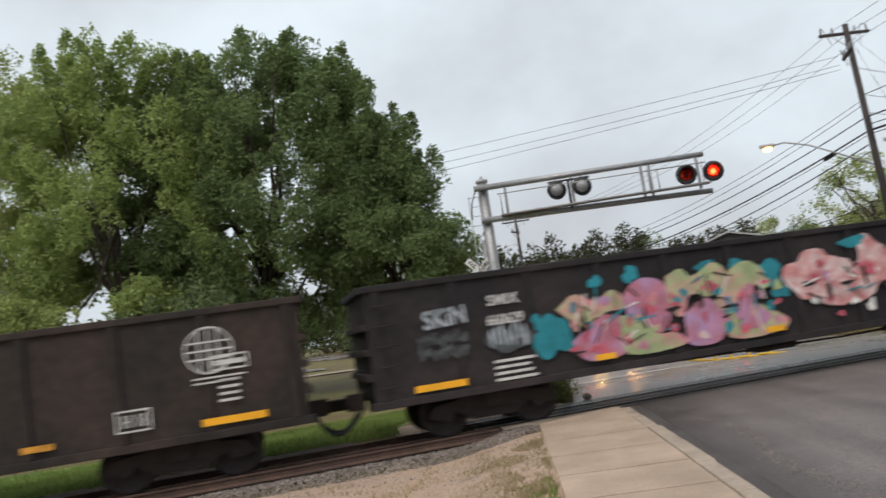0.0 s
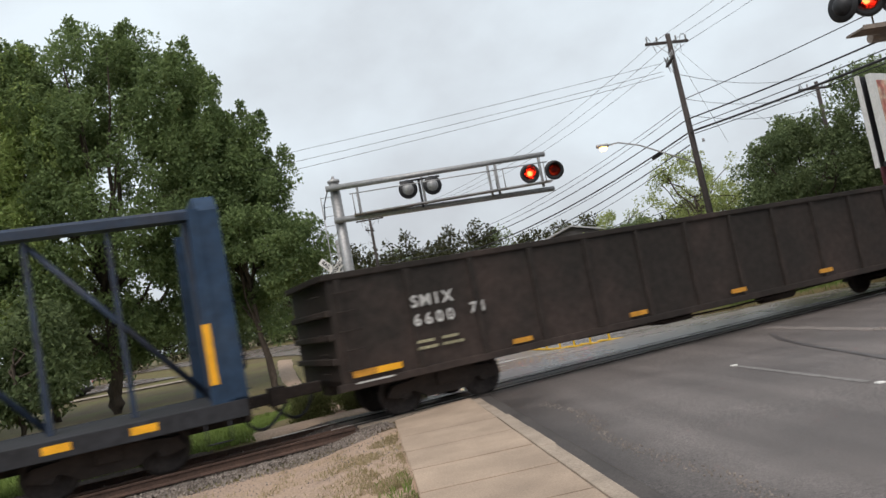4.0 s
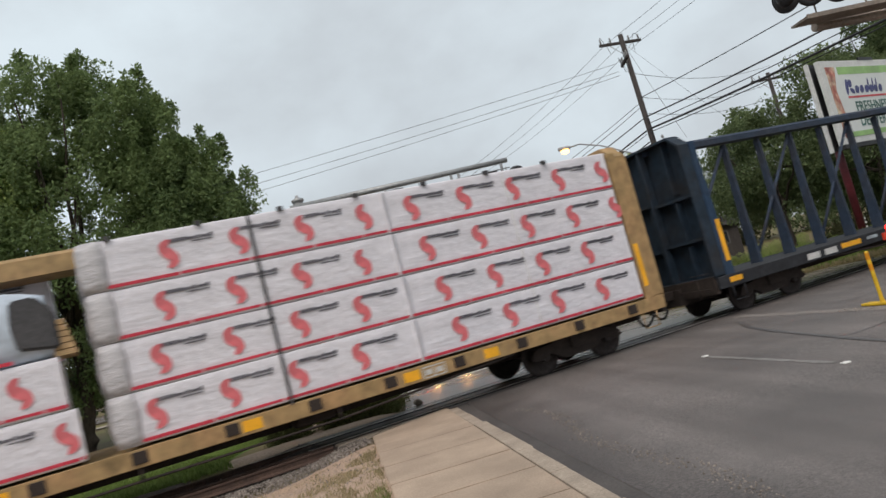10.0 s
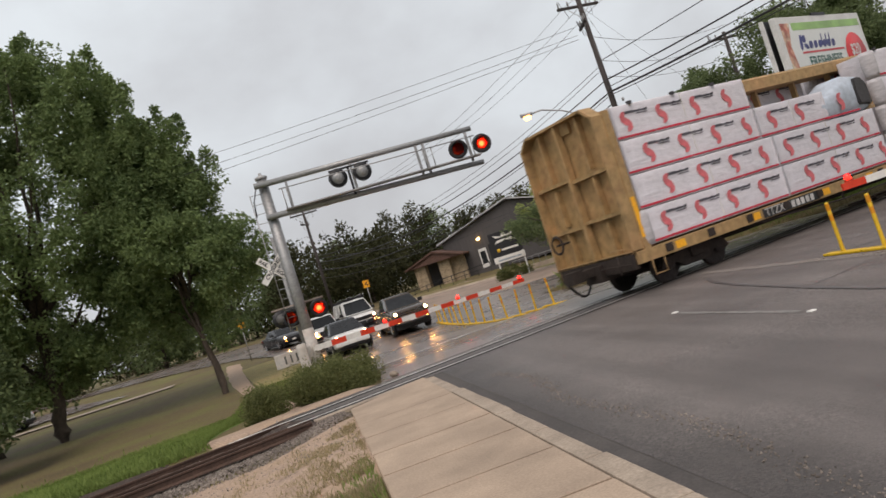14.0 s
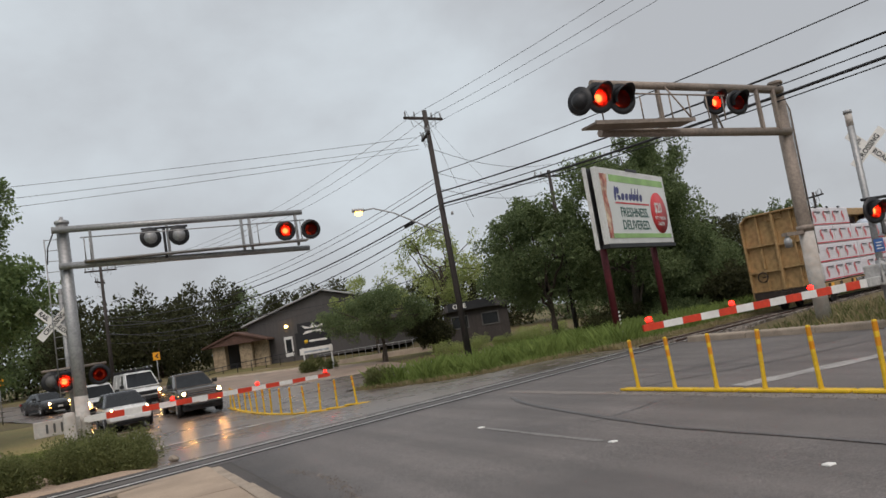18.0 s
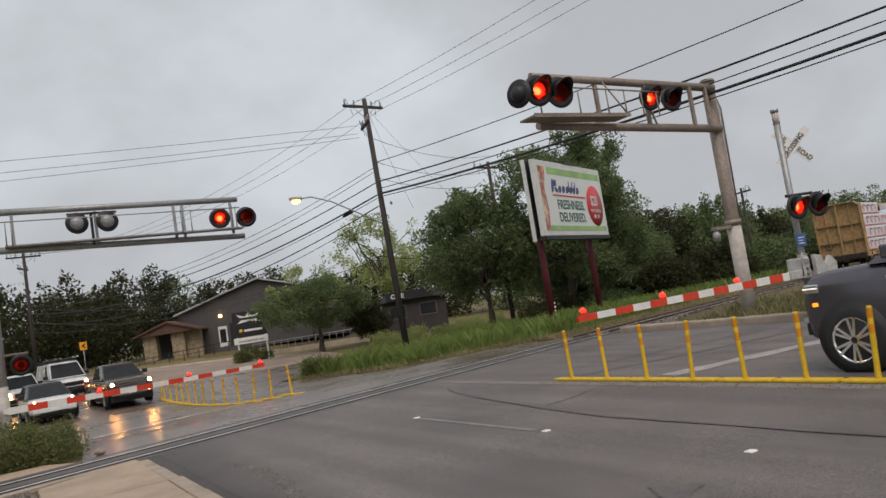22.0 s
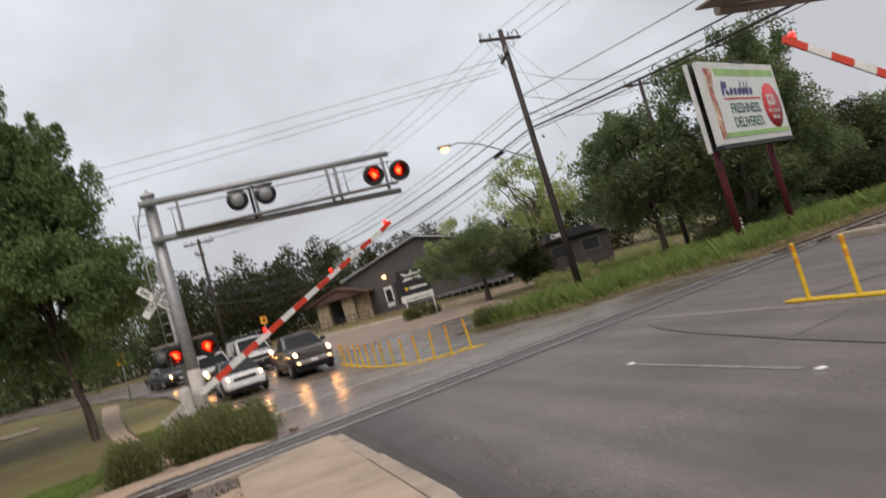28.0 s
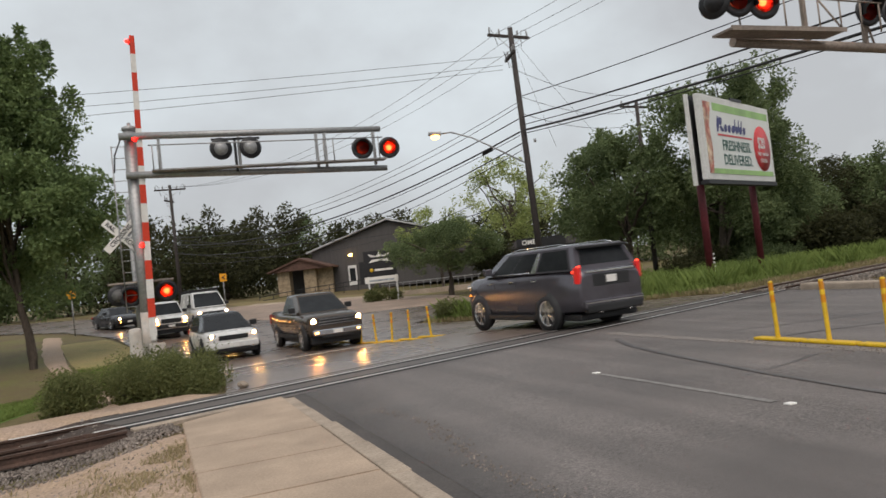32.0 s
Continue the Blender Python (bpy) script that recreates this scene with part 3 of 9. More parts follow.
# a street and its pavement seen far off under the trees
set_piece("back_street", ribbon([(-80, 52, 0), (-40, 56, 0), (-14, 60, 0)], [(-80, 60, 0), (-40, 64, 0), (-20, 66, 0)], 0.03, 4), M_asphalt_far, "grey street beyond the lawn", "road")
set_piece("back_pavement", ribbon([(-80, 48.5, 0), (-40, 52.5, 0), (-10, 55, 0)], [(-80, 50, 0), (-40, 54, 0), (-10, 56.5, 0)], 0.04, 2), M_kerb, "pale concrete pavement beyond the lawn", "pavement")


def build_pavement():
    """The slabs, each with its joints, then kerb stones."""
    top = tagged(new("pavement"), "tan concrete pavement that ends at the rails", "pavement", "", "structure")
    edges = [-9, -7.2, -5.4, -3.7, -2.0, -0.5, 1.0, 2.45, 3.9, 5.3, 6.7, 7.95, 9.2, 10.5, 11.85]
    for a, b in zip(edges, edges[1:] + [None]):
        bm = bmesh.new()
        x0, x1 = 0.5 + 0.01 * math.sin(a), 2.06
        ya, yb = a + 0.008, (b - 0.008) if b else None
        ends = (yb, yb) if b else (y_at(x0, -0.95), y_at(x1, -0.42))
        lo = [(x0, ya), (x1, ya), (x1, ends[1]), (x0, ends[0])]
        v0 = [bm.verts.new((x, y, -0.12)) for x, y in lo]
        v1 = [bm.verts.new((x, y, 0.05 + random.uniform(-0.003, 0.003))) for x, y in lo]
        bm.faces.new(v1)
        for k in range(4):
            bm.faces.new((v0[k], v0[(k + 1) % 4], v1[(k + 1) % 4], v1[k]))
        bmesh.ops.bevel(bm, geom=[e for e in bm.edges if all(v in v1 for v in e.verts)], offset=0.012, segments=2, affect="EDGES")
        part("slab", bm, M_concrete, top)
    kerb = tagged(new("kerb"), "weathered concrete kerb along the pavement", "kerb", "", "structure")
    y = -9.0
    while y < 13.6:
        y1 = min(y + 1.5, y_at(2.2, -0.4))
        bm = box(2.075, y + 0.006, -0.1, KERB_L + 0.015 * math.sin(y * 3), y1 - 0.006, 0.048 - 0.04 * step(12.3, 14.6, y1), 0.02)
        part("kerb_stone", bm, M_kerb, kerb)
        y += 1.5
        if y1 < y - 0.01:
            break
    kerb2 = tagged(new("far_kerb"), "pale concrete kerb on the far side of the road", "kerb", "", "structure")
    y = -20.0
    while y < 20:
        y1 = y + 2.5
        if y1 > y_at(KERB_R, -0.6):
            break
        part("kerb_stone", box(KERB_R, y + 0.006, -0.1, KERB_R + 0.5, y1 - 0.006, 0.2, 0.05), M_kerb, kerb2)
        y = y1


build_pavement()


def rail_profile_mesh(s0, s1, u, z_top):
    """One rail with foot, web and head; returns the rusty body and the shiny head strip."""
    prof = [(-0.07, -0.165), (0.07, -0.165), (0.07, -0.15), (0.012, -0.12), (0.012, -0.05), (0.036, -0.035), (0.036, -0.004), (-0.036, -0.004), (-0.036, -0.035), (-0.012, -0.05), (-0.012, -0.12), (-0.07, -0.15)]
    bm = bmesh.new()
    ring = []
    for s in (s0, s1):
        ring.append([bm.verts.new(tk(s, u + a, z_top + b)) for a, b in prof])
    for k in range(len(prof)):
        j = (k + 1) % len(prof)
        bm.faces.new((ring[0][k], ring[0][j], ring[1][j], ring[1][k]))
    bm.faces.new(ring[0])
    bm.faces.new(ring[1][::-1])
    bmesh.ops.recalc_face_normals(bm, faces=bm.faces[:])
    hd = bmesh.new()
    pts = [(-0.034, -0.004), (0.034, -0.004), (0.028, 0.004), (-0.028, 0.004)]
    r2 = [[hd.verts.new(tk(s, u + a, z_top + b)) for a, b in pts] for s in (s0, s1)]
    for k in range(4):
        j = (k + 1) % 4
        hd.faces.new((r2[0][k], r2[0][j], r2[1][j], r2[1][k]))
    bmesh.ops.recalc_face_normals(hd, faces=hd.faces[:])
    return bm, hd


NEAR_Z, FAR_Z = 0.03, -0.04
def build_track():
    for nm, u, z in (("near_rail", 0.0, NEAR_Z), ("far_rail", GAUGE, FAR_Z)):
        body, head = rail_profile_mesh(-120, 160, u, z)
        head.free()
        rest, head = rail_profile_mesh(-0.75 if u < 1 else -1.6, 160, u, z)
        rest.free()
        r = set_piece(nm, body, M_rail_rust, "rusty steel rail with a polished head", "rail")
        part("rail_head", head, M_rail_top, r, "polished steel running surface")
        body, head = rail_profile_mesh(19.6, 160, u, z + 0.08)
        head.free()
        part("rail_beyond", body, M_rail_rust, r, "rusty rail standing clear of the ballast")
    # bed of cinders and ballast
    set_piece("track_bed", ribbon([tk(-120, -1.3), tk(-20, -1.3), tk(0.1, -1.1)], [tk(-120, 2.3), tk(-20, 2.3), tk(0.2, 2.2)], 0.0, 10, 1.0), M_bed, "dark cinder track bed", "ground")
    set_piece("track_bed_right", ribbon([tk(19.4, -0.9), tk(60, -1.1), tk(160, -1.1)], [tk(19.4, 1.9), tk(60, 2.1), tk(160, 2.1)], 0.01, 6, 3.0), M_bed_right, "dark cinder track bed", "ground")
    ties = tagged(new("ties"), "dark timber railway ties", "railway tie", "", "structure")
    me = mesh_of("tie", box(-0.11, -0.55, -0.14, 0.11, 2.05, -0.045, 0.012), M_tie)
    for k in range(70):
        for s0 in (-0.3 - 0.52 * k, 20.0 + 0.52 * k):
            ob = part("tie", me, M_tie, ties, "", Matrix.Translation(tk(s0, 0, -0.10)) @ pose(0, 0, 0, 0, 0, math.degrees(TRACK) + random.uniform(-1, 1)))
    # rubber and concrete crossing panels between and beside the rails
    pan = tagged(new("crossing_panels"), "dark crossing panels between the rails", "crossing panel", "", "structure")
    def panel(s0, s1, u0, u1, z0, z1, mat_):
        bm = bmesh.new()
        c = [tk(s0, u0, z0), tk(s1, u0, z0), tk(s1, u1, z1), tk(s0, u1, z1)]
        lo = [bm.verts.new(p - Vector((0, 0, 0.1))) for p in c]
        hi = [bm.verts.new(p) for p in c]
        bm.faces.new(hi)
        for k in range(4):
            bm.faces.new((lo[k], lo[(k + 1) % 4], hi[(k + 1) % 4], hi[k]))
        bmesh.ops.bevel(bm, geom=[e for e in bm.edges if all(v in hi for v in e.verts)], offset=0.01, segments=1, affect="EDGES")
        part("panel", bm, mat_, pan)
    s = -0.3
    while s < 19.4:
        s1 = min(s + 2.4, 19.4)
        panel(s + 0.006, s1 - 0.006, 0.25, GAUGE - 0.25, NEAR_Z - 0.012, FAR_Z - 0.006, M_panel)
        panel(s + 0.006, s1 - 0.006, -0.40 if s > 1.4 else -0.42, -0.21, 0.014, NEAR_Z - 0.01, M_panel if s > 1.4 else M_kerb)
        panel(s + 0.006, s1 - 0.006, GAUGE + 0.21, GAUGE + 0.5, FAR_Z - 0.01, -0.045, M_panel)
        for u0, u1, z in ((-0.207, -0.040, NEAR_Z), (0.040, 0.247, NEAR_Z), (GAUGE - 0.247, GAUGE - 0.040, FAR_Z), (GAUGE + 0.040, GAUGE + 0.207, FAR_Z)):
            panel(s, s1, u0, u1, z - 0.007, z - 0.007, M_rubber)
        s = s1
    # an old rail laid along the near side, cut off where the pavement begins
    body, head = rail_profile_mesh(-60, -0.45, -0.60, 0.055)
    head.free()
    set_piece("old_rail", body, M_rail_rust, "rusty brown rail laid beside the running rail", "rail")
    # the end ramp of the panels and a bolted joint beside the pavement
    jt = thing("rail_joint", "rusty bolted joint bar on the near rail", "rail joint")
    part("joint_bar", box(-0.45, -0.03, 0, 0.45, 0.0, 0.11, 0.008, Matrix.Translation(tk(-0.9, -0.016, NEAR_Z - 0.13)) @ pose(0, 0, 0, 0, 0, 17.5)), M_rail_rust, jt)
    for k in range(4):
        part("bolt", tube((0, 0, 0), (0, -0.035, 0), 0.018, seg=6), M_rail_rust, jt, "", Matrix.Translation(tk(-1.2 + 0.2 * k, -0.046, NEAR_Z - 0.075)) @ pose(0, 0, 0, 0, 0, 17.5))


build_track()


def stones(n, where, size, name, label):
    """Loose stones as one mesh."""
    base = np.array([(1, 0, 0), (-1, 0, 0), (0, 1, 0), (0, -1, 0), (0, 0, 1), (0, 0, -1)], float)
    tri = np.array([(0, 2, 4), (2, 1, 4), (1, 3, 4), (3, 0, 4), (2, 0, 5), (1, 2, 5), (3, 1, 5), (0, 3, 5)])
    rng = np.random.default_rng(5)
    vs, fs = [], []
    for k in range(n):
        p = where(rng)
        r = size * rng.uniform(0.4, 1.0) ** 1.5 * 1.7
        q = np.array(Euler(tuple(rng.uniform(0, 6.28, 3))).to_matrix())
        v = (base * rng.uniform(0.55, 1.1, (6, 1)) * np.array([1.2, 0.9, 0.7]) * r) @ q.T + np.array([p[0], p[1], p[2] + r * 0.25])
        fs.append(tri + 6 * k)
        vs.append(v)
    ob = new(name, raw_mesh(name, np.concatenate(vs), np.concatenate(fs), M_ballast))
    tagged(ob, label, "gravel", "", "stuff")


def near_ballast(rng):
    far_out = rng.uniform() < 0.62
    s, u = rng.uniform(-9, 0.2 if not far_out else -0.4), (-0.45 - 3.7 * rng.uniform() ** 1.15) if far_out else (-abs(rng.normal(0, 0.5)) - 0.45)
    p = tk(s, u)
    return p.x, p.y, ground_z(p.x, p.y) - 0.01
def crib_ballast(rng):
    s, u = rng.uniform(-16, -0.4), rng.uniform(0.1, 2.3)
    p = tk(s, u)
    return p.x, p.y, ground_z(p.x, p.y) - 0.01
def right_ballast(rng):
    s, u = rng.uniform(19.5, 44), rng.uniform(-2.6, 2.2)
    p = tk(s, u)
    return p.x, p.y, ground_z(p.x, p.y) + 0.0
stones(17000, near_ballast, 0.021, "ballast_near", "grey crushed stone ballast beside the near rail")
stones(900, crib_ballast, 0.035, "ballast_between", "grey crushed stone between the rails")
stones(5200, right_ballast, 0.045, "ballast_right", "grey crushed stone along the far end of the track")

# road marks, seals and buttons
def strip(name, pts, width, mat_, lift, label, category="road marking"):
    bm = bmesh.new()
    p = [Vector((*q, 0)) for q in pts]
    rows = []
    for i, v in enumerate(p):
        t = (p[min(i + 1, len(p) - 1)] - p[max(i - 1, 0)]).normalized()
        nrm = Vector((-t.y, t.x, 0)) * width / 2 * (1 + 0.25 * math.sin(i * 2.3))
        rows.append([bm.verts.new((w.x, w.y, ground_z(w.x, w.y) + lift)) for w in (v - nrm, v + nrm)])
    for a, b in zip(rows, rows[1:]):
        bm.faces.new((a[0], b[0], b[1], a[1]))
    bmesh.ops.recalc_face_normals(bm, faces=bm.faces[:])
    if sum(f.normal.z for f in bm.faces) < 0:
        bmesh.ops.reverse_faces(bm, faces=bm.faces[:])
    return set_piece(name, bm, mat_, label, category)


def seg_pts(a, b, n):
    return [(a[0] + (b[0] - a[0]) * i / n, a[1] + (b[1] - a[1]) * i / n) for i in range(n + 1)]


strip("lane_line", seg_pts((6.29, 8.75), (6.3, 12.1), 8), 0.10, M_faint_paint, 0.018, "faded white lane line")
strip("stop_line_near", seg_pts((10.4, 10.2), (17.8, 9.0), 12), 0.45, M_white_paint, 0.018, "faded white stop line before the gate")
strip("stop_line_far", [(p.x, p.y) for p in smooth_line([(2.0, 25.7), (3.8, 26.55), (6.76, 26.97), (9.0, 27.15)], 6)], 0.2, M_marker, 0.03, "thin pale stop line beyond the rails")
for pts, wide in (([(8.9, 15.5), (8.23, 13.66), (7.36, 9.14), (7.26, 6.96), (7.23, 3.0)], 0.10), ([(5.02, 5.34), (4.9, 5.12), (4.78, 4.9)], 0.15), ([(5.22, 5.05), (5.0, 4.98), (4.8, 4.88)], 0.14), ([(4.79, 4.9), (4.68, 4.5), (4.7, 3.9), (4.82, 3.1)], 0.18),
                  ([(8.97, 10.67), (8.1, 10.4), (7.25, 10.26)], 0.06), ([(10.5, 14.2), (13, 13.5), (17.5, 12.8)], 0.05), ([(10.4, 12.6), (14, 11.8), (18, 11.4)], 0.05)):
    line = [(v.x, v.y) for v in smooth_line(pts, 5)]
    seal_lift = 0.016 + 0.0035 * (round(pts[0][0] * 100) % 3)
    strip("tar_seal", line, wide, M_seal, seal_lift, "thin dark seal over a crack in the asphalt")
me_button = mesh_of("marker", box(-0.05, -0.045, 0, 0.05, 0.045, 0.02, 0.008), M_marker)
for k, (x, y) in enumerate(((6.3, 12.22), (6.3, 8.54), (6.3, 5.32), (6.3, -3), (13.9, 8.9))):
    tagged(part("road_marker", me_button, M_marker, None, "", pose(x, y, 0.012)), "white raised lane marker on the asphalt", "road marker", "lane markers")
rk = bmesh.new()
bmesh.ops.create_icosphere(rk, subdivisions=2, radius=0.11)
for v in rk.verts:
    v.co *= 1 + 0.35 * noise.noise(v.co * 9)
    v.co.z *= 0.7
tagged(part("rock", rk, M_kerb, None, "", pose(1.75, 17.75, 0.02, 0, 0, 30)), "pale rock on the verge beside the far rail", "rock")
def median_grit(rng):
    y = rng.uniform(-2, 13)
    x = 9.66 - abs(rng.normal(0, 0.12))
    return x, y, 0.012
def kerb_grit(rng):
    y = rng.uniform(-1, 12.5)
    return 3.0 + 0.12 * math.sin(y * 1.3) + rng.normal(0, 0.07), y, 0.012
stones(1300, kerb_grit, 0.011, "kerb_grit", "fine pale grit washed along the gutter")
stones(1500, median_grit, 0.014, "median_gravel", "brown grit along the yellow median kerb")
# ---- the train: two gondolas, a bare and a loaded centre-beam flat car ----
SPEED = 5.8
M_gon_dark = node_mat("gondola_black", (0.0235, 0.0205, 0.0215), 0.75, grain=6, amount=0.25, stain=0.5, stain_amount=0.3, bump=0.1, spec=0.25, alt=(0.032, 0.025, 0.025))
M_gon_brown = node_mat("gondola_brown_black", (0.0285, 0.0235, 0.0205), 0.78, grain=6, amount=0.25, stain=0.5, stain_amount=0.3, bump=0.1, spec=0.25, alt=(0.040, 0.029, 0.025))
M_truck = node_mat("truck_rust", (0.032, 0.023, 0.019), 0.85, grain=12, amount=0.3, stain=2, stain_amount=0.4, bump=0.25)
M_wheel = node_mat("wheel_steel", (0.042, 0.033, 0.03), 0.7, metal=0.3, grain=12, amount=0.3, bump=0.1)
M_blue = node_mat("blue_car_paint", (0.020, 0.048, 0.096), 0.65, grain=5, amount=0.2, stain=0.9, stain_amount=0.35, bump=0.1, spec=0.3, alt=(0.022, 0.040, 0.070))
M_blue_dark = node_mat("dark_blue_paint", (0.018, 0.034, 0.054), 0.72, grain=5, amount=0.25, stain=1.0, stain_amount=0.35, bump=0.1, spec=0.3, alt=(0.022, 0.024, 0.028))
M_blue_dull = node_mat("dull_blue_steel", (0.032, 0.050, 0.084), 0.7, grain=5, amount=0.25, stain=0.9, stain_amount=0.35, bump=0.1, spec=0.3, alt=(0.034, 0.038, 0.050))
M_ochre = node_mat("ochre_car_paint", (0.40, 0.262, 0.118), 0.65, grain=5, amount=0.25, stain=1.3, stain_amount=0.42, bump=0.12, alt=(0.29, 0.175, 0.082))
M_deck = node_mat("car_sill", (0.022, 0.023, 0.027), 0.8, grain=8, amount=0.3, stain=1.5, stain_amount=0.4, bump=0.15)
M_wrap = node_mat("lumber_wrap", (0.68, 0.655, 0.69), 0.4, grain=4.5, stretch=(1.0, 1, 1.9), amount=0.05, stain=1.6, stain_amount=0.08, bump=1.3, spec=0.35)
M_wrap_red = node_mat("wrap_red", (0.52, 0.035, 0.06), 0.55, grain=6, amount=0.12, bump=0.05)
M_wrap_pale_red = node_mat("wrap_logo_red", (0.64, 0.15, 0.165), 0.55, grain=6, amount=0.12, bump=0.05)
M_wrap_black = node_mat("wrap_print_black", (0.085, 0.08, 0.095), 0.6, grain=6, amount=0.12, bump=0.05)
M_tarp = node_mat("bluish_wrapper", (0.47, 0.53, 0.60), 0.45, grain=4, amount=0.1, stain=2.0, stain_amount=0.15, bump=1.0)
M_grey_wrap = node_mat("grey_stretch_wrap", (0.47, 0.45, 0.46), 0.4, grain=5, stretch=(1, 1, 3), amount=0.12, stain=2.0, stain_amount=0.2, bump=1.0)
M_strap = node_mat("dark_strap", (0.05, 0.048, 0.05), 0.6, grain=20, bump=0.05)
M_lumber = node_mat("raw_lumber", (0.50, 0.33, 0.17), 0.8, grain=10, stretch=(1, 6, 6), amount=0.2, bump=0.2)
M_amber_worn = node_mat("worn_amber_reflector", (0.56, 0.26, 0.03), 0.45, grain=40, amount=0.25, stain=5, stain_amount=0.3, bump=0.02)
M_stencil_worn = node_mat("worn_stencil", (0.34, 0.32, 0.20), 0.6, grain=30, amount=0.3, stain=6, stain_amount=0.3, bump=0.02)
M_orange_ref = node_mat("amber_reflector", (0.88, 0.42, 0.02), 0.35, grain=60, amount=0.1, stain=3, stain_amount=0.12, bump=0.02)
M_stencil = node_mat("white_stencil", (0.55, 0.54, 0.52), 0.7, grain=15, amount=0.15, stain=3, stain_amount=0.2, bump=0.02)
M_teal = node_mat("spray_teal", (0.015, 0.22, 0.27), 0.6, grain=6, amount=0.15, bump=0.02)
M_lime = node_mat("spray_lime", (0.40, 0.47, 0.24), 0.6, grain=4, amount=0.15, stain=2.2, stain_amount=0.3, bump=0.02, alt=(0.52, 0.20, 0.22))
M_pink = node_mat("spray_pink", (0.52, 0.19, 0.25), 0.6, grain=4, amount=0.15, stain=1.8, stain_amount=0.3, bump=0.02, alt=(0.36, 0.22, 0.36))
M_rose = node_mat("spray_rose", (0.60, 0.25, 0.24), 0.6, grain=4, amount=0.15, stain=2.6, stain_amount=0.3, bump=0.02, alt=(0.55, 0.45, 0.43))
M_grey_spray = node_mat("spray_grey", (0.33, 0.37, 0.40), 0.7, grain=8, amount=0.3, stain=3, stain_amount=0.4, bump=0.02)
M_ghost = node_mat("spray_faded", (0.075, 0.085, 0.088), 0.75, grain=7, amount=0.3, stain=3, stain_amount=0.4, bump=0.02)
HALF = 1.57


def truck_meshes():
    """Side frame, bolster and wheelset of a freight truck, its middle at the origin, the rail at z = 0."""
    frame_pts = [(-1.25, 0.40), (-1.12, 0.60), (-0.70, 0.64), (-0.45, 0.80), (0.45, 0.80), (0.70, 0.64), (1.12, 0.60), (1.25, 0.40), (1.05, 0.34), (0.72, 0.44), (0.42, 0.26), (-0.42, 0.26), (-0.72, 0.44), (-1.05, 0.34)]
    side = mesh_of("side_frame", prism(frame_pts, 0.16, "Y", -0.08), M_truck)
    bol = mesh_of("bolster", box(-0.2, -1.15, 0.42, 0.2, 1.15, 0.74, 0.03), M_truck)
    sp = bmesh.new()
    for dx in (-0.15, 0.0, 0.15):
        add_tube(sp, (dx, 0, 0.30), (dx, 0, 0.56), 0.06, seg=8)
    springs = mesh_of("springs", sp, M_wheel)
    prof = [(0, 0.07), (0.06, 0.07), (0.09, 0.05), (0.33, 0.025), (0.36, 0.06), (0.425, 0.055), (0.435, -0.045), (0.465, -0.055), (0.46, -0.085), (0.35, -0.085), (0.32, -0.03), (0.10, -0.07), (0, -0.09)]
    ws = lathe(prof, 28, "Y")
    both = bmesh.new()
    for sgn in (1, -1):
        tmp = bpy.data.meshes.new("tmp")
        w2 = ws.copy()
        bmesh.ops.transform(w2, matrix=(Matrix.Rotation(math.pi, 4, "Z") if sgn < 0 else Matrix.Identity(4)), verts=w2.verts[:])
        bmesh.ops.translate(w2, vec=(0, -sgn * 0.755, 0), verts=w2.verts[:])
        w2.to_mesh(tmp)
        w2.free()
        both.from_mesh(tmp)
        bpy.data.meshes.remove(tmp)
    ws.free()
    add_tube(both, (0, -0.95, 0), (0, 0.95, 0), 0.075, seg=10)
    add_tube(both, (0, -1.06, 0), (0, -0.95, 0), 0.13, 0.15, seg=10)
    for k in range(3):
        a = k * 2.1
        add_box(both, 0.06 * math.cos(a) - 0.02, -1.085, 0.06 * math.sin(a) - 0.02, 0.06 * math.cos(a) + 0.02, -1.05, 0.06 * math.sin(a) + 0.02)
    wheel = mesh_of("wheelset", both, M_wheel)
    return side, bol, springs, wheel


TRUCK = truck_meshes()
AXLES = []


def add_truck(car, x):
    side, bol, springs, wheel = TRUCK
    tr = part("truck", bol, M_truck, car, "rusty steel truck", Matrix.Translation((x, 0, 0)))
    for y in (-1.0, 1.0):
        part("side_frame", side, M_truck, tr, "", Matrix.Translation((0, y, 0)))
        part("springs", springs, M_wheel, tr, "", Matrix.Translation((0, y, 0)))
    for dx in (-0.89, 0.89):
        ax = part("wheelset", wheel, M_wheel, car, "dark steel wheelset", Matrix.Translation((x + dx, 0, 0.435)))
        AXLES.append((ax, x + dx))


def couplers(car, length, z=0.85):
    """A coupler and a hanging air hose at each end."""
    for x, sg in ((0, -1), (length, 1)):
        bm = box(-0.1, -0.12, z - 0.12, 0.75, 0.12, z + 0.1, 0.03)
        add_box(bm, 0.62, -0.2, z - 0.16, 0.95, 0.17, z + 0.15)
        part("coupler", bm, M_truck, car, "", pose(x, 0, 0, 0, 0, 0 if sg > 0 else 180))
        hose = bmesh.new()
        add_path(hose, [(0.95 * i / 12, -0.36 + 0.02 * i, z - 0.12 - 0.42 * math.sin(math.pi * (i / 12) ** 0.8)) for i in range(13)], 0.032, 8)
        part("air_hose", hose, M_black, car, "", pose(x, 0, 0, 0, 0, 0 if sg > 0 else 180))


def bar(car, x, z, w, h, mat_, name="stencil_bar", y=-HALF, t=0.006):
    return part(name, box(x, y - t, z, x + w, y + 0.004, z + h), mat_, car)


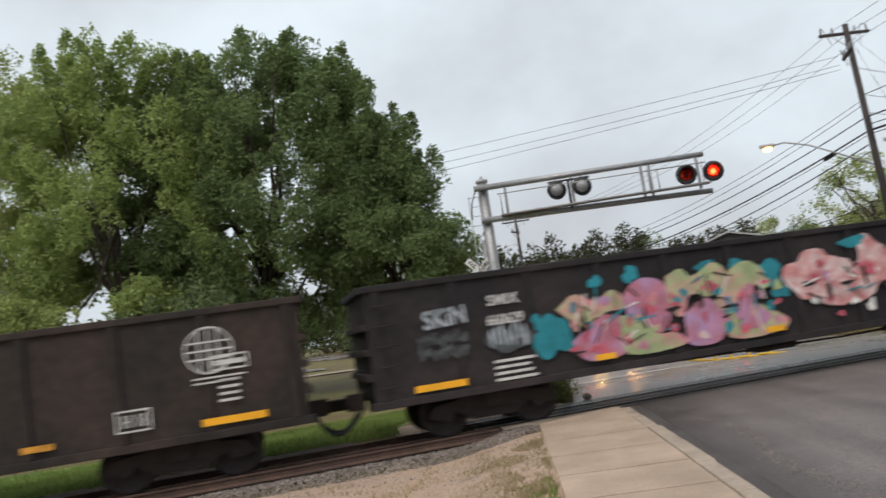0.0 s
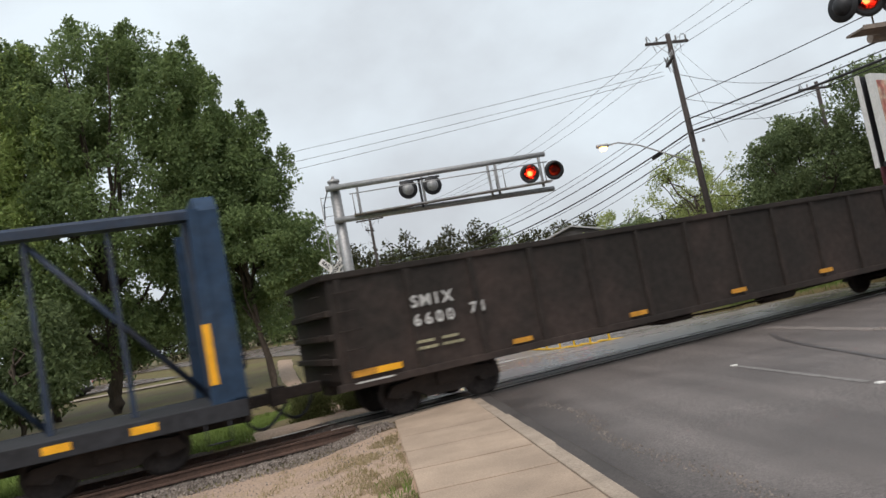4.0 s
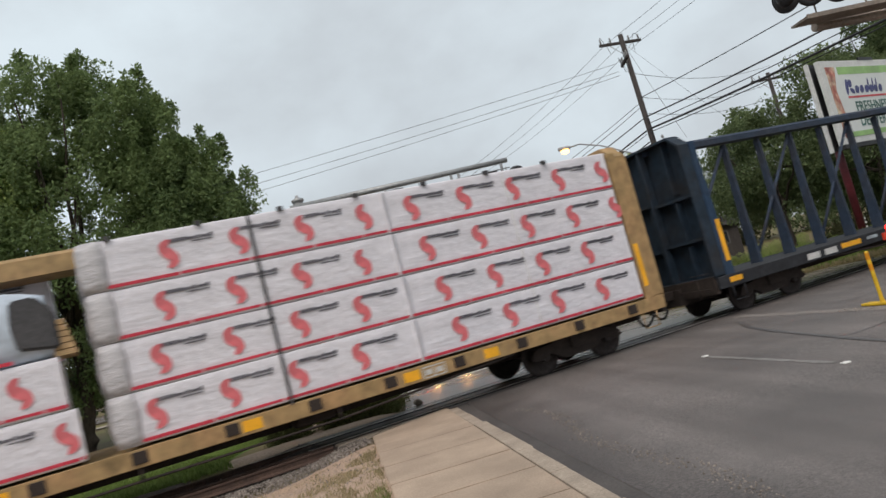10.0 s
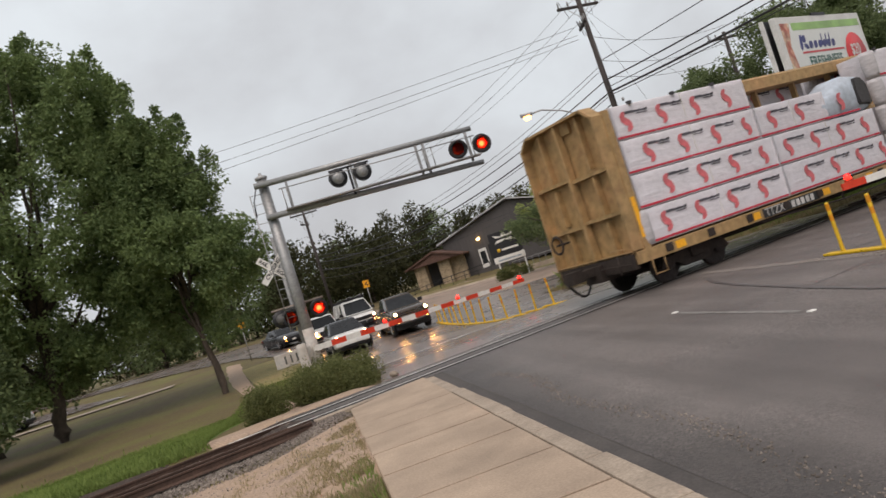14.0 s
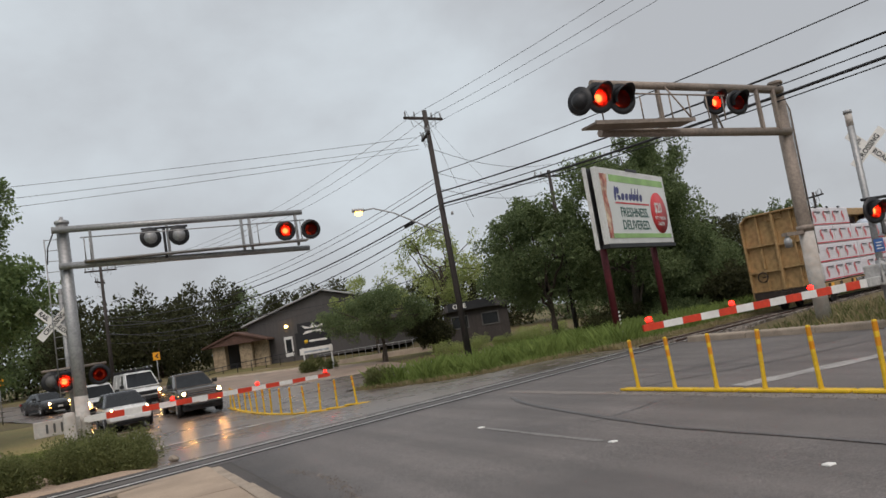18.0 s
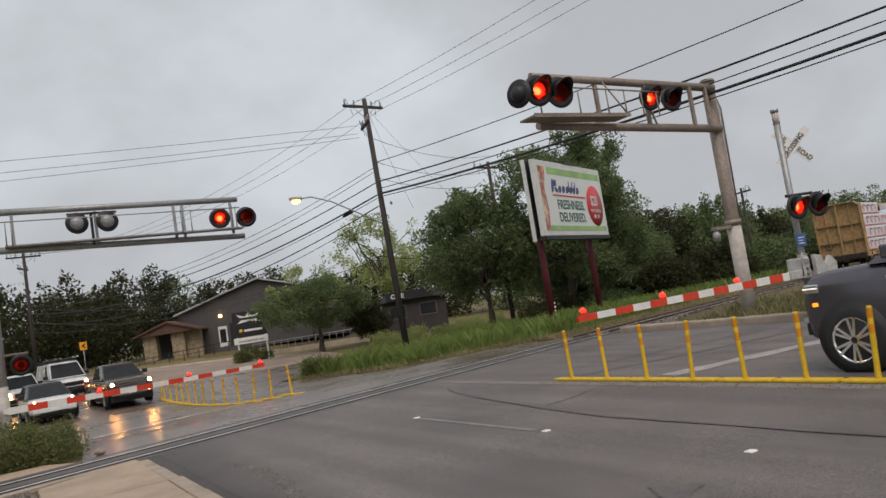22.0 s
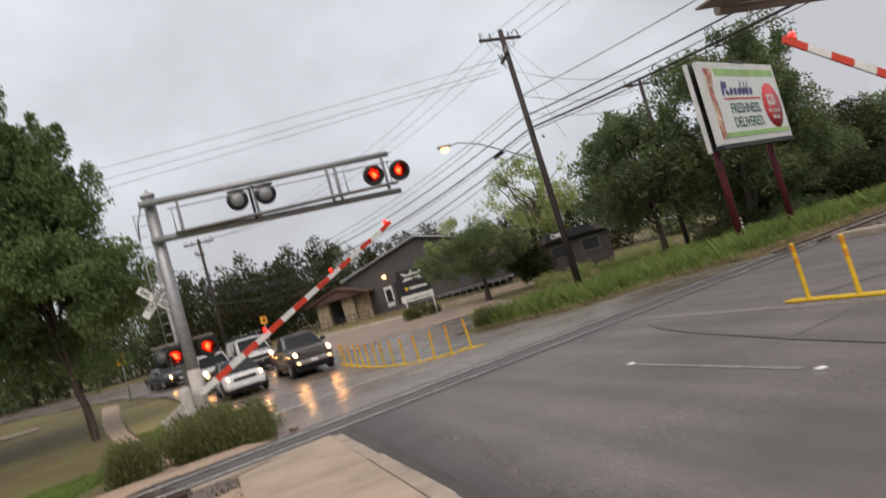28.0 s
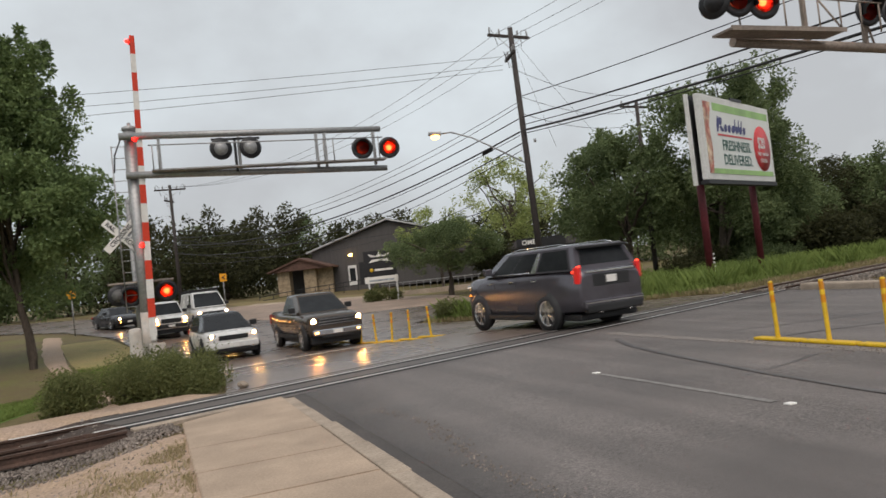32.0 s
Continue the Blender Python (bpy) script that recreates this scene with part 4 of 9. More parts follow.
def blob(cx, cz, rx, rz, seed, n=22, wob=0.28):
    rnd = random.Random(seed)
    ph = [rnd.uniform(0, 6.28) for _ in range(4)]
    pts = []
    for k in range(n):
        a = 2 * math.pi * k / n
        r = 1 + wob * (math.sin(2 * a + ph[0]) * 0.5 + math.sin(3 * a + ph[1]) * 0.45 + math.sin(5 * a + ph[2]) * 0.3)
        pts.append((cx + rx * r * math.cos(a), cz + rz * r * math.sin(a)))
    return pts


def gondola(label, length, mat_, top=2.92, bottom=0.73):
    car = thing("gondola", label, "railway car", group="train")
    w = HALF - 0.06
    t = 0.07
    for nm, y0 in (("side", -w), ("side", w - t)):
        part(nm, box(0.15, y0, bottom + 0.1, length - 0.15, y0 + t, top - 0.1), mat_, car)
    for x in (0.15, length - 0.15 - t):
        part("end_wall", box(x, -w + t, bottom + 0.1, x + t, w - t, top - 0.1), mat_, car)
    part("floor", box(0.15, -w + t, bottom + 0.1, length - 0.15, w - t, bottom + 0.2), mat_, car)
    for y0 in (-HALF, HALF - 0.16):
        part("top_chord", box(0.05, y0, top - 0.12, length - 0.05, y0 + 0.16, top, 0.02), mat_, car)
        part("side_sill", box(0.05, y0, bottom, length - 0.05, y0 + 0.13, bottom + 0.14, 0.015), mat_, car)
    for x in (0.02, length - 0.18):
        part("end_chord", box(x, -HALF + 0.16, top - 0.12, x + 0.16, HALF - 0.16, top, 0.02), mat_, car)
    me = mesh_of("side_post", box(-0.06, -HALF, bottom + 0.14, 0.06, -w, top - 0.12, 0.02), mat_)
    n = 15
    for k in range(n):
        x = 0.35 + (length - 0.7) * k / (n - 1)
        part("side_post", me, mat_, car, "", pose(x, 0, 0))
        part("side_post", me, mat_, car, "", pose(x, 0, 0, 0, 0, 180))
    rib = mesh_of("end_rib", box(-0.05, -w, -0.06, 0.05, w, 0.06, 0.02), mat_)
    for z in (1.3, 1.75, 2.2):
        for x in (0.1, length - 0.1):
            part("end_rib", rib, mat_, car, "", pose(x, 0, z))
    rung = mesh_of("rung", tube((0, 0, 0), (0.45, 0, 0), 0.013, seg=6), mat_)
    for k in range(5):
        part("rung", rung, mat_, car, "", pose(0.22, -HALF - 0.05, 1.1 + 0.36 * k))
        part("rung", rung, mat_, car, "", pose(-0.04, -HALF + 0.1, 1.1 + 0.36 * k, 0, 0, 90))
    part("centre_sill", box(0.2, -0.3, 0.62, length - 0.2, 0.3, bottom + 0.1), M_truck, car)
    part("brake_gear", box(length * 0.40, -0.9, 0.55, length * 0.40 + 0.9, -0.3, 0.86, 0.05), M_truck, car)
    part("air_tank", tube((length * 0.56, -0.75, 0.66), (length * 0.56 + 1.1, -0.75, 0.66), 0.17, seg=14), M_truck, car)
    rod = bmesh.new()
    add_path(rod, [(length * 0.2, -0.95, 0.72), (length * 0.5, -0.95, 0.6), (length * 0.8, -0.95, 0.72)], 0.025, 6)
    part("brake_rod", rod, M_truck, car)
    add_truck(car, 2.35)
    add_truck(car, length - 2.35)
    couplers(car, length)
    return car


def start_of(rear_at, t_at):
    """Metres along the track of a car's rear at 0 s."""
    return rear_at - SPEED * t_at


def run_car(car, s0):
    """Keys a car and its wheels from start to end."""
    def at(t):
        p = CENTRE + DIR * (s0 + SPEED * t)
        return pose(p.x, p.y, 0.0, 0, 0, math.degrees(TRACK))
    walk(car, [(0, at(0)), (32.0, at(32.0))])
    keys = car.animation_data
    for curve in keys.action.layers[0].strips[0].channelbag(keys.action_slot).fcurves:
        for k in curve.keyframe_points:
            k.interpolation = "LINEAR"


def build_gondolas():
    L = 20.7
    g1 = gondola("black steel gondola with bright spray paint along its side", L, M_gon_dark)
    s1 = start_of(-2.75, 0)
    # old grey scrawl and stencils near the rear
    y = -HALF - 0.001
    part("old_scrawl", text_mesh("SKiN", 0.46, M_grey_spray, 0.003, squeeze=0.85, bold=0.012), M_grey_spray, g1, "grey-blue sprayed letters", pose(1.55, y - 0.004, 2.17, 0, -3, 0))
    for k in range(14):
        part("scrawl_line", prism(blob(1.05 + 0.135 * (k % 7), 1.78 - 0.24 * (k // 7) + 0.03 * (k % 3), 0.05, 0.1, 140 + k, 14, 0.45), 0.004, "Y", y - 0.004), M_ghost, g1)
    for k in range(7):
        part("scrawl_line", prism(blob(2.36 + 0.11 * k, 1.66 + 0.05 * (k % 3), 0.035, 0.2 - 0.03 * (k % 2), 60 + k, 14), 0.004, "Y", y - 0.010), M_grey_spray, g1)
    part("lettering", text_mesh("SMIX", 0.27, M_stencil, 0.003, bold=0.006), M_stencil, g1, "white stencilled letters", pose(2.68, y - 0.004, 2.36))
    part("lettering", text_mesh("660629", 0.26, M_stencil, 0.003, squeeze=0.9, bold=0.006), M_stencil, g1, "white stencilled digits", pose(2.68, y - 0.004, 2.0))
    part("old_scrawl", prism(blob(2.7, 1.62, 0.42, 0.24, 7), 0.006, "Y", y - 0.004), M_ghost, g1, "faded grey-green spray paint")
    for k in range(4):
        bar(g1, 2.35, 0.90 + 0.11 * k, 0.8 - 0.06 * (k % 3), 0.05, M_stencil)
    bar(g1, 0.85, 0.93, 0.95, 0.12, M_orange_ref, "reflector")
    # the painted letters: overlapping shapes of several colours
    rnd = random.Random(3)
    for k, (m_, pts) in enumerate((
            (M_lime, ((3.68, 2.03), (4.08, 2.27), (4.48, 2.09), (4.85, 2.26), (5.10, 1.95), (4.71, 1.70), (4.45, 1.79), (4.18, 1.62))),
            (M_pink, ((3.91, 1.39), (4.25, 1.62), (4.78, 1.88), (5.02, 1.62), (5.0, 1.08), (4.45, 0.97), (4.05, 1.07))),
            (M_pink, ((5.05, 2.05), (5.25, 2.30), (5.55, 2.40), (5.95, 2.25), (6.02, 1.72), (5.78, 1.31), (5.25, 1.40), (5.10, 1.75))),
            (M_lime, ((4.95, 1.60), (5.35, 1.72), (5.62, 1.32), (6.05, 1.28), (6.2, 1.02), (5.0, 1.0))),
            (M_lime, ((6.0, 2.35), (6.35, 2.48), (6.6, 2.30), (7.1, 2.52), (7.35, 2.2), (6.95, 1.85), (6.5, 1.95), (6.25, 1.55), (6.02, 1.75))),
            (M_pink, ((6.3, 1.6), (6.8, 1.85), (7.1, 1.5), (7.0, 1.0), (6.3, 1.0))),
            (M_lime, ((7.05, 1.7), (7.4, 2.3), (7.9, 2.45), (8.2, 2.1), (7.7, 1.8), (8.1, 1.5), (8.55, 1.2), (8.3, 0.98), (7.2, 1.0))),
            (M_pink, ((7.45, 1.75), (7.85, 2.0), (7.95, 1.55), (8.2, 1.3), (7.8, 1.1), (7.4, 1.25))))):
        pts = [(x + 0.03 * noise.noise((x * 9, z * 9, k)), z) for x, z in ((p.x, p.y) for p in smooth_line(pts + (pts[0],), 4)[:-1])]
        part("spray_shape", prism(pts, 0.003, "Y", y - 0.0182 - 0.0004 * k), m_, g1, "bright spray-painted letter")
    for k, (cx, cz, rx, rz, m_) in enumerate((
            (3.55, 1.55, 0.34, 0.42, M_teal), (3.3, 1.85, 0.12, 0.14, M_teal), (4.55, 2.45, 0.13, 0.12, M_teal), (5.3, 2.5, 0.16, 0.16, M_teal), (6.9, 2.45, 0.2, 0.12, M_teal), (7.6, 2.42, 0.18, 0.1, M_teal),
            (8.35, 2.15, 0.28, 0.26, M_teal), (8.5, 1.75, 0.18, 0.14, M_teal),
            (9.2, 2.0, 0.46, 0.55, M_rose), (9.95, 1.75, 0.5, 0.6, M_rose), (10.75, 2.0, 0.48, 0.56, M_rose), (11.55, 1.8, 0.52, 0.6, M_rose), (12.4, 2.0, 0.48, 0.56, M_rose), (10.4, 2.55, 0.3, 0.12, M_teal), (11.9, 2.55, 0.3, 0.12, M_teal))):
        part("spray_shape", prism(blob(cx, cz, rx, rz, 100 + k, 26, 0.34), 0.003, "Y", y - 0.004 - 0.0006 * k), m_, g1, "bright spray-painted shape")
    # smaller dabs over them, then dark gaps between the letters
    for k in range(46):
        x = 3.9 + 4.7 * rnd.random() if k < 28 else 8.9 + 3.8 * rnd.random()
        m_ = rnd.choice((M_lime, M_pink, M_pink, M_lime, M_rose)) if k < 28 else rnd.choice((M_rose, M_pink, M_sign_white))
        part("spray_shape", prism(blob(x, rnd.uniform(1.12, 2.1), rnd.uniform(0.06, 0.13), rnd.uniform(0.06, 0.15), 400 + k, 8, 0.4), 0.002, "Y", y - 0.0222 - 0.00025 * k), m_, g1, "bright spray-painted dab")
    for k in range(15):
        x = 4.2 + 0.62 * k if k < 7 else 9.15 + 0.46 * (k - 7)
        tall = k % 2 == 0
        part("spray_shadow", prism(blob(x, 1.72 + 0.12 * math.sin(k * 2.1), 0.045 if tall else 0.16, 0.2 if tall else 0.045, 300 + k, 18, 0.3), 0.003, "Y", y - 0.036), M_gon_dark, g1)
    M_crimson = node_mat("crimson_spray", (0.50, 0.10, 0.14), 0.6, grain=6, amount=0.2, bump=0.03)
    for k in range(44):
        x = 3.9 + 4.6 * rnd.random() if k < 34 else 9.0 + 3.6 * rnd.random()
        part("spray_shape", prism(blob(x, rnd.uniform(1.1, 2.2), rnd.uniform(0.05, 0.11), rnd.uniform(0.05, 0.12), 500 + k, 8, 0.4), 0.002, "Y", y - 0.0345 - 0.00002 * k), (M_crimson, M_crimson, M_teal)[k % 3] if k < 34 else M_crimson, g1, "small sprayed dab")
    # quick strokes that edge the letters
    for k in range(64):
        x = 3.95 + 4.5 * rnd.random() if k < 42 else 9.0 + 3.6 * rnd.random()
        z, a, hl, hw = rnd.uniform(1.15, 2.3), rnd.choice((0.3, 1.2, 1.9, 2.6)) + rnd.uniform(-0.3, 0.3), rnd.uniform(0.08, 0.22), rnd.uniform(0.012, 0.024)
        ca, sa = math.cos(a), math.sin(a)
        quad = [(x + hl * u * ca - hw * w * sa, z + hl * u * sa + hw * w * ca) for u, w in ((-1, -0.6), (1, -1), (1.15, 0), (1, 1), (-1, 0.6))]
        part("spray_stroke", prism(quad, 0.002, "Y", y - 0.0395 - 0.00004 * k), (M_gon_dark, M_gon_dark, M_sign_white, M_teal)[k % 4], g1)
    for x in (4.3, 8.0, 11.6):
        bar(g1, x, 0.98, 0.42, 0.11, M_orange_ref, "reflector", y=-HALF - 0.044)
    MOVES.append(lambda: run_car(g1, s1))

    L = 20.3
    g2 = gondola("brownish black steel gondola with a round white emblem", L, M_gon_brown)
    s2 = start_of(-0.72, 4)
    for word, x, z, pitch, size in (("SMIX", 1.80, 2.12, 0.235, 0.32), ("6600", 1.80, 1.76, 0.235, 0.32), ("71", 3.02, 1.80, 0.22, 0.30)):
        for k, c in enumerate(word):
            part("lettering", text_mesh(c, size, M_stencil, 0.003, bold=0.006), M_stencil, g2, "white stencilled character", pose(x + pitch * k, y - 0.004, z))
    # two short lines of small worn print
    rnd = random.Random(4)
    for x0 in (1.72, 2.24):
        for k in range(2):
            x = x0
            while x < x0 + 0.36:
                w = rnd.uniform(0.04, 0.09)
                bar(g2, x, 1.20 + 0.125 * k, w, 0.055, M_stencil_worn)
                x += w + 0.018
    bar(g2, 0.35, 0.95, 0.47, 0.12, M_amber_worn, "reflector")
    bar(g2, 0.83, 0.95, 0.50, 0.12, M_orange_ref, "reflector")
    bar(g2, 0.4, 0.83, 0.75, 0.03, M_stencil)
    for k in range(5):
        bar(g2, 3.75 + 2.98 * k, 0.92 + 0.018 * k, 0.46, 0.10, M_amber_worn, "reflector")
    # round emblem with meridians and a plate
    ex, ez = L - 1.68, 2.2
    ring = lathe([(0.37, 0.004), (0.40, 0.004), (0.40, -0.004), (0.37, -0.004), (0.37, 0.004)], 32, "Y")
    part("emblem", ring, M_stencil, g2, "white round emblem", pose(ex, y - 0.006, ez))
    g = bmesh.new()
    for dx in (-0.16, 0.0, 0.16):
        hh = math.sqrt(0.38 ** 2 - dx * dx)
        add_box(g, ex + dx - 0.015, y - 0.008, ez - hh, ex + dx + 0.015, y, ez + hh)
    for dz in (-0.14, 0.0, 0.14):
        hh = math.sqrt(0.38 ** 2 - dz * dz)
        add_box(g, ex - hh, y - 0.0085, ez + dz - 0.015, ex + hh, y, ez + dz + 0.015)
    part("emblem_lines", g, M_stencil, g2)
    fr = bmesh.new()
    for a in ((0.0, -0.36, 0.62, -0.33), (0.0, -0.13, 0.62, -0.10), (0.0, -0.36, 0.03, -0.10), (0.59, -0.36, 0.62, -0.10), (0.06, -0.27, 0.56, -0.19)):
        add_box(fr, ex + a[0], y - 0.012, ez + a[1], ex + a[2], y, ez + a[3])
    part("emblem_plate", fr, M_stencil, g2)
    for k, dz in enumerate((-0.47, -0.55)):
        bar(g2, ex - 0.3, ez + dz, 0.85 - 0.1 * k, 0.03, M_stencil)
    for k in range(4):
        bar(g2, ex + 0.1, 1.32 + 0.11 * k, 0.34, 0.045, M_stencil)
    bar(g2, ex - 0.22, 0.96, 1.05, 0.12, M_orange_ref, "reflector")
    fr = bmesh.new()
    for a in ((0, 0, 0.55, 0.03), (0, 0.33, 0.55, 0.36), (0, 0, 0.03, 0.36), (0.52, 0, 0.55, 0.36), (0.1, 0.08, 0.14, 0.28), (0.2, 0.08, 0.24, 0.28), (0.1, 0.16, 0.24, 0.19), (0.33, 0.08, 0.37, 0.28), (0.42, 0.08, 0.46, 0.28)):
        add_box(fr, ex - 1.55 + a[0], y - 0.006, 1.06 + a[1], ex - 1.55 + a[2], y, 1.06 + a[3])
    part("data_panel", fr, M_stencil, g2, "white stencilled data panel")
    MOVES.append(lambda: run_car(g2, s2))


build_gondolas()


def bulkhead(car, x, face, mat_, top=4.68):
    """An end wall with frame and ribs; face: the side on which the ribs stand."""
    z0 = 1.0
    w = HALF - 0.03
    wall_pts = [(-w, z0), (w, z0), (w, top - 0.3), (w - 0.35, top), (-w + 0.35, top), (-w, top - 0.3)]
    bh = part("bulkhead", prism(wall_pts, 0.08, "X", x - 0.04), mat_, car, "steel end bulkhead")
    d0, d1 = (x - 0.34, x - 0.04) if face < 0 else (x + 0.04, x + 0.34)
    bm = bmesh.new()
    for a, b in zip(wall_pts, wall_pts[1:] + wall_pts[:1]):
        # rim plates along the outline
        va, vb = Vector((0, a[0], a[1])), Vector((0, b[0], b[1]))
        t = (vb - va).normalized()
        nin = Vector((0, -t.z, t.y)) * 0.06
        q = []
        for xx in (d0, d1):
            q.append([bm.verts.new(Vector((xx, 0, 0)) + p) for p in (va, vb, vb + nin, va + nin)])
        for k in range(4):
            j = (k + 1) % 4
            bm.faces.new((q[0][k], q[0][j], q[1][j], q[1][k]))
        bm.faces.new(q[0])
        bm.faces.new(q[1][::-1])
    bmesh.ops.recalc_face_normals(bm, faces=bm.faces[:])
    part("rim", bm, mat_, bh)
    part("upright", box(d0 + 0.04, -0.06, z0, d1 - 0.04, 0.06, top - 0.02, 0.012), mat_, bh)
    def rib(y0, y1, za, zb):
        part("rib", prism([(y0, za), (y1, za), (y1, zb), (y0, zb)], (d1 - d0) * 0.62, "X", (d0 + 0.11) if face < 0 else d0), mat_, bh)
    for y0, y1, zs in ((-w + 0.06, -0.06, (1.98, 3.08)), (0.06, w - 0.06, (1.92, 3.16))):
        for zz in zs:
            rib(y0, y1, zz, zz + 0.09)
    for yy in (-0.82, 0.78):
        for za, zb in ((z0, 1.9), (2.08, 3.05), (3.26, top - 0.08)):
            rib(yy - 0.035, yy + 0.035, za, zb)
    return bh


def flat_deck(car, L, mat_):
    z0, z1 = 0.72, 1.02
    for y0 in (-HALF, HALF - 0.12):
        part("side_sill", box(0.0, y0, z0, L, y0 + 0.12, z1, 0.015), mat_, car)
    part("deck", box(0.0, -HALF + 0.12, z1 - 0.1, L, HALF - 0.12, z1 - 0.01), mat_, car)
    part("centre_sill", box(-0.2, -0.32, 0.5, L + 0.2, 0.32, z1 - 0.1), M_truck, car)
    add_truck(car, 2.3)
    add_truck(car, L - 2.3)
    couplers(car, L, 0.82)
    for x in (0.35, L - 0.75):
        st = bmesh.new()
        add_tube(st, (x, -HALF - 0.02, 0.72), (x, -HALF - 0.02, 0.38), 0.014, seg=6)
        add_tube(st, (x + 0.4, -HALF - 0.02, 0.72), (x + 0.4, -HALF - 0.02, 0.38), 0.014, seg=6)
        add_tube(st, (x, -HALF - 0.02, 0.38), (x + 0.4, -HALF - 0.02, 0.38), 0.014, seg=6)
        part("step", st, mat_, car)
    for x, sg in ((0.0, -1), (L, 1)):
        part("end_sill", box(x - 0.06, -HALF + 0.1, 0.62, x + 0.06, HALF - 0.1, 1.06, 0.02), M_truck, car, "rusty end sill")
        part("uncoupling_lever", tube((x + 0.16 * sg, -HALF + 0.15, 0.78), (x + 0.16 * sg, 0.1, 0.82), 0.016, seg=6), M_truck, car)
        part("grab_iron", tube((x + 0.1 * sg, -1.35, 1.16), (x + 0.1 * sg, -0.75, 1.16), 0.014, seg=6), mat_, car)
        part("brake_wheel", lathe([(0.20, -0.015), (0.24, -0.02), (0.26, 0.0), (0.24, 0.02), (0.20, 0.015), (0.20, -0.015)], 20, "X"), M_truck, car, "rusty brake wheel", pose(x + 0.40 * sg, 0.75, 1.7))
        part("brake_shaft", tube((x, 0.75, 1.7), (x + 0.42 * sg, 0.75, 1.7), 0.03, seg=8), M_truck, car)
        part("drain_pipe", tube((x + 0.06 * sg, -0.9, 1.02), (x + 0.06 * sg, -0.9, 0.55), 0.03, seg=8), M_truck, car)
    part("brake_gear", box(L * 0.62, -0.9, 0.5, L * 0.62 + 0.8, -0.35, 0.78, 0.05), M_truck, car)
    tr = bmesh.new()
    add_path(tr, [(4.2, -HALF + 0.06, 0.70), (L * 0.35, -HALF + 0.06, 0.50), (L * 0.65, -HALF + 0.06, 0.50), (L - 4.2, -HALF + 0.06, 0.70)], 0.025, 6)
    for x in (L * 0.35, L * 0.5, L * 0.65):
        add_tube(tr, (x, -HALF + 0.06, 0.50), (x, -HALF + 0.06, 0.72), 0.03, seg=6)
    part("truss_rod", tr, M_truck, car)


def centre_beam(car, L, mat_, bays, braced=True, deep=0.36, half=0.40):
    top = 4.68
    part("top_beam", prism([(-half, top - 0.05), (0.1 - half, top + 0.02), (half - 0.1, top + 0.02), (half, top - 0.05), (half, top - deep), (-half, top - deep)], L - 0.3, "X", 0.15), mat_, car)
    step_x = (L - 0.8) / bays
    pb = bmesh.new()
    # a post that widens toward the deck
    q = []
    for z, w2, d2 in ((1.0, 0.056, 0.17), (2.6, 0.046, 0.11), (4.44, 0.044, 0.085)):
        q.append([pb.verts.new(c) for c in ((-w2, -d2, z), (w2, -d2, z), (w2, d2, z), (-w2, d2, z))])
    for a, b in zip(q, q[1:]):
        for k in range(4):
            j = (k + 1) % 4
            pb.faces.new((a[k], a[j], b[j], b[k]))
    pb.faces.new(q[0][::-1])
    pb.faces.new(q[-1])
    post = mesh_of("post", pb, mat_)
    for k in range(bays + 1):
        part("post", post, mat_, car, "", pose(0.4 + step_x * k, 0, 0))
    if braced:
        # long braces over two bays each, leaning toward the middle of the car
        for k in range(0, bays - 1, 2):
            a, b = 0.4 + step_x * k, 0.4 + step_x * (k + 2)
            z0, z1 = (1.05, 4.42) if k < bays / 2 else (4.42, 1.05)
            d = bmesh.new()
            add_tube(d, (a, 0, z0), (b, 0, z1), 0.06, seg=4)
            part("brace", d, mat_, car)
        for sg in (-1, 1):
            d = bmesh.new()
            mid = 0.4 + step_x * bays / 2
            add_tube(d, (mid + sg * 0.05, 0, 4.42), (mid + sg * step_x, 0, 2.7), 0.06, seg=4)
            part("brace", d, mat_, car)


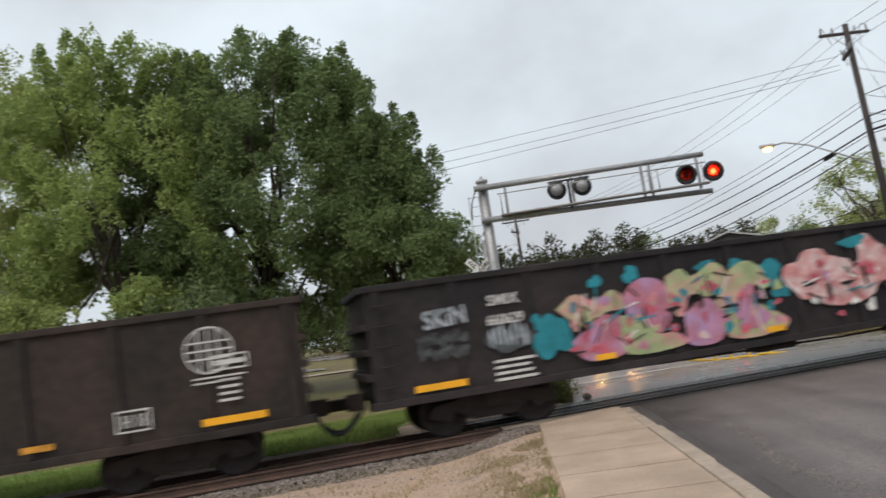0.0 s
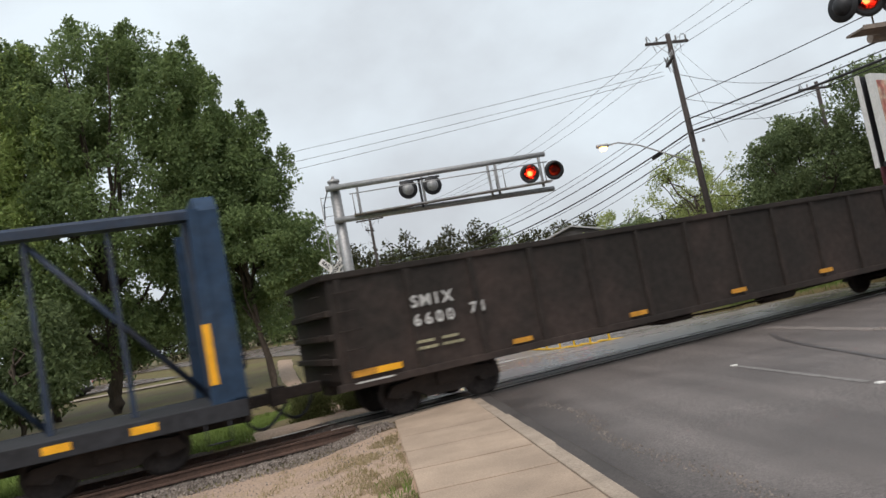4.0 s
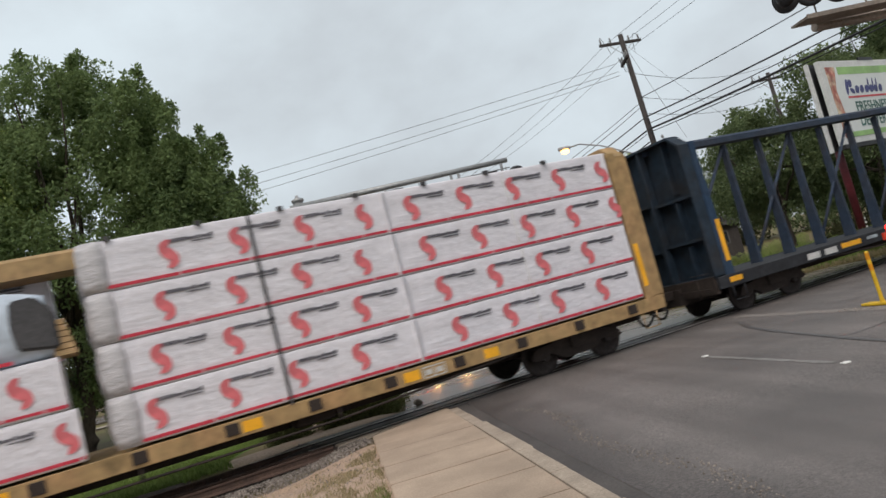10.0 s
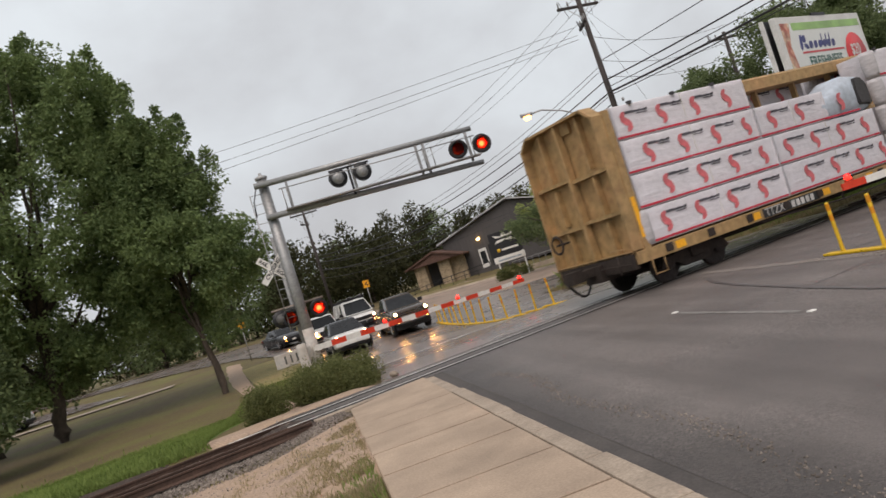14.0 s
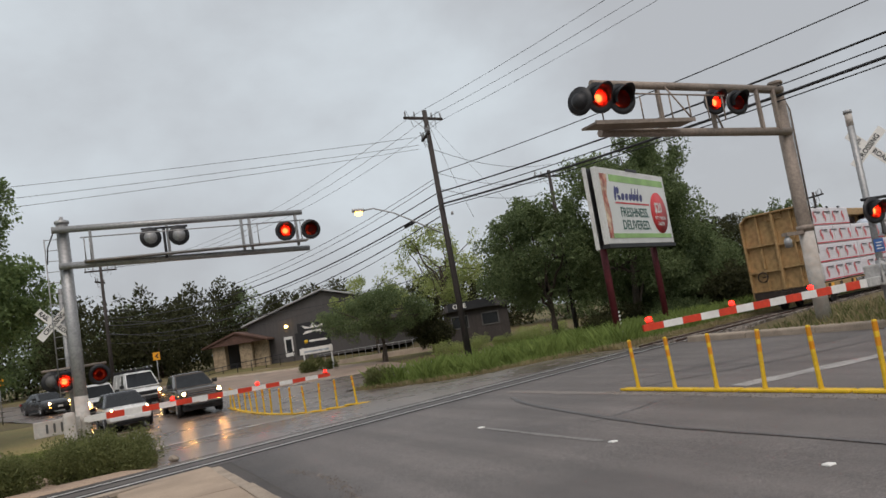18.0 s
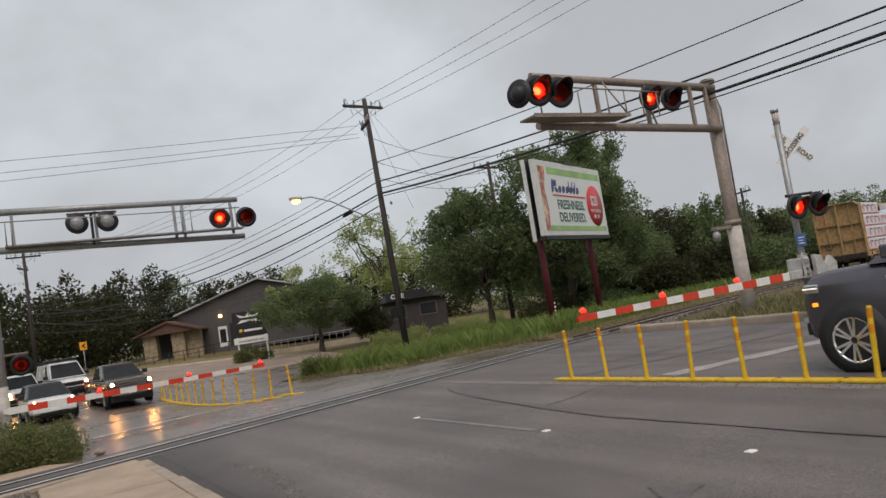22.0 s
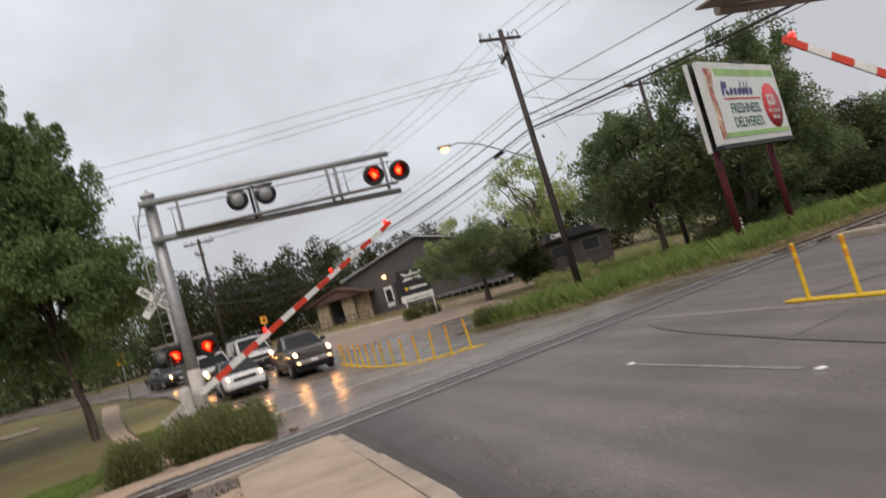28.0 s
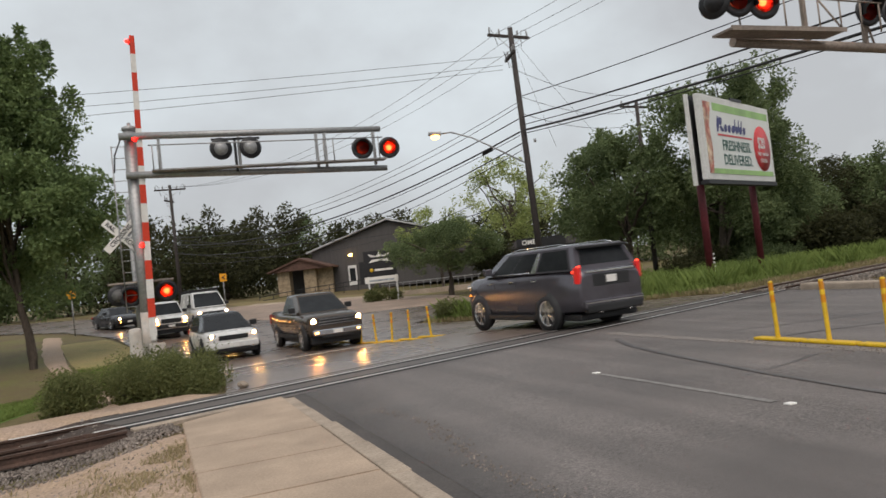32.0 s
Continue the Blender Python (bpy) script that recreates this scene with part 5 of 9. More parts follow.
def build_blue():
    L = 22.85
    car = thing("centre_beam_flat_car", "empty blue centre-beam flat car with weathered paint", "railway car", group="train")
    s0 = start_of(3.85, 9)
    flat_deck(car, L, M_deck)
    # the rear bulkhead takes a darker blue than the front one
    bulkhead(car, 0.3, -1, M_blue_dark)
    bulkhead(car, L - 0.3, 1, M_blue)
    for x0, x1 in ((0.3, 0.58), (L - 0.58, L - 0.3)):
        for yy in (-HALF + 0.01, HALF - 0.07):
            part("corner_post", prism([(x0, 1.0), (x1, 1.0), (x1 - (0.1 if x0 < 1 else 0), 4.42), (x0 + (0 if x0 < 1 else 0.1), 4.42)], 0.06, "Y", yy), M_blue, car)
    centre_beam(car, L, M_blue_dull, 16, True, 0.20, 0.2)
    xs = [0.35, 4.6, 5.0, 7.4, 9.85, 12.3, 15.2, 17.6, L - 3.2, L - 1.9]
    for k, x in enumerate(xs):
        bar(car, x, 0.82, 0.42, 0.13, M_orange_ref, "reflector")
    for x in (L - 6.0, 3.2, 3.9):
        bar(car, x, 0.78, 0.5, 0.16, M_stencil)
    for k in range(5):
        bar(car, 5.7 + 2.9 * k, 0.86, 0.45 - 0.1 * (k % 2), 0.08, M_grey_spray, "stencil_bar")
    # faded print on the inner face of the front bulkhead
    rnd = random.Random(8)
    for k in range(22):
        yy, zz = rnd.uniform(-1.35, 0.6), rnd.uniform(1.4, 4.0)
        part("stencil_bar", box(L - 0.346, yy, zz, L - 0.338, yy + rnd.uniform(0.2, 0.6), zz + rnd.uniform(0.03, 0.09)), M_ghost if k % 3 else M_grey_spray, car)
    for x in (0.42, L - 0.55):
        bar(car, x, 1.35, 0.14, 1.05, M_orange_ref, "reflector", y=-HALF + 0.005)
    MOVES.append(lambda: run_car(car, s0))


build_blue()


def s_mark(scale):
    """A fat curled S: a line of (x, z, half width), with pointed ends."""
    line = ((0.12, 1.0, 0.02), (-0.18, 0.82, 0.25), (-0.46, 0.52, 0.36), (-0.36, 0.22, 0.40), (0.0, 0.0, 0.42), (0.36, -0.22, 0.40), (0.46, -0.52, 0.36), (0.18, -0.82, 0.25), (-0.12, -1.0, 0.02))
    pts = smooth_line([q[:2] for q in line], 3)
    left, right = [], []
    for i, p in enumerate(pts):
        t = (pts[min(i + 1, len(pts) - 1)] - pts[max(i - 1, 0)]).normalized()
        k = min(int(i / 3), len(line) - 2)
        w = line[k][2] + (line[k + 1][2] - line[k][2]) * (i / 3 - k)
        nrm = Vector((-t.y, t.x, 0)) * w
        left.append(((p + nrm).x * 0.84 * scale, (p + nrm).y * scale))
        right.append(((p - nrm).x * 0.84 * scale, (p - nrm).y * scale))
    return left + right[::-1]


def mark_mesh(scale, depth):
    """The S as a thin raised print, made of quads along its line."""
    pts = s_mark(scale)
    n = len(pts) // 2
    bm = bmesh.new()
    rows = [[bm.verts.new((x, y, z)) for y in (-0.021, -0.021 + depth) for x, z in (pts[i], pts[-1 - i])] for i in range(n)]
    for a, b in zip(rows, rows[1:]):
        bm.faces.new((a[0], b[0], b[1], a[1]))
        bm.faces.new((a[0], a[2], b[2], b[0]))
        bm.faces.new((a[1], b[1], b[3], a[3]))
    bmesh.ops.recalc_face_normals(bm, faces=bm.faces[:])
    return bm


def print_line(x0, z0, width, height, count, seed):
    """A row of small dark blocks that stands for a printed word."""
    rnd = random.Random(seed)
    bm = bmesh.new()
    pitch = width / count
    for k in range(count):
        tall = height * (1.0 if k < 4 or k % 3 == 0 else 0.72)
        add_box(bm, x0 + pitch * k, -0.019, z0, x0 + pitch * (k + rnd.uniform(0.74, 0.9)), 0.002, z0 + tall)
    return bm


def wrapped_bundle(length, height, depth, marks):
    """A wrapped pack of boards, its near face in the plane y = 0, its rear end at x = 0."""
    b = thing("lumber_bundle", "white-wrapped lumber bundle with red printed marks", "lumber bundle", group="lumber load")
    bm = bmesh.new()
    rows_z = (0.0, 0.03, 0.19, 0.35, 0.51, 0.68, 0.84, 0.97, 1.0)
    nx, nz = max(6, int(length * 8)), len(rows_z) - 1
    rnd = random.Random(int(length * 100))
    def pt(x, y, z):
        wob = 0.012 * noise.noise((x * 2.3 + z * 2.5, z * 5 + length, y)) + 0.016 * noise.noise((x * 4 + z * 7, z * 11 - x * 3, 3 + y + length))
        return (x, y + wob, z)
    front = [[bm.verts.new(pt(length * i / nx, 0.012 if j in (0, nz) else 0, height * rows_z[j])) for i in range(nx + 1)] for j in range(nz + 1)]
    back = [[bm.verts.new((length * i / nx, depth, height * j)) for i in (0, nx)] for j in (0, 1)]
    for j in range(nz):
        for i in range(nx):
            bm.faces.new((front[j][i], front[j][i + 1], front[j + 1][i + 1], front[j + 1][i])).smooth = True
    bm.faces.new([front[nz][i] for i in range(nx + 1)] + [back[1][1], back[1][0]])
    bm.faces.new(([front[0][i] for i in range(nx + 1)] + [back[0][1], back[0][0]])[::-1])
    bm.faces.new([front[j][0] for j in range(nz, -1, -1)] + [back[0][0], back[1][0]])
    bm.faces.new([front[j][nx] for j in range(nz + 1)] + [back[1][1], back[0][1]])
    bm.faces.new((back[0][0], back[0][1], back[1][1], back[1][0]))
    part("wrap", bm, M_wrap, b)
    x = 0.0
    while x < length - 0.05:
        x1 = min(x + rnd.uniform(0.5, 1.4), length)
        part("red_stripe", box(x + 0.015, -0.019, 0.035 + rnd.uniform(-0.006, 0.006), x1 - 0.02, 0.004, 0.085), M_wrap_red, b)
        x = x1
    for k, x in enumerate(marks):
        if not 0.3 < x < length - 0.05:
            continue
        part("printed_mark", mark_mesh(0.24, 0.004), M_wrap_pale_red, b, "red printed curl", pose(x, 0, height * 0.50, 0, rnd.uniform(-4, 10), 0))
        if x + 0.85 < length:
            part("print_bar", print_line(x + 0.05, height * 0.72, 0.76, 0.062, 10, 3), M_wrap_black, b)
            part("print_bar", print_line(x + 0.42, height * 0.665, 0.36, 0.022, 8, 4), M_wrap_black, b)
    for x in (length * 0.5,):
        part("seam", box(x - 0.008, -0.013, 0.09, x + 0.008, 0.004, height - 0.02), M_sign_white, b)
    return b


def build_lumber_car():
    L = 23.0
    car = thing("centre_beam_flat_car", "ochre centre-beam flat car loaded with wrapped lumber", "railway car", group="train")
    s0 = start_of(2.25, 13)
    flat_deck(car, L, M_ochre)
    bulkhead(car, 0.28, -1, M_ochre)
    bulkhead(car, L - 0.28, 1, M_ochre)
    for x0 in (0.28, L - 0.5):
        for yy in (-HALF + 0.0, HALF - 0.08):
            part("corner_post", box(x0, yy, 1.0, x0 + 0.22, yy + 0.08, 4.47, 0.015), M_ochre, car)
    centre_beam(car, L, M_ochre, 12, False)
    for x in (1.25, 4.1, 7.15, 9.3, 13.2, 16.3, 18.1):
        bar(car, x, 0.775, 0.34, 0.19, M_orange_ref, "reflector")
    pk = mesh_of("strap_winch", box(0, -HALF - 0.03, 0.78, 0.24, -HALF + 0.02, 0.98, 0.01), M_truck)
    for k in range(15):
        part("strap_winch", pk, M_truck, car, "", pose(0.9 + 1.5 * k, 0, 0))
    part("lettering_field", box(4.55, -HALF - 0.003, 0.735, 7.0, -HALF + 0.003, 0.985), M_black, car)
    part("lettering", text_mesh("TTZX", 0.31, M_stencil, 0.003), M_stencil, car, "white stencilled letters", pose(5.05, -HALF - 0.006, 0.86))
    for k in range(5):
        bar(car, 5.75 + 0.21 * k, 0.77, 0.14, 0.18, M_stencil, y=-HALF - 0.003)
    for x in (0.31, L - 0.46):
        bar(car, x, 1.3, 0.13, 1.0, M_orange_ref, "reflector", y=-HALF - 0.001)
    fr = bmesh.new()
    for a in ((0, 0, 0.5, 0.02), (0, 0.2, 0.5, 0.22), (0, 0, 0.02, 0.22), (0.24, 0, 0.26, 0.22), (0.48, 0, 0.5, 0.22), (0.06, 0.06, 0.2, 0.16), (0.3, 0.06, 0.44, 0.16)):
        add_box(fr, L - 6.3 + a[0], -HALF - 0.008, 0.75 + a[1], L - 6.3 + a[2], -HALF, 0.75 + a[3])
    part("data_panel", fr, M_stencil, car)
    MOVES.append(lambda: run_car(car, s0))
    # the packs: (rear end, length, tier)
    H, Z0, DEP = 0.862, 1.07, 1.12
    front0, front1 = 11.5, 22.45
    packs = []
    for tier in range(4):
        packs += [(front0, 5.3, tier, 0.25 * tier), (front0 + 5.305, front1 - front0 - 5.305, tier, 0.5 - 0.12 * tier)]
    packs += [(0.55, 5.3, 0, 0.2), (5.88, 4.9, 0, 0.6), (0.55, 5.3, 1, 0.7), (5.88, 4.8, 1, 0.1), (0.55, 4.9, 2, 0.4), (5.5, 3.1, 2, 0.2), (0.55, 4.9, 3, 0.0)]
    rnd = random.Random(11)
    kinds = {}
    for x, ln, tier, ph in packs:
        key = (round(ln, 1), round(ph, 1))
        if key not in kinds:
            marks = [0.42 + ph + 1.22 * k for k in range(8)]
            kinds[key] = wrapped_bundle(ln, H - 0.012, DEP, marks)
            ob = kinds[key]
        else:
            ob = copy_thing(kinds[key], Matrix.Identity(4))
        if x == front0:
            end = bmesh.new()
            rings = []
            for i in range(7):
                zz = (H - 0.012) * i / 6
                fat = 0.86 + 0.14 * math.sin(math.pi * i / 6) ** 0.5
                rings.append([end.verts.new((0.04 + 0.34 * fat * -math.cos(a) * (0.5 if math.cos(a) < 0 else 1.0) * (1 + 0.12 * noise.noise((a * 2, i * 0.8, tier))), 0.16 - 0.24 * fat * math.sin(a), zz)) for a in [math.pi * (-0.1 + 1.2 * k / 12) for k in range(13)]])
            for a, b in zip(rings, rings[1:]):
                for k in range(12):
                    end.faces.new((a[k], a[k + 1], b[k + 1], b[k])).smooth = True
            end.faces.new(rings[-1])
            end.faces.new(rings[0][::-1])
            bmesh.ops.recalc_face_normals(end, faces=end.faces[:])
            part("end_wrap", end, M_grey_wrap, ob, "loose grey wrap rolled round the end")
        off = Matrix.Translation((x, -HALF + 0.02 + rnd.uniform(0, 0.015), Z0 + H * tier))
        MOVES.append(lambda ob=ob, off=off: run_load(ob, s0, off))
        if (tier > 0 or x > 11) and not (tier >= 2 and 5 < x < 11):
            far = copy_thing(kinds[key], Matrix.Identity(4))
            off2 = Matrix.Translation((x, 0.44, Z0 + H * tier))
            MOVES.append(lambda ob=far, off=off2: run_load(ob, s0, off))
    for tier in (2, 3):
        key = (5.3, 0.0)
        far = copy_thing(kinds[key], Matrix.Identity(4))
        MOVES.append(lambda ob=far, off=Matrix.Translation((5.45, 0.44, Z0 + H * tier)): run_load(ob, s0, off))
    # a torn pack whose wrapper sags round its end
    tb = thing("torn_lumber_bundle", "slumped white-wrapped lumber bundle with a torn black end", "lumber bundle", group="lumber load")
    bm = bmesh.new()
    n = 14
    rings = []
    for i in range(9):
        x = 2.35 * i / 8
        ring = []
        for k in range(n):
            a = 2 * math.pi * k / n
            c, sn = math.cos(a), math.sin(a)
            yy = 0.55 + 0.56 * math.copysign(abs(c) ** 0.45, c)
            zz = (0.37 + 0.22 * step(0.7, 1.5, x) - 0.06 * step(1.9, 2.35, x)) * (1 + math.copysign(abs(sn) ** 0.45, sn)) 
            wob = 0.05 * noise.noise((x * 2, k * 0.7, 2))
            ring.append(bm.verts.new((x, yy + wob, max(0, zz + wob))))
        rings.append(ring)
    for a, b in zip(rings, rings[1:]):
        for k in range(n):
            bm.faces.new((a[k], a[(k + 1) % n], b[(k + 1) % n], b[k])).smooth = True
    bm.faces.new(rings[0])
    bm.faces.new(rings[-1][::-1])
    bmesh.ops.recalc_face_normals(bm, faces=bm.faces[:])
    part("wrap", bm, M_tarp, tb, "crumpled bluish-white wrapper")
    flap = prism([(1.86, 0.20), (2.46, 0.12), (2.44, 0.75), (2.22, 1.02), (1.86, 1.0), (1.80, 0.6)], 0.95, "Y", -0.075)
    bmesh.ops.bevel(flap, geom=flap.edges[:], offset=0.04, segments=2, affect="EDGES")
    part("black_end", flap, M_strap, tb, "black torn end cover")
    part("printed_mark", mark_mesh(0.25, 0.004), M_wrap_pale_red, tb, "", pose(0.95, -0.045, 0.42, 0, 14, 0))
    part("red_stripe", box(0.05, -0.05, 0.02, 1.75, -0.03, 0.08), M_wrap_red, tb)
    MOVES.append(lambda: run_load(tb, s0, Matrix.Translation((8.3, -HALF + 0.04, Z0 + H * 2))))
    brd = thing("loose_boards", "stack of bare yellow boards beside the torn wrapper", "lumber", group="lumber load")
    for k in range(6):
        part("board", box(0, 0, 0.1 * k, 0.32 - 0.02 * k, 1.0, 0.1 * k + 0.085), M_lumber, brd)
    MOVES.append(lambda: run_load(brd, s0, Matrix.Translation((10.65, -HALF + 0.08, Z0 + H * 2))))
    # tall straps over the packs
    for x in (14.1,):
        st = thing("load_strap", "dark strap tightened round the lumber packs", "strap", group="lumber load")
        part("band", box(0, -0.03, 0, 0.05, 0.0, 3.5), M_strap, st)
        MOVES.append(lambda ob=st, x=x: run_load(ob, s0, Matrix.Translation((x, -HALF + 0.005, 1.0))))
    nubs = thing("strap_ratchets", "small dark ratchets along the upper edge of the load", "strap ratchet", group="lumber load")
    for k in range(14):
        if 5.2 < 1.2 + 1.5 * k < 11.2:
            continue
        part("ratchet", box(1.2 + 1.5 * k, -0.05, 0, 1.3 + 1.5 * k, 0.06, 0.09, 0.01), M_strap, nubs)
    MOVES.append(lambda: run_load(nubs, s0, Matrix.Translation((0, -HALF + 0.02, Z0 + 4 * H - 0.04))))


def run_load(ob, s0, off):
    def at(t):
        p = CENTRE + DIR * (s0 + SPEED * t)
        return pose(p.x, p.y, 0.0, 0, 0, math.degrees(TRACK)) @ off
    walk(ob, [(0, at(0)), (32.0, at(32.0))])
    keys = ob.animation_data
    for curve in keys.action.layers[0].strips[0].channelbag(keys.action_slot).fcurves:
        for k in curve.keyframe_points:
            k.interpolation = "LINEAR"


build_lumber_car()


def turn_axles():
    """The wheels roll while the cars pass; less than a right angle from row to row."""
    rate = SPEED / 0.435
    for ax, x in AXLES:
        rows = []
        k = 0
        while k * 0.1 <= 32.0001:
            t = k * 0.1
            rows.append((t, Matrix.Translation((x, 0, 0.435)) @ Matrix.Rotation(rate * t, 4, "Y")))
            k += 1
        walk(ax, rows)


MOVES.append(turn_axles)

# ---- crossing signals, gates, posts in the median ----
FLASH, FIRST = 1.1885, 0.07  # seconds of one double flash, and when the first of each pair lights


def vane_rows(ob, at, turn, second):
    """Swings the added vane aside while its lamp shows; the second lamp of a pair answers the first."""
    rows = []
    k = -1
    while FIRST + FLASH * (k - 1) < 32:
        on = FIRST + FLASH * (k + (0.5 if second else 0.0))
        off = on + FLASH / 2
        rows += [(on - 0.04, 0), (on + 0.03, 85), (off - 0.04, 85), (off + 0.03, 0)]
        k += 1
    def at_time(t):
        for (t0, a0), (t1, a1) in zip(rows, rows[1:]):
            if t0 <= t <= t1:
                return a0 + (a1 - a0) * (t - t0) / (t1 - t0)
        return 0
    inside = [(0.0, at_time(0.0))] + [r for r in rows if 0.02 < r[0] < 31.98] + [(32.0, at_time(32.0))]
    walk(ob, [(t, Matrix.Translation(at) @ Matrix.Rotation(radians(a * turn), 4, "Y")) for t, a in inside])


def lamp_unit(parent, name, m, second, r=0.30, back=None):
    """A round signal head with hood, facing -y in its own space; second: whether it lights after its twin."""
    if second is None:
        # the back of a head that faces away
        head = part(name, lathe([(0, 0.10), (r * 0.5, 0.10), (r * 0.62, 0.06), (r * 0.66, 0.0), (r, 0.0), (r, -0.012), (r * 0.44, -0.015), (0, -0.015)], 28, "Y"), M_black, parent, "black round signal head", m)
        part("housing", lathe([(0, -0.2), (r * 0.34, -0.17), (r * 0.55, -0.09), (r * 0.62, -0.01)], 24, "Y"), back or M_galv, head, "domed back of a signal head")
        return head
    head = part(name, lathe([(r * 0.60, 0.0), (r * 0.60, -0.012), (r, -0.012), (r, 0.03), (r * 0.66, 0.05), (r * 0.5, 0.14), (0, 0.15)], 28, "Y"), M_black, parent, "black round signal head with a red lens", m)
    part("lens", lathe([(0, -0.065), (r * 0.34, -0.056), (r * 0.61, -0.02)], 20, "Y"), M_lens, head, "red glass lens")
    part("bulb", lathe([(0, 0.030), (r * 0.16, 0.033), (r * 0.27, 0.042)], 16, "Y"), M_red_core, head, "bright lamp behind the lens")
    # unseen tube added so that no light leaks round the closed vane
    part("barrel", lathe([(r * 0.30, 0.024), (r * 0.32, 0.024), (r * 0.32, 0.10), (r * 0.30, 0.10), (r * 0.30, 0.024)], 16, "Y"), M_black, head)
    # unseen vane added to blank the bulb in place of switching it
    d = r * 0.46
    vane = lathe([(0, 0.002), (r * 0.34, 0.002), (r * 0.34, -0.002), (0, -0.002)], 18, "Y")
    bmesh.ops.translate(vane, vec=(0, 0, d), verts=vane.verts[:])
    add_box(vane, -0.012, -0.002, -0.01, 0.012, 0.002, d - r * 0.3)
    v = part("occulting_vane", vane, M_black, head, "added thin black vane that stands in for the lamp's switching")
    MOVES.append(lambda: vane_rows(v, (0, 0.012, -d), 1 if second else -1, second))
    hood = bmesh.new()
    n = 14
    a0, a1 = radians(-25), radians(205)
    ring = []
    for k in range(n + 1):
        a = a0 + (a1 - a0) * k / n
        ln = r * 1.15 * (0.35 + 0.65 * max(0, math.sin(a)))
        ca, sa = math.cos(a), math.sin(a)
        ring.append([hood.verts.new((rr * ca, yy, rr * sa)) for rr, yy in ((r * 0.68, -0.012), (r * 0.66, -0.012 - ln), (r * 0.63, -0.012 - ln), (r * 0.65, -0.012))])
    for p, q in zip(ring, ring[1:]):
        for k in range(4):
            hood.faces.new((p[k], p[(k + 1) % 4], q[(k + 1) % 4], q[k])).smooth = True
    bmesh.ops.recalc_face_normals(hood, faces=hood.faces[:])
    part("hood", hood, M_black, head, "black visor")
    return head


def crossbuck(parent, m, back=False):
    """Two crossed boards with their words."""
    for ang, words, yy in ((45, ("RAIL", "ROAD"), 0.0), (-45, ("CROSSING",), 0.012)):
        b = part("crossbuck_board", box(-0.61, -0.006, -0.115, 0.61, 0.006, 0.115, 0.003), M_sign_white, parent, "white board with black letters", m @ pose(0, -yy, 0, 0, ang, 0))
        if back:
            continue
        if len(words) == 2:
            for w, x in zip(words, (-0.37, 0.37)):
                part("letters", text_mesh(w, 0.19, M_black, 0.002, squeeze=0.85, bold=0.004), M_black, b, "", pose(x, -0.009, 0))
        else:
            part("letters", text_mesh(words[0], 0.19, M_black, 0.002, squeeze=0.9, bold=0.004), M_black, b, "", pose(0, -0.009, 0))


def ladder(parent, x, y, z0, z1, w=0.36):
    bm = bmesh.new()
    for dx in (-w / 2, w / 2):
        add_tube(bm, (x + dx, y, z0), (x + dx, y, z1), 0.018, seg=6)
    part("ladder_rails", bm, M_galv, parent)
    r = mesh_of("rung", tube((-w / 2, 0, 0), (w / 2, 0, 0), 0.012, seg=6), M_galv)
    k = z0 + 0.15
    while k < z1:
        part("rung", r, M_galv, parent, "", pose(x, y, k))
        k += 0.33


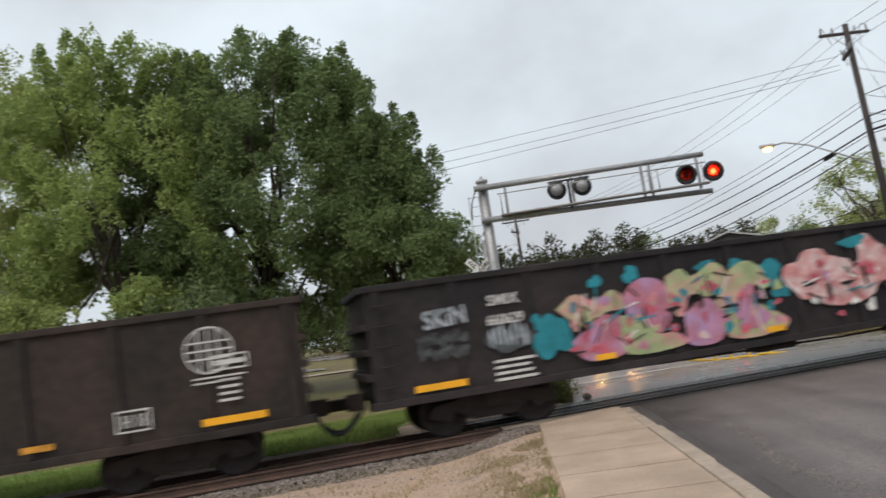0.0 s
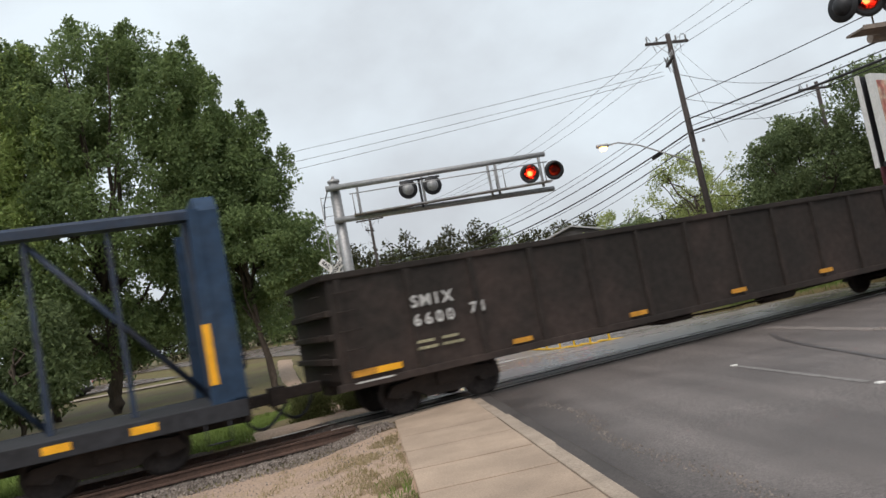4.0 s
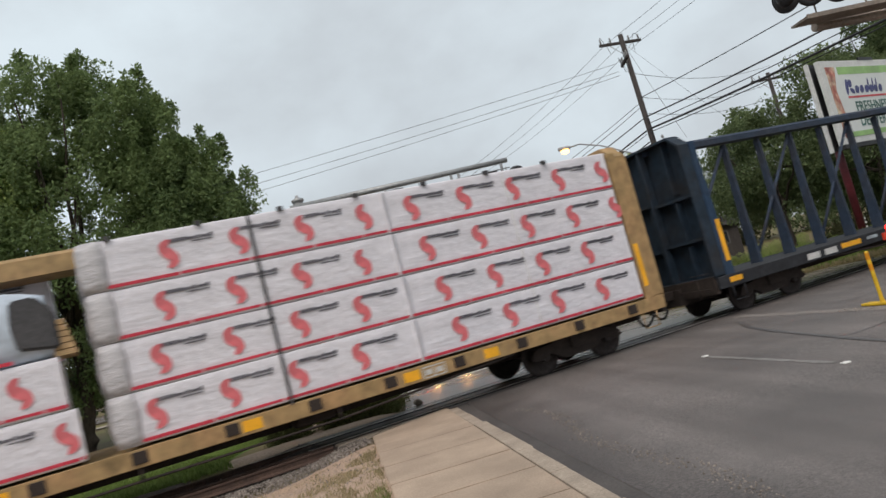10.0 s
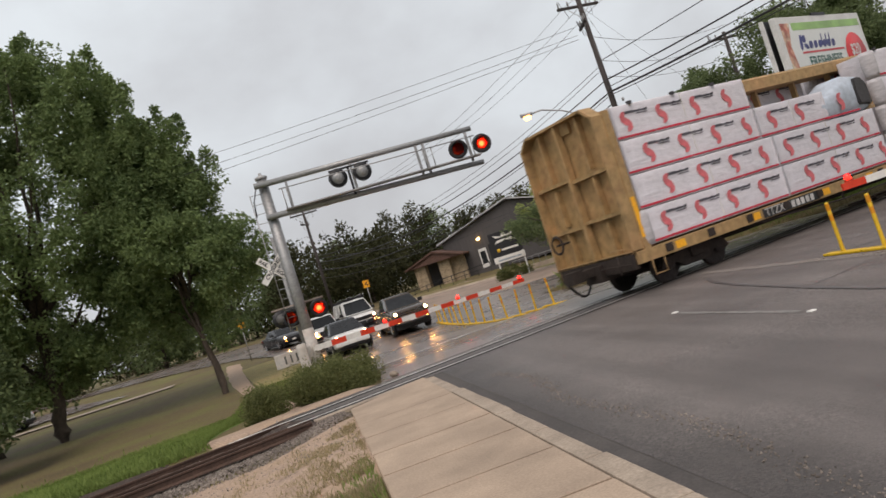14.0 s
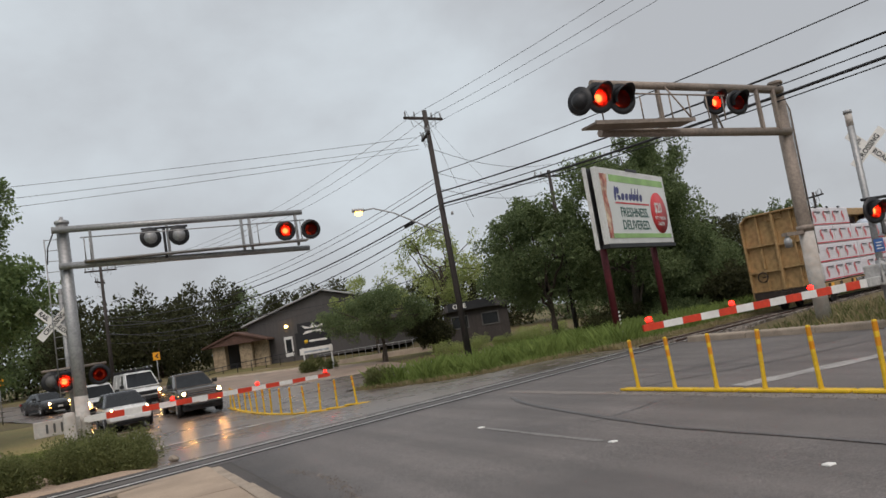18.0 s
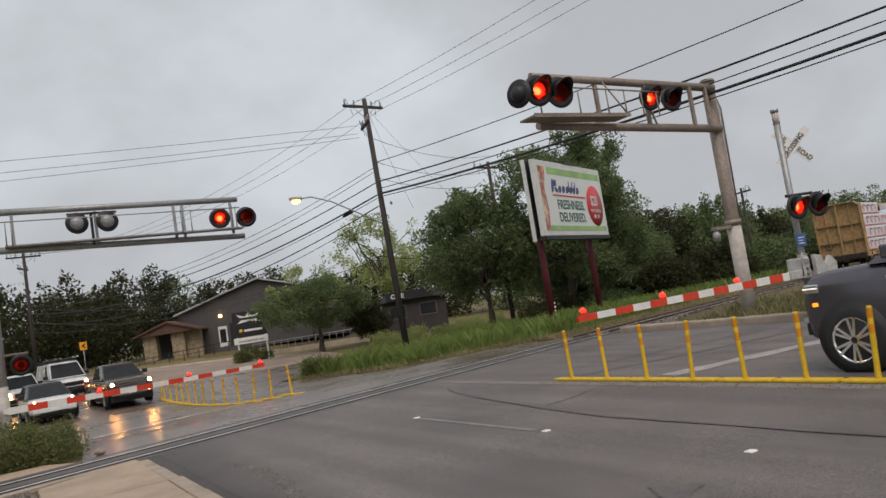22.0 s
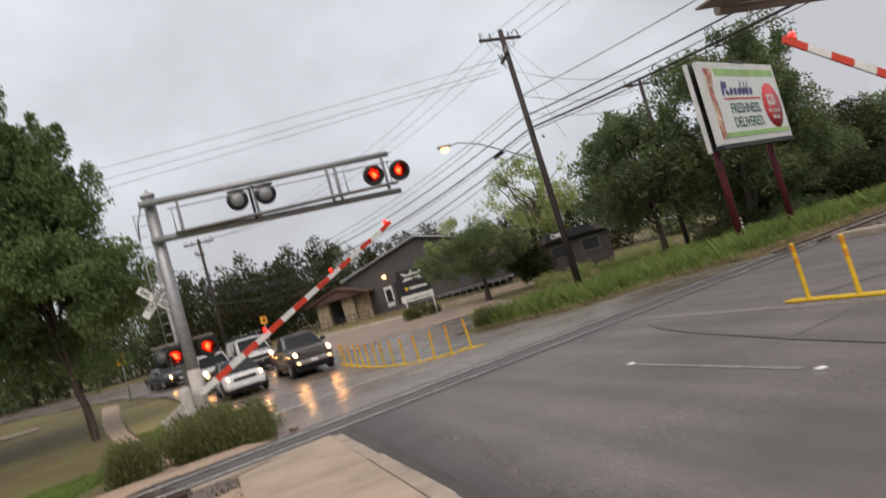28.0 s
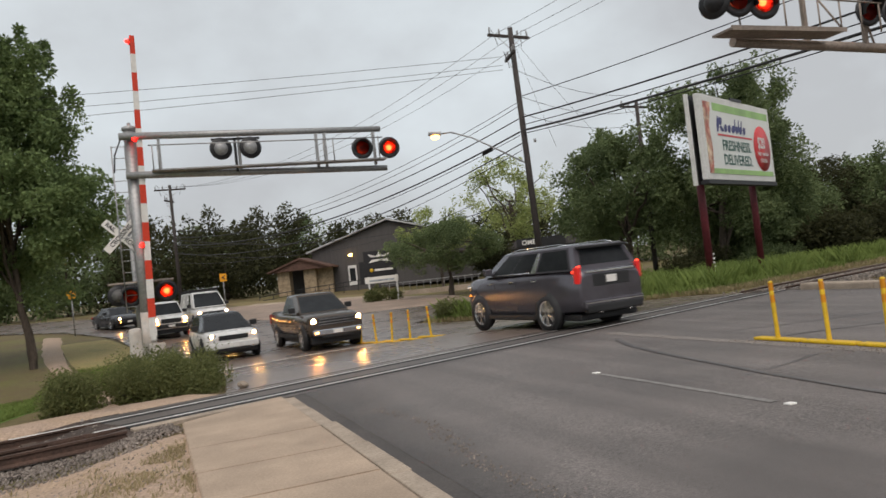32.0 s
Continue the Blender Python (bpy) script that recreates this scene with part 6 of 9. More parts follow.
def cantilever_left():
    """The signal bridge beyond the rails; its red heads face this way and the round backs belong to the other side."""
    X, Y = 0.1, 25.75
    gz = ground_z(X, Y)
    c = thing("cantilever_signal", "grey steel cantilever signal over the far lanes", "railway signal", pose(X, Y, 0))
    part("foundation", box(-0.34, -0.34, gz - 0.3, 0.34, 0.34, gz + 0.42, 0.05), M_whitewash, c, "peeling white concrete block")
    part("mast", tube((0, 0, gz + 0.4), (0, 0, 6.85), 0.19, 0.17, 20), M_galv, c, "grey tapered steel mast")
    part("mast_cap", lathe([(0, 7.05), (0.05, 7.04), (0.06, 6.96), (0.21, 6.90), (0.21, 6.82), (0.17, 6.80)], 18), M_galv, c)
    part("mast_paint", tube((0, 0, gz + 0.4), (0, 0, 1.55), 0.196, 0.194, 20), M_whitewash, c, "peeling white paint at the foot")
    L = 7.45
    part("top_arm", tube((-0.3, -0.24, 6.6), (L, -0.24, 6.55), 0.105, 0.09, 14), M_galv, c)
    part("lower_arm", tube((-0.2, -0.24, 5.48), (L + 0.1, -0.24, 5.28), 0.105, 0.09, 14), M_galv, c)
    for x in (0.75, 3.0, 5.35, 5.62, 7.2):
        part("upright", box(x - 0.04, -0.29, 5.40, x + 0.04, -0.19, 6.55, 0.01), M_galv, c)
    part("walkway", box(0.5, -0.75, 5.50, L, -0.30, 5.54), M_galv, c, "grating walkway")
    hr = bmesh.new()
    add_path(hr, [(0.45, -0.75, 6.22), (L - 0.1, -0.75, 6.18)], 0.02, 6)
    part("handrail", hr, M_galv, c)
    hp = mesh_of("handrail_post", tube((0, -0.75, 5.5), (0, -0.75, 6.22), 0.018, seg=6), M_galv)
    for x in (0.55, 0.7, 5.45, 5.75, 7.2):
        part("handrail_post", hp, M_galv, c, "", pose(x, 0, 0))
    for x in (2.45, 3.3):
        lamp_unit(c, "signal_head", pose(x, -0.5, 6.08, 0, 0, 8), None, 0.33)
    part("head_bracket", box(2.2, -0.42, 6.35, 3.6, -0.36, 6.41), M_black, c)
    part("head_bracket_post", box(2.83, -0.42, 5.4, 2.91, -0.36, 6.4), M_black, c)
    lamp_unit(c, "signal_head", pose(6.72, -0.55, 5.90, 0, 0, -6), False, 0.34)
    lamp_unit(c, "signal_head", pose(7.6, -0.55, 5.88, 0, 0, -6), True, 0.34)
    ladder(c, -0.35, 0.1, 1.6, 6.4)
    cb = bmesh.new()
    add_path(cb, [(-0.24, -0.1, 6.6), (-0.45, -0.05, 6.1), (-0.5, 0, 5.6)], 0.02, 6)
    part("conduit", cb, M_black, c)
    # gate post with crossbuck and a pair of lower heads
    gx, gy = -0.14, 26.3
    g = thing("gate_signal", "grey signal post with crossbuck and red flashing heads", "railway signal", pose(gx, gy, 0))
    gz2 = ground_z(gx, gy)
    part("post", tube((0, 0, gz2 - 0.1), (0, 0, 4.9), 0.075, seg=14), M_galv, g)
    part("base", lathe([(0.22, gz2 - 0.1), (0.22, gz2 + 0.06), (0.13, gz2 + 0.1), (0.11, gz2 + 0.4), (0.08, gz2 + 0.45)], 16), M_galv, g)
    crossbuck(g, pose(-0.26, -0.1, 3.84))
    part("crossarm", tube((-0.75, -0.12, 2.44), (1.05, -0.12, 2.44), 0.04, seg=10), M_galv_brown, g)
    lamp_unit(g, "signal_head", pose(-0.48, -0.2, 2.11, 0, 0, 14), None, 0.31, M_trim_dark)
    lamp_unit(g, "signal_head", pose(-0.16, -0.35, 2.06), False, 0.32)
    lamp_unit(g, "signal_head", pose(0.82, -0.35, 2.11), True, 0.32)
    part("mechanism", box(-0.29, -1.42, 0.05, 0.05, -1.02, 1.15, 0.1), M_whitewash, g, "peeling white gate mechanism")
    part("mechanism_foot", box(-0.25, -1.4, gz2 - 0.2, 0.01, -1.05, 0.1, 0.03), M_whitewash, g)
    part("counterweight", box(-0.15, -0.95, 0.7, -0.03, -0.85, 1.0, 0.02), M_whitewash, g)
    return g


def gate_arm(parent, label, length, n):
    """A striped arm that lies along +x from its pivot, thinning to the tip."""
    a = part("gate_arm", prism([(-0.1, -0.07), (length - 0.05, -0.05), (length - 0.05, 0.05), (-0.1, 0.07)], 0.04, "Y", -0.02), M_sign_white, parent, label)
    for k in range(n):
        x0, x1 = length * k / n, length * (k + 1) / n
        h0, h1 = 0.10 - 0.035 * k / n, 0.10 - 0.035 * (k + 1) / n
        bm = prism([(x0, -h0), (x1 - 0.004, -h1), (x1 - 0.004, h1), (x0, h0)], 0.05, "Y", -0.025)
        part("stripe", bm, (M_red_paint if (n - 1 - k) % 2 == 0 else M_sign_white), a, "red band" if (n - 1 - k) % 2 == 0 else "white band")
    for x in (length * 0.30, length * 0.65, length - 0.2):
        part("gate_lamp", lathe([(0, 0.06), (0.04, 0.05), (0.058, 0.0), (0.04, -0.05), (0, -0.06)], 14, "Y"), M_red_tip, a, "small red gate lamp", pose(x, -0.03, 0.155))
        part("lamp_base", box(x - 0.09, -0.04, 0.065, x + 0.09, 0.02, 0.115, 0.01), M_red_paint, a)
    return a


def angle_rows(ob, at, heading, keys):
    """Raises an arm about its pivot; keys of seconds and degrees."""
    walk(ob, [(t, pose(*at, 0, 0, heading) @ pose(0, 0, 0, 0, -a, 0)) for t, a in keys])


far_gate = cantilever_left()
far_arm = gate_arm(far_gate, "red and white striped barrier arm", 8.7, 16)
part("counterweight", box(-1.45, -0.06, -0.30, -0.2, 0.05, 0.16, 0.03), M_whitewash, far_arm, "pale counterweight behind the pivot")
for k in range(3):
    part("counterweight_slot", box(-1.15 + 0.2 * k, -0.066, -0.2, -1.09 + 0.2 * k, -0.058, 0.06), M_trim_dark, far_arm)
MOVES.append(lambda: angle_rows(far_arm, (0.34, -0.8, 0.85), 17.5, [(0, -0.5), (24.8, -0.5), (26.2, 3), (27.0, 8), (27.5, 14), (28.0, 25.5), (28.5, 34.5), (29.0, 45.5), (29.5, 55), (30.0, 63.5), (30.5, 70), (31.0, 75.2), (31.5, 82.5), (32.0, 88.5)]))


def signals_right():
    """The nearer signal bridge over the approach lanes, with its own crossbuck post and gate."""
    X, Y = 19.95, 15.7
    gz = ground_z(X, Y)
    c = thing("cantilever_signal", "brownish steel cantilever signal over the near lanes", "railway signal", pose(X, Y, 0))
    part("mast", tube((0, 0, gz - 0.1), (0, 0, 7.5), 0.21, 0.19, 20), M_galv_brown, c, "weathered steel mast")
    part("mast_cap", lathe([(0, 7.62), (0.2, 7.58), (0.24, 7.50), (0.19, 7.48)], 18), M_galv_brown, c)
    part("mast_paint", tube((0, 0, gz), (0, 0, 2.9), 0.218, 0.214, 20), M_whitewash, c, "grey-white painted foot")
    band = lathe([(0.22, 2.95), (0.25, 2.95), (0.25, 3.1), (0.22, 3.1)], 18)
    part("mast_band", band, M_galv_brown, c)
    L = -7.2
    part("top_arm", tube((0.0, -0.16, 7.27), (L, -0.26, 7.45), 0.125, 0.10, 14), M_galv_brown, c)
    part("lower_arm", tube((0.0, -0.16, 5.97), (L, -0.26, 6.12), 0.125, 0.11, 14), M_galv_brown, c)
    for x in (-0.5, -1.2, -3.1, -5.0):
        part("upright", box(x - 0.05, -0.31, 6.0, x + 0.05, -0.21, 7.25, 0.01), M_galv_brown, c)
    dg = bmesh.new()
    add_tube(dg, (-3.1, -0.26, 6.9), (-2.8, -0.26, 6.05), 0.03, seg=6)
    part("brace", dg, M_galv_brown, c)
    part("brace", tube((-4.75, -0.3, 7.35), (-4.5, -0.8, 6.3), 0.025, seg=6), M_galv_brown, c)
    part("walkway", box(L - 0.65, -0.95, 6.17, -4.55, -0.36, 6.22), M_galv_brown, c, "grating walkway")
    part("walkway_edge", box(L - 0.65, -0.98, 6.15, -4.55, -0.95, 6.25), M_galv_brown, c)
    hr = bmesh.new()
    add_path(hr, [(L - 0.4, -0.9, 6.98), (-3.2, -0.85, 6.88)], 0.022, 6)
    part("handrail", hr, M_galv_brown, c)
    hp = mesh_of("handrail_post", tube((0, 0, 6.2), (0, 0, 6.9), 0.02, seg=6), M_galv_brown)
    for x in (-7.5, -6.2, -5.2, -4.55, -3.9, -3.3):
        part("handrail_post", hp, M_galv_brown, c, "", pose(x, -0.85, 0))
    lamp_unit(c, "signal_head", pose(-8.12, -0.85, 6.78, 0, 0, -70), None, 0.36, M_black)
    lamp_unit(c, "signal_head", pose(-7.68, -1.05, 6.80, 0, 0, -4), False, 0.40)
    lamp_unit(c, "signal_head", pose(-6.98, -1.05, 6.76, 0, 0, -6), True, 0.40)
    lamp_unit(c, "signal_head", pose(-3.25, -0.55, 6.80, 0, 0, -6), False, 0.36)
    lamp_unit(c, "signal_head", pose(-2.38, -0.55, 6.78, 0, 0, -8), True, 0.36)
    part("head_bracket", tube((-8.1, -0.8, 6.72), (-6.8, -0.8, 6.72), 0.04, seg=8), M_galv_brown, c)
    ladder(c, 0.38, 0.15, 2.2, 6.9)
    cb = bmesh.new()
    add_path(cb, [(0.25, 0, 7.1), (0.5, 0.05, 6.7), (0.55, 0.1, 6.0), (0.5, 0.1, 3.2)], 0.022, 6)
    part("conduit", cb, M_galv_brown, c)
    part("side_bracket", box(-0.95, -0.1, 2.85, -0.2, 0.1, 2.95), M_galv_brown, c)
    part("work_lamp", lathe([(0, 2.5), (0.1, 2.52), (0.12, 2.7), (0.05, 2.85), (0, 2.86)], 12), M_galv, c, "small grey unlit bell lamp", pose(-0.85, 0, 0))
    # crossbuck post with gate
    gx, gy = 18.45, 12.6
    g = thing("gate_signal", "grey signal post with crossbuck, blue plate and red heads", "railway signal", pose(gx, gy, 0))
    z0 = ground_z(gx, gy)
    part("post", tube((0, 0, z0 - 0.1), (0, 0, 5.6), 0.085, seg=16), M_galv, g)
    part("post_cap", tube((0, 0, 5.58), (0, 0, 5.66), 0.105, seg=16), M_galv, g)
    part("base", lathe([(0.24, z0 - 0.1), (0.24, z0 + 0.05), (0.14, z0 + 0.1), (0.12, z0 + 0.45), (0.09, z0 + 0.5)], 16), M_galv, g)
    crossbuck(g, pose(0.27, -0.16, 4.62, 0, 0, -33))
    part("bracket", tube((0, 0, 4.62), (0.42, -0.12, 4.62), 0.025, seg=8), M_galv, g)
    part("crossarm", tube((-0.35, -0.1, 3.3), (0.7, -0.15, 3.33), 0.04, seg=10), M_black, g)
    lamp_unit(g, "signal_head", pose(-0.24, -0.3, 2.98, 0, 0, -10), False, 0.33)
    lamp_unit(g, "signal_head", pose(0.64, -0.3, 3.0, 0, 0, -10), True, 0.33)
    part("blue_plate", box(-0.28, -0.13, 1.95, 0.1, -0.115, 2.28, 0.003), M_blue_sign, g, "small blue notice plate")
    for k in range(3):
        part("notice_bar", box(-0.22, -0.137, 2.02 + 0.075 * k, 0.02 - 0.05 * (k % 2), -0.13, 2.045 + 0.075 * k), M_sign_white, g)
    part("mechanism", box(-0.42, -0.24, 1.12, -0.08, 0.22, 1.66, 0.05), M_galv_pale, g, "pale grey gate mechanism")
    part("mechanism_cover", box(-0.34, -0.28, 1.48, -0.16, -0.22, 1.62, 0.02), M_galv, g)
    for z in (1.24, 1.38):
        part("mechanism_bolt", tube((-0.25, -0.30, z), (-0.25, -0.23, z), 0.055, seg=12), M_galv, g)
    part("counterweight", prism([(0.12, 0.98), (0.55, 0.86), (0.98, 1.02), (1.05, 1.42), (0.80, 1.62), (0.55, 1.38), (0.40, 1.66), (0.12, 1.7)], 0.10, "Y", -0.26), M_galv_pale, g, "pale grey counterweight plate")
    part("counterweight_arm", box(-0.95, -0.16, 1.12, 0.8, -0.08, 1.26, 0.02), M_galv, g)
    part("hinge", box(-1.0, -0.26, 1.14, -0.45, -0.16, 1.36, 0.03), M_galv_pale, g)
    rods = bmesh.new()
    add_path(rods, [(-0.52, -0.3, 1.2), (-0.58, -0.34, 1.55), (-0.48, -0.32, 1.78), (-0.25, -0.3, 1.72)], 0.025, 8)
    part("linkage", rods, M_galv, g)
    part("clamp", tube((0, 0, 1.05), (0, 0, 1.75), 0.12, seg=14), M_galv, g)
    part("white_cap", tube((0, 0, 5.25), (0, 0, 5.58), 0.088, seg=16), M_whitewash, g)
    return g


near_gate = signals_right()
near_arm = gate_arm(near_gate, "red and white striped barrier arm", 7.3, 14)
MOVES.append(lambda: angle_rows(near_arm, (-0.75, -0.2, 1.25), 180, [(0, -0.6), (24.8, -0.6), (26.2, 4), (27.0, 10), (27.5, 16), (28.0, 26), (28.5, 36), (29.0, 45), (29.5, 52), (30.0, 60), (31.0, 75), (32.0, 88)]))


def delineators():
    """Yellow posts on low yellow kerbs along the median."""
    me = mesh_of("post", lathe([(0.045, 0.0), (0.04, 0.05), (0.036, 0.2), (0.038, 0.93), (0.03, 0.96), (0, 0.96)], 14), M_yellow)
    band = mesh_of("band", lathe([(0.0388, 0.80), (0.0388, 0.93)], 14), M_yellow_band)
    band2 = mesh_of("band", lathe([(0.0385, 0.60), (0.0385, 0.72)], 14), M_yellow_band)
    curb_me = mesh_of("kerb_block", box(-0.10, -0.485, 0, 0.10, 0.485, 0.05, 0.02), M_yellow)
    def row(spots, grp):
        for i, (x, y) in enumerate(spots):
            z = ground_z(x, y) + 0.012
            j = min(i, len(spots) - 2)
            turn = math.degrees(math.atan2(spots[j][0] - spots[j + 1][0], spots[j + 1][1] - spots[j][1]))
            c = tagged(part("median_kerb_block", curb_me, M_yellow, None, "", pose(x, y, z, 0, 0, turn)), "low yellow plastic kerb block", "kerb block", grp + " kerbs")
            p = tagged(part("delineator_post", me, M_yellow, None, "", pose(x, y + 0.02, z + 0.04, random.uniform(-3, 3), random.uniform(-3, 3), 0)), "yellow flexible post on the median", "delineator", grp + " posts")
            part("reflective_band", band, M_yellow_band, p)
            part("reflective_band", band2, M_yellow_band, p)
    row([(MEDIAN, 12.25 - 1.03 * k) for k in range(24)], "near median")
    curve = smooth_line([(8.5, 25.4), (7.6, 26.8), (6.9, 29), (6.5, 32.3), (6.45, 39)], 12)
    spots, gone = [(curve[0].x, curve[0].y)], 0.0
    for a, b in zip(curve, curve[1:]):
        gone += (b - a).length
        if gone > 0.8:
            spots.append((b.x, b.y))
            gone = 0.0
    row(spots, "far median")


delineators()
strip("median_grit", seg_pts((9.55, 16.8), (9.62, -8), 60), 0.30, M_grit, 0.016, "strip of sand and grit along the median", "grit")

# ---- poles, wires, street lamp, billboard ----
def sag(a, b, drop, n=14):
    a, b = Vector(a), Vector(b)
    return [a.lerp(b, i / n) - Vector((0, 0, drop * 4 * (i / n) * (1 - i / n))) for i in range(n + 1)]


def wire(a, b, drop=0.6, r=0.012, n=14):
    bm = bmesh.new()
    add_path(bm, sag(a, b, drop, n), r, 5)
    tagged(part("overhead_wire", bm, M_cable), "black overhead wire between utility poles", "wire", "overhead wires")


def utility_pole(name, x, y, h, lean=0.0, arms=2, r=0.17, arm_dir=0.0):
    z = ground_z(x, y)
    p = thing(name, "dark weathered wooden utility pole with crossarms", "utility pole", pose(x, y, z, 0, lean, 0), "utility poles")
    part("pole", tube((0, 0, -0.3), (0, 0, h), r, r * 0.68, 16), M_wood_pole, p)
    ins = mesh_of("insulator", lathe([(0, 0.26), (0.03, 0.26), (0.045, 0.2), (0.03, 0.18), (0.05, 0.12), (0.03, 0.1), (0.05, 0.04), (0.03, 0.0)], 10), M_galv)
    for k in range(arms):
        zz = h - 0.35 - 0.95 * k
        rot = pose(0, 0, zz, 0, 0, arm_dir + (0 if k == 0 else 65))
        w = 1.2 if k == 0 else 0.85
        a = part("crossarm", box(-w, 0.1, -0.06, w, 0.22, 0.06, 0.01), M_wood_pole, p, "", rot)
        for dx in (-w + 0.1, -w * 0.45, w * 0.45, w - 0.1):
            part("insulator", ins, M_galv, a, "grey insulator", pose(dx, 0.16, 0.06))
        for sx in (-1, 1):
            jw = bmesh.new()
            add_path(jw, [(sx * (w - 0.1 - 0.4 * i / 6), 0.16 + 0.12 * math.sin(math.pi * i / 6), 0.3 + 0.22 * math.sin(math.pi * i / 6) - 0.75 * (i / 6) ** 2) for i in range(7)], 0.012, 5)
            part("jumper_wire", jw, M_cable, a)
        br = bmesh.new()
        add_tube(br, (-w * 0.55, 0.16, -0.05), (0, 0.12, -0.6), 0.015, seg=5)
        add_tube(br, (w * 0.55, 0.16, -0.05), (0, 0.12, -0.6), 0.015, seg=5)
        part("arm_brace", br, M_galv, a)
    return p


UP = (16.95, 33.0)
UPH = 12.55 - ground_z(*UP)
up = utility_pole("utility_pole", UP[0], UP[1], UPH, -1.2, 2, 0.17, 12)
# street lamp on an arm of the pole
sl = thing("street_lamp", "street lamp with a long arm on the utility pole, lit", "street lamp", pose(UP[0], UP[1], 0))
arm = bmesh.new()
add_path(arm, [(0, 0, 6.15), (-1.2, 0.45, 6.95), (-2.4, 0.85, 7.7), (-3.3, 1.15, 8.05), (-3.75, 1.28, 8.02)], 0.035, 8)
part("lamp_arm", arm, M_galv, sl)
part("lamp_head", box(-0.42, -0.14, -0.07, 0.18, 0.14, 0.09, 0.05), M_galv, sl, "", pose(-3.9, 1.32, 8.03, 0, 4, -19))
part("lamp_glass", lathe([(0, -0.24), (0.14, -0.2), (0.2, -0.09), (0.18, -0.04)], 14), glow_mat("sodium_lamp", (1.0, 0.50, 0.13), 6.0), sl, "glowing amber lamp", pose(-4.0, 1.35, 8.0))
part("transformer_can", tube((0.3, -0.1, 7.2), (0.3, -0.1, 7.35), 0.06, seg=10), M_galv, sl)

utility_pole("utility_pole", 2.4, 66.0, 11.0 - ground_z(2.4, 66.0), 0, 2, 0.16, 0)
utility_pole("utility_pole", 28.6, 40.3, 11.2, 0, 1, 0.16, 10)
utility_pole("utility_pole", 48.4, 36.7, 7.3, 0, 1, 0.12, 75)
top = Vector((UP[0] - 0.25, UP[1], ground_z(*UP) + UPH))
behind = {0: (24, -14, 13.4), 1: (25, -14, 13.2), 2: (26.2, -14, 13.3)}
for k, dx in enumerate((-1.0, 0.0, 1.0)):
    wire((top.x + dx, top.y + 0.3 * dx, top.z - 0.42), (2.4 + dx * 0.9, 66.1, 10.85), 1.8, 0.009)
    wire((top.x + dx, top.y + 0.3 * dx, top.z - 0.42), (behind[k][0] - 1.5, behind[k][1], behind[k][2] + 1.6), 1.1, 0.009)
# heavy telephone cables lower down
for z0, z1, z2, r, y2 in ((8.35, 8.0, 8.9, 0.035, -12), (7.75, 7.4, 8.2, 0.05, -12), (7.6, 7.2, 8.0, 0.02, -12), (9.1, 8.5, 9.6, 0.018, -12)):
    if z0 < 9:
        wire((top.x, top.y - 0.2, z0), (24.5, y2, z2), 0.9, r, 20)
    wire((top.x, top.y + 0.2, z0), (2.4, 66, z1 - 1.2), 1.5, r * 0.8, 20)
# thin wires crossing over the track toward the trees
for z0, a in ((11.2, (-60, 44, 11.7)), (10.8, (-60, 44, 10.9)), (10.6, (-60, 46, 10.4))):
    wire((top.x - 0.6, top.y, z0), a, 1.2, 0.01, 20)
for z0, z1 in ((10.6, 11.2), (9.4, 10.2), (8.6, 9.4)):
    wire((top.x, top.y, z0), (29, 40.5, z1), 0.5, 0.012)
for z0, z1, r in ((8.9, 8.1, 0.014), (7.2, 6.3, 0.03), (6.9, 5.6, 0.016)):
    wire((top.x, top.y + 0.2, z0), (2.4, 66, z1 - 0.8), 1.7, r, 20)
for z0, z2 in ((8.0, 8.55), (9.3, 10.0)):
    wire((top.x, top.y - 0.2, z0), (24.5, -12, z2), 0.9, 0.02, 20)
wire((2.4, 66, 6.6), (30, 60, 7.0), 1.6, 0.03, 20)
wire((2.4, 66, 5.6), (24, 56, 6.6), 1.8, 0.02, 20)
gw = bmesh.new()
for dx in (0.9, 1.6):
    add_path(gw, sag((top.x, top.y, top.z - 0.4), (top.x + 3.2 * dx, top.y + 2.0, 6.4 + dx), 0.1, 6), 0.008, 4)
tagged(part("guy_wires", gw, M_cable), "thin guy wires from the pole head", "wire")
coil = thing("cable_splice", "black splice case on the heavy cable", "splice case")
d = (Vector((2.4, 66, 0)) - Vector((UP[0], UP[1], 0))).normalized()
part("case", tube(Vector((UP[0], UP[1], 7.62)) + d * 2.2 - Vector((0, 0, 0.3)), Vector((UP[0], UP[1], 7.58)) + d * 2.8 - Vector((0, 0, 0.38)), 0.09, seg=10), M_cable, coil)


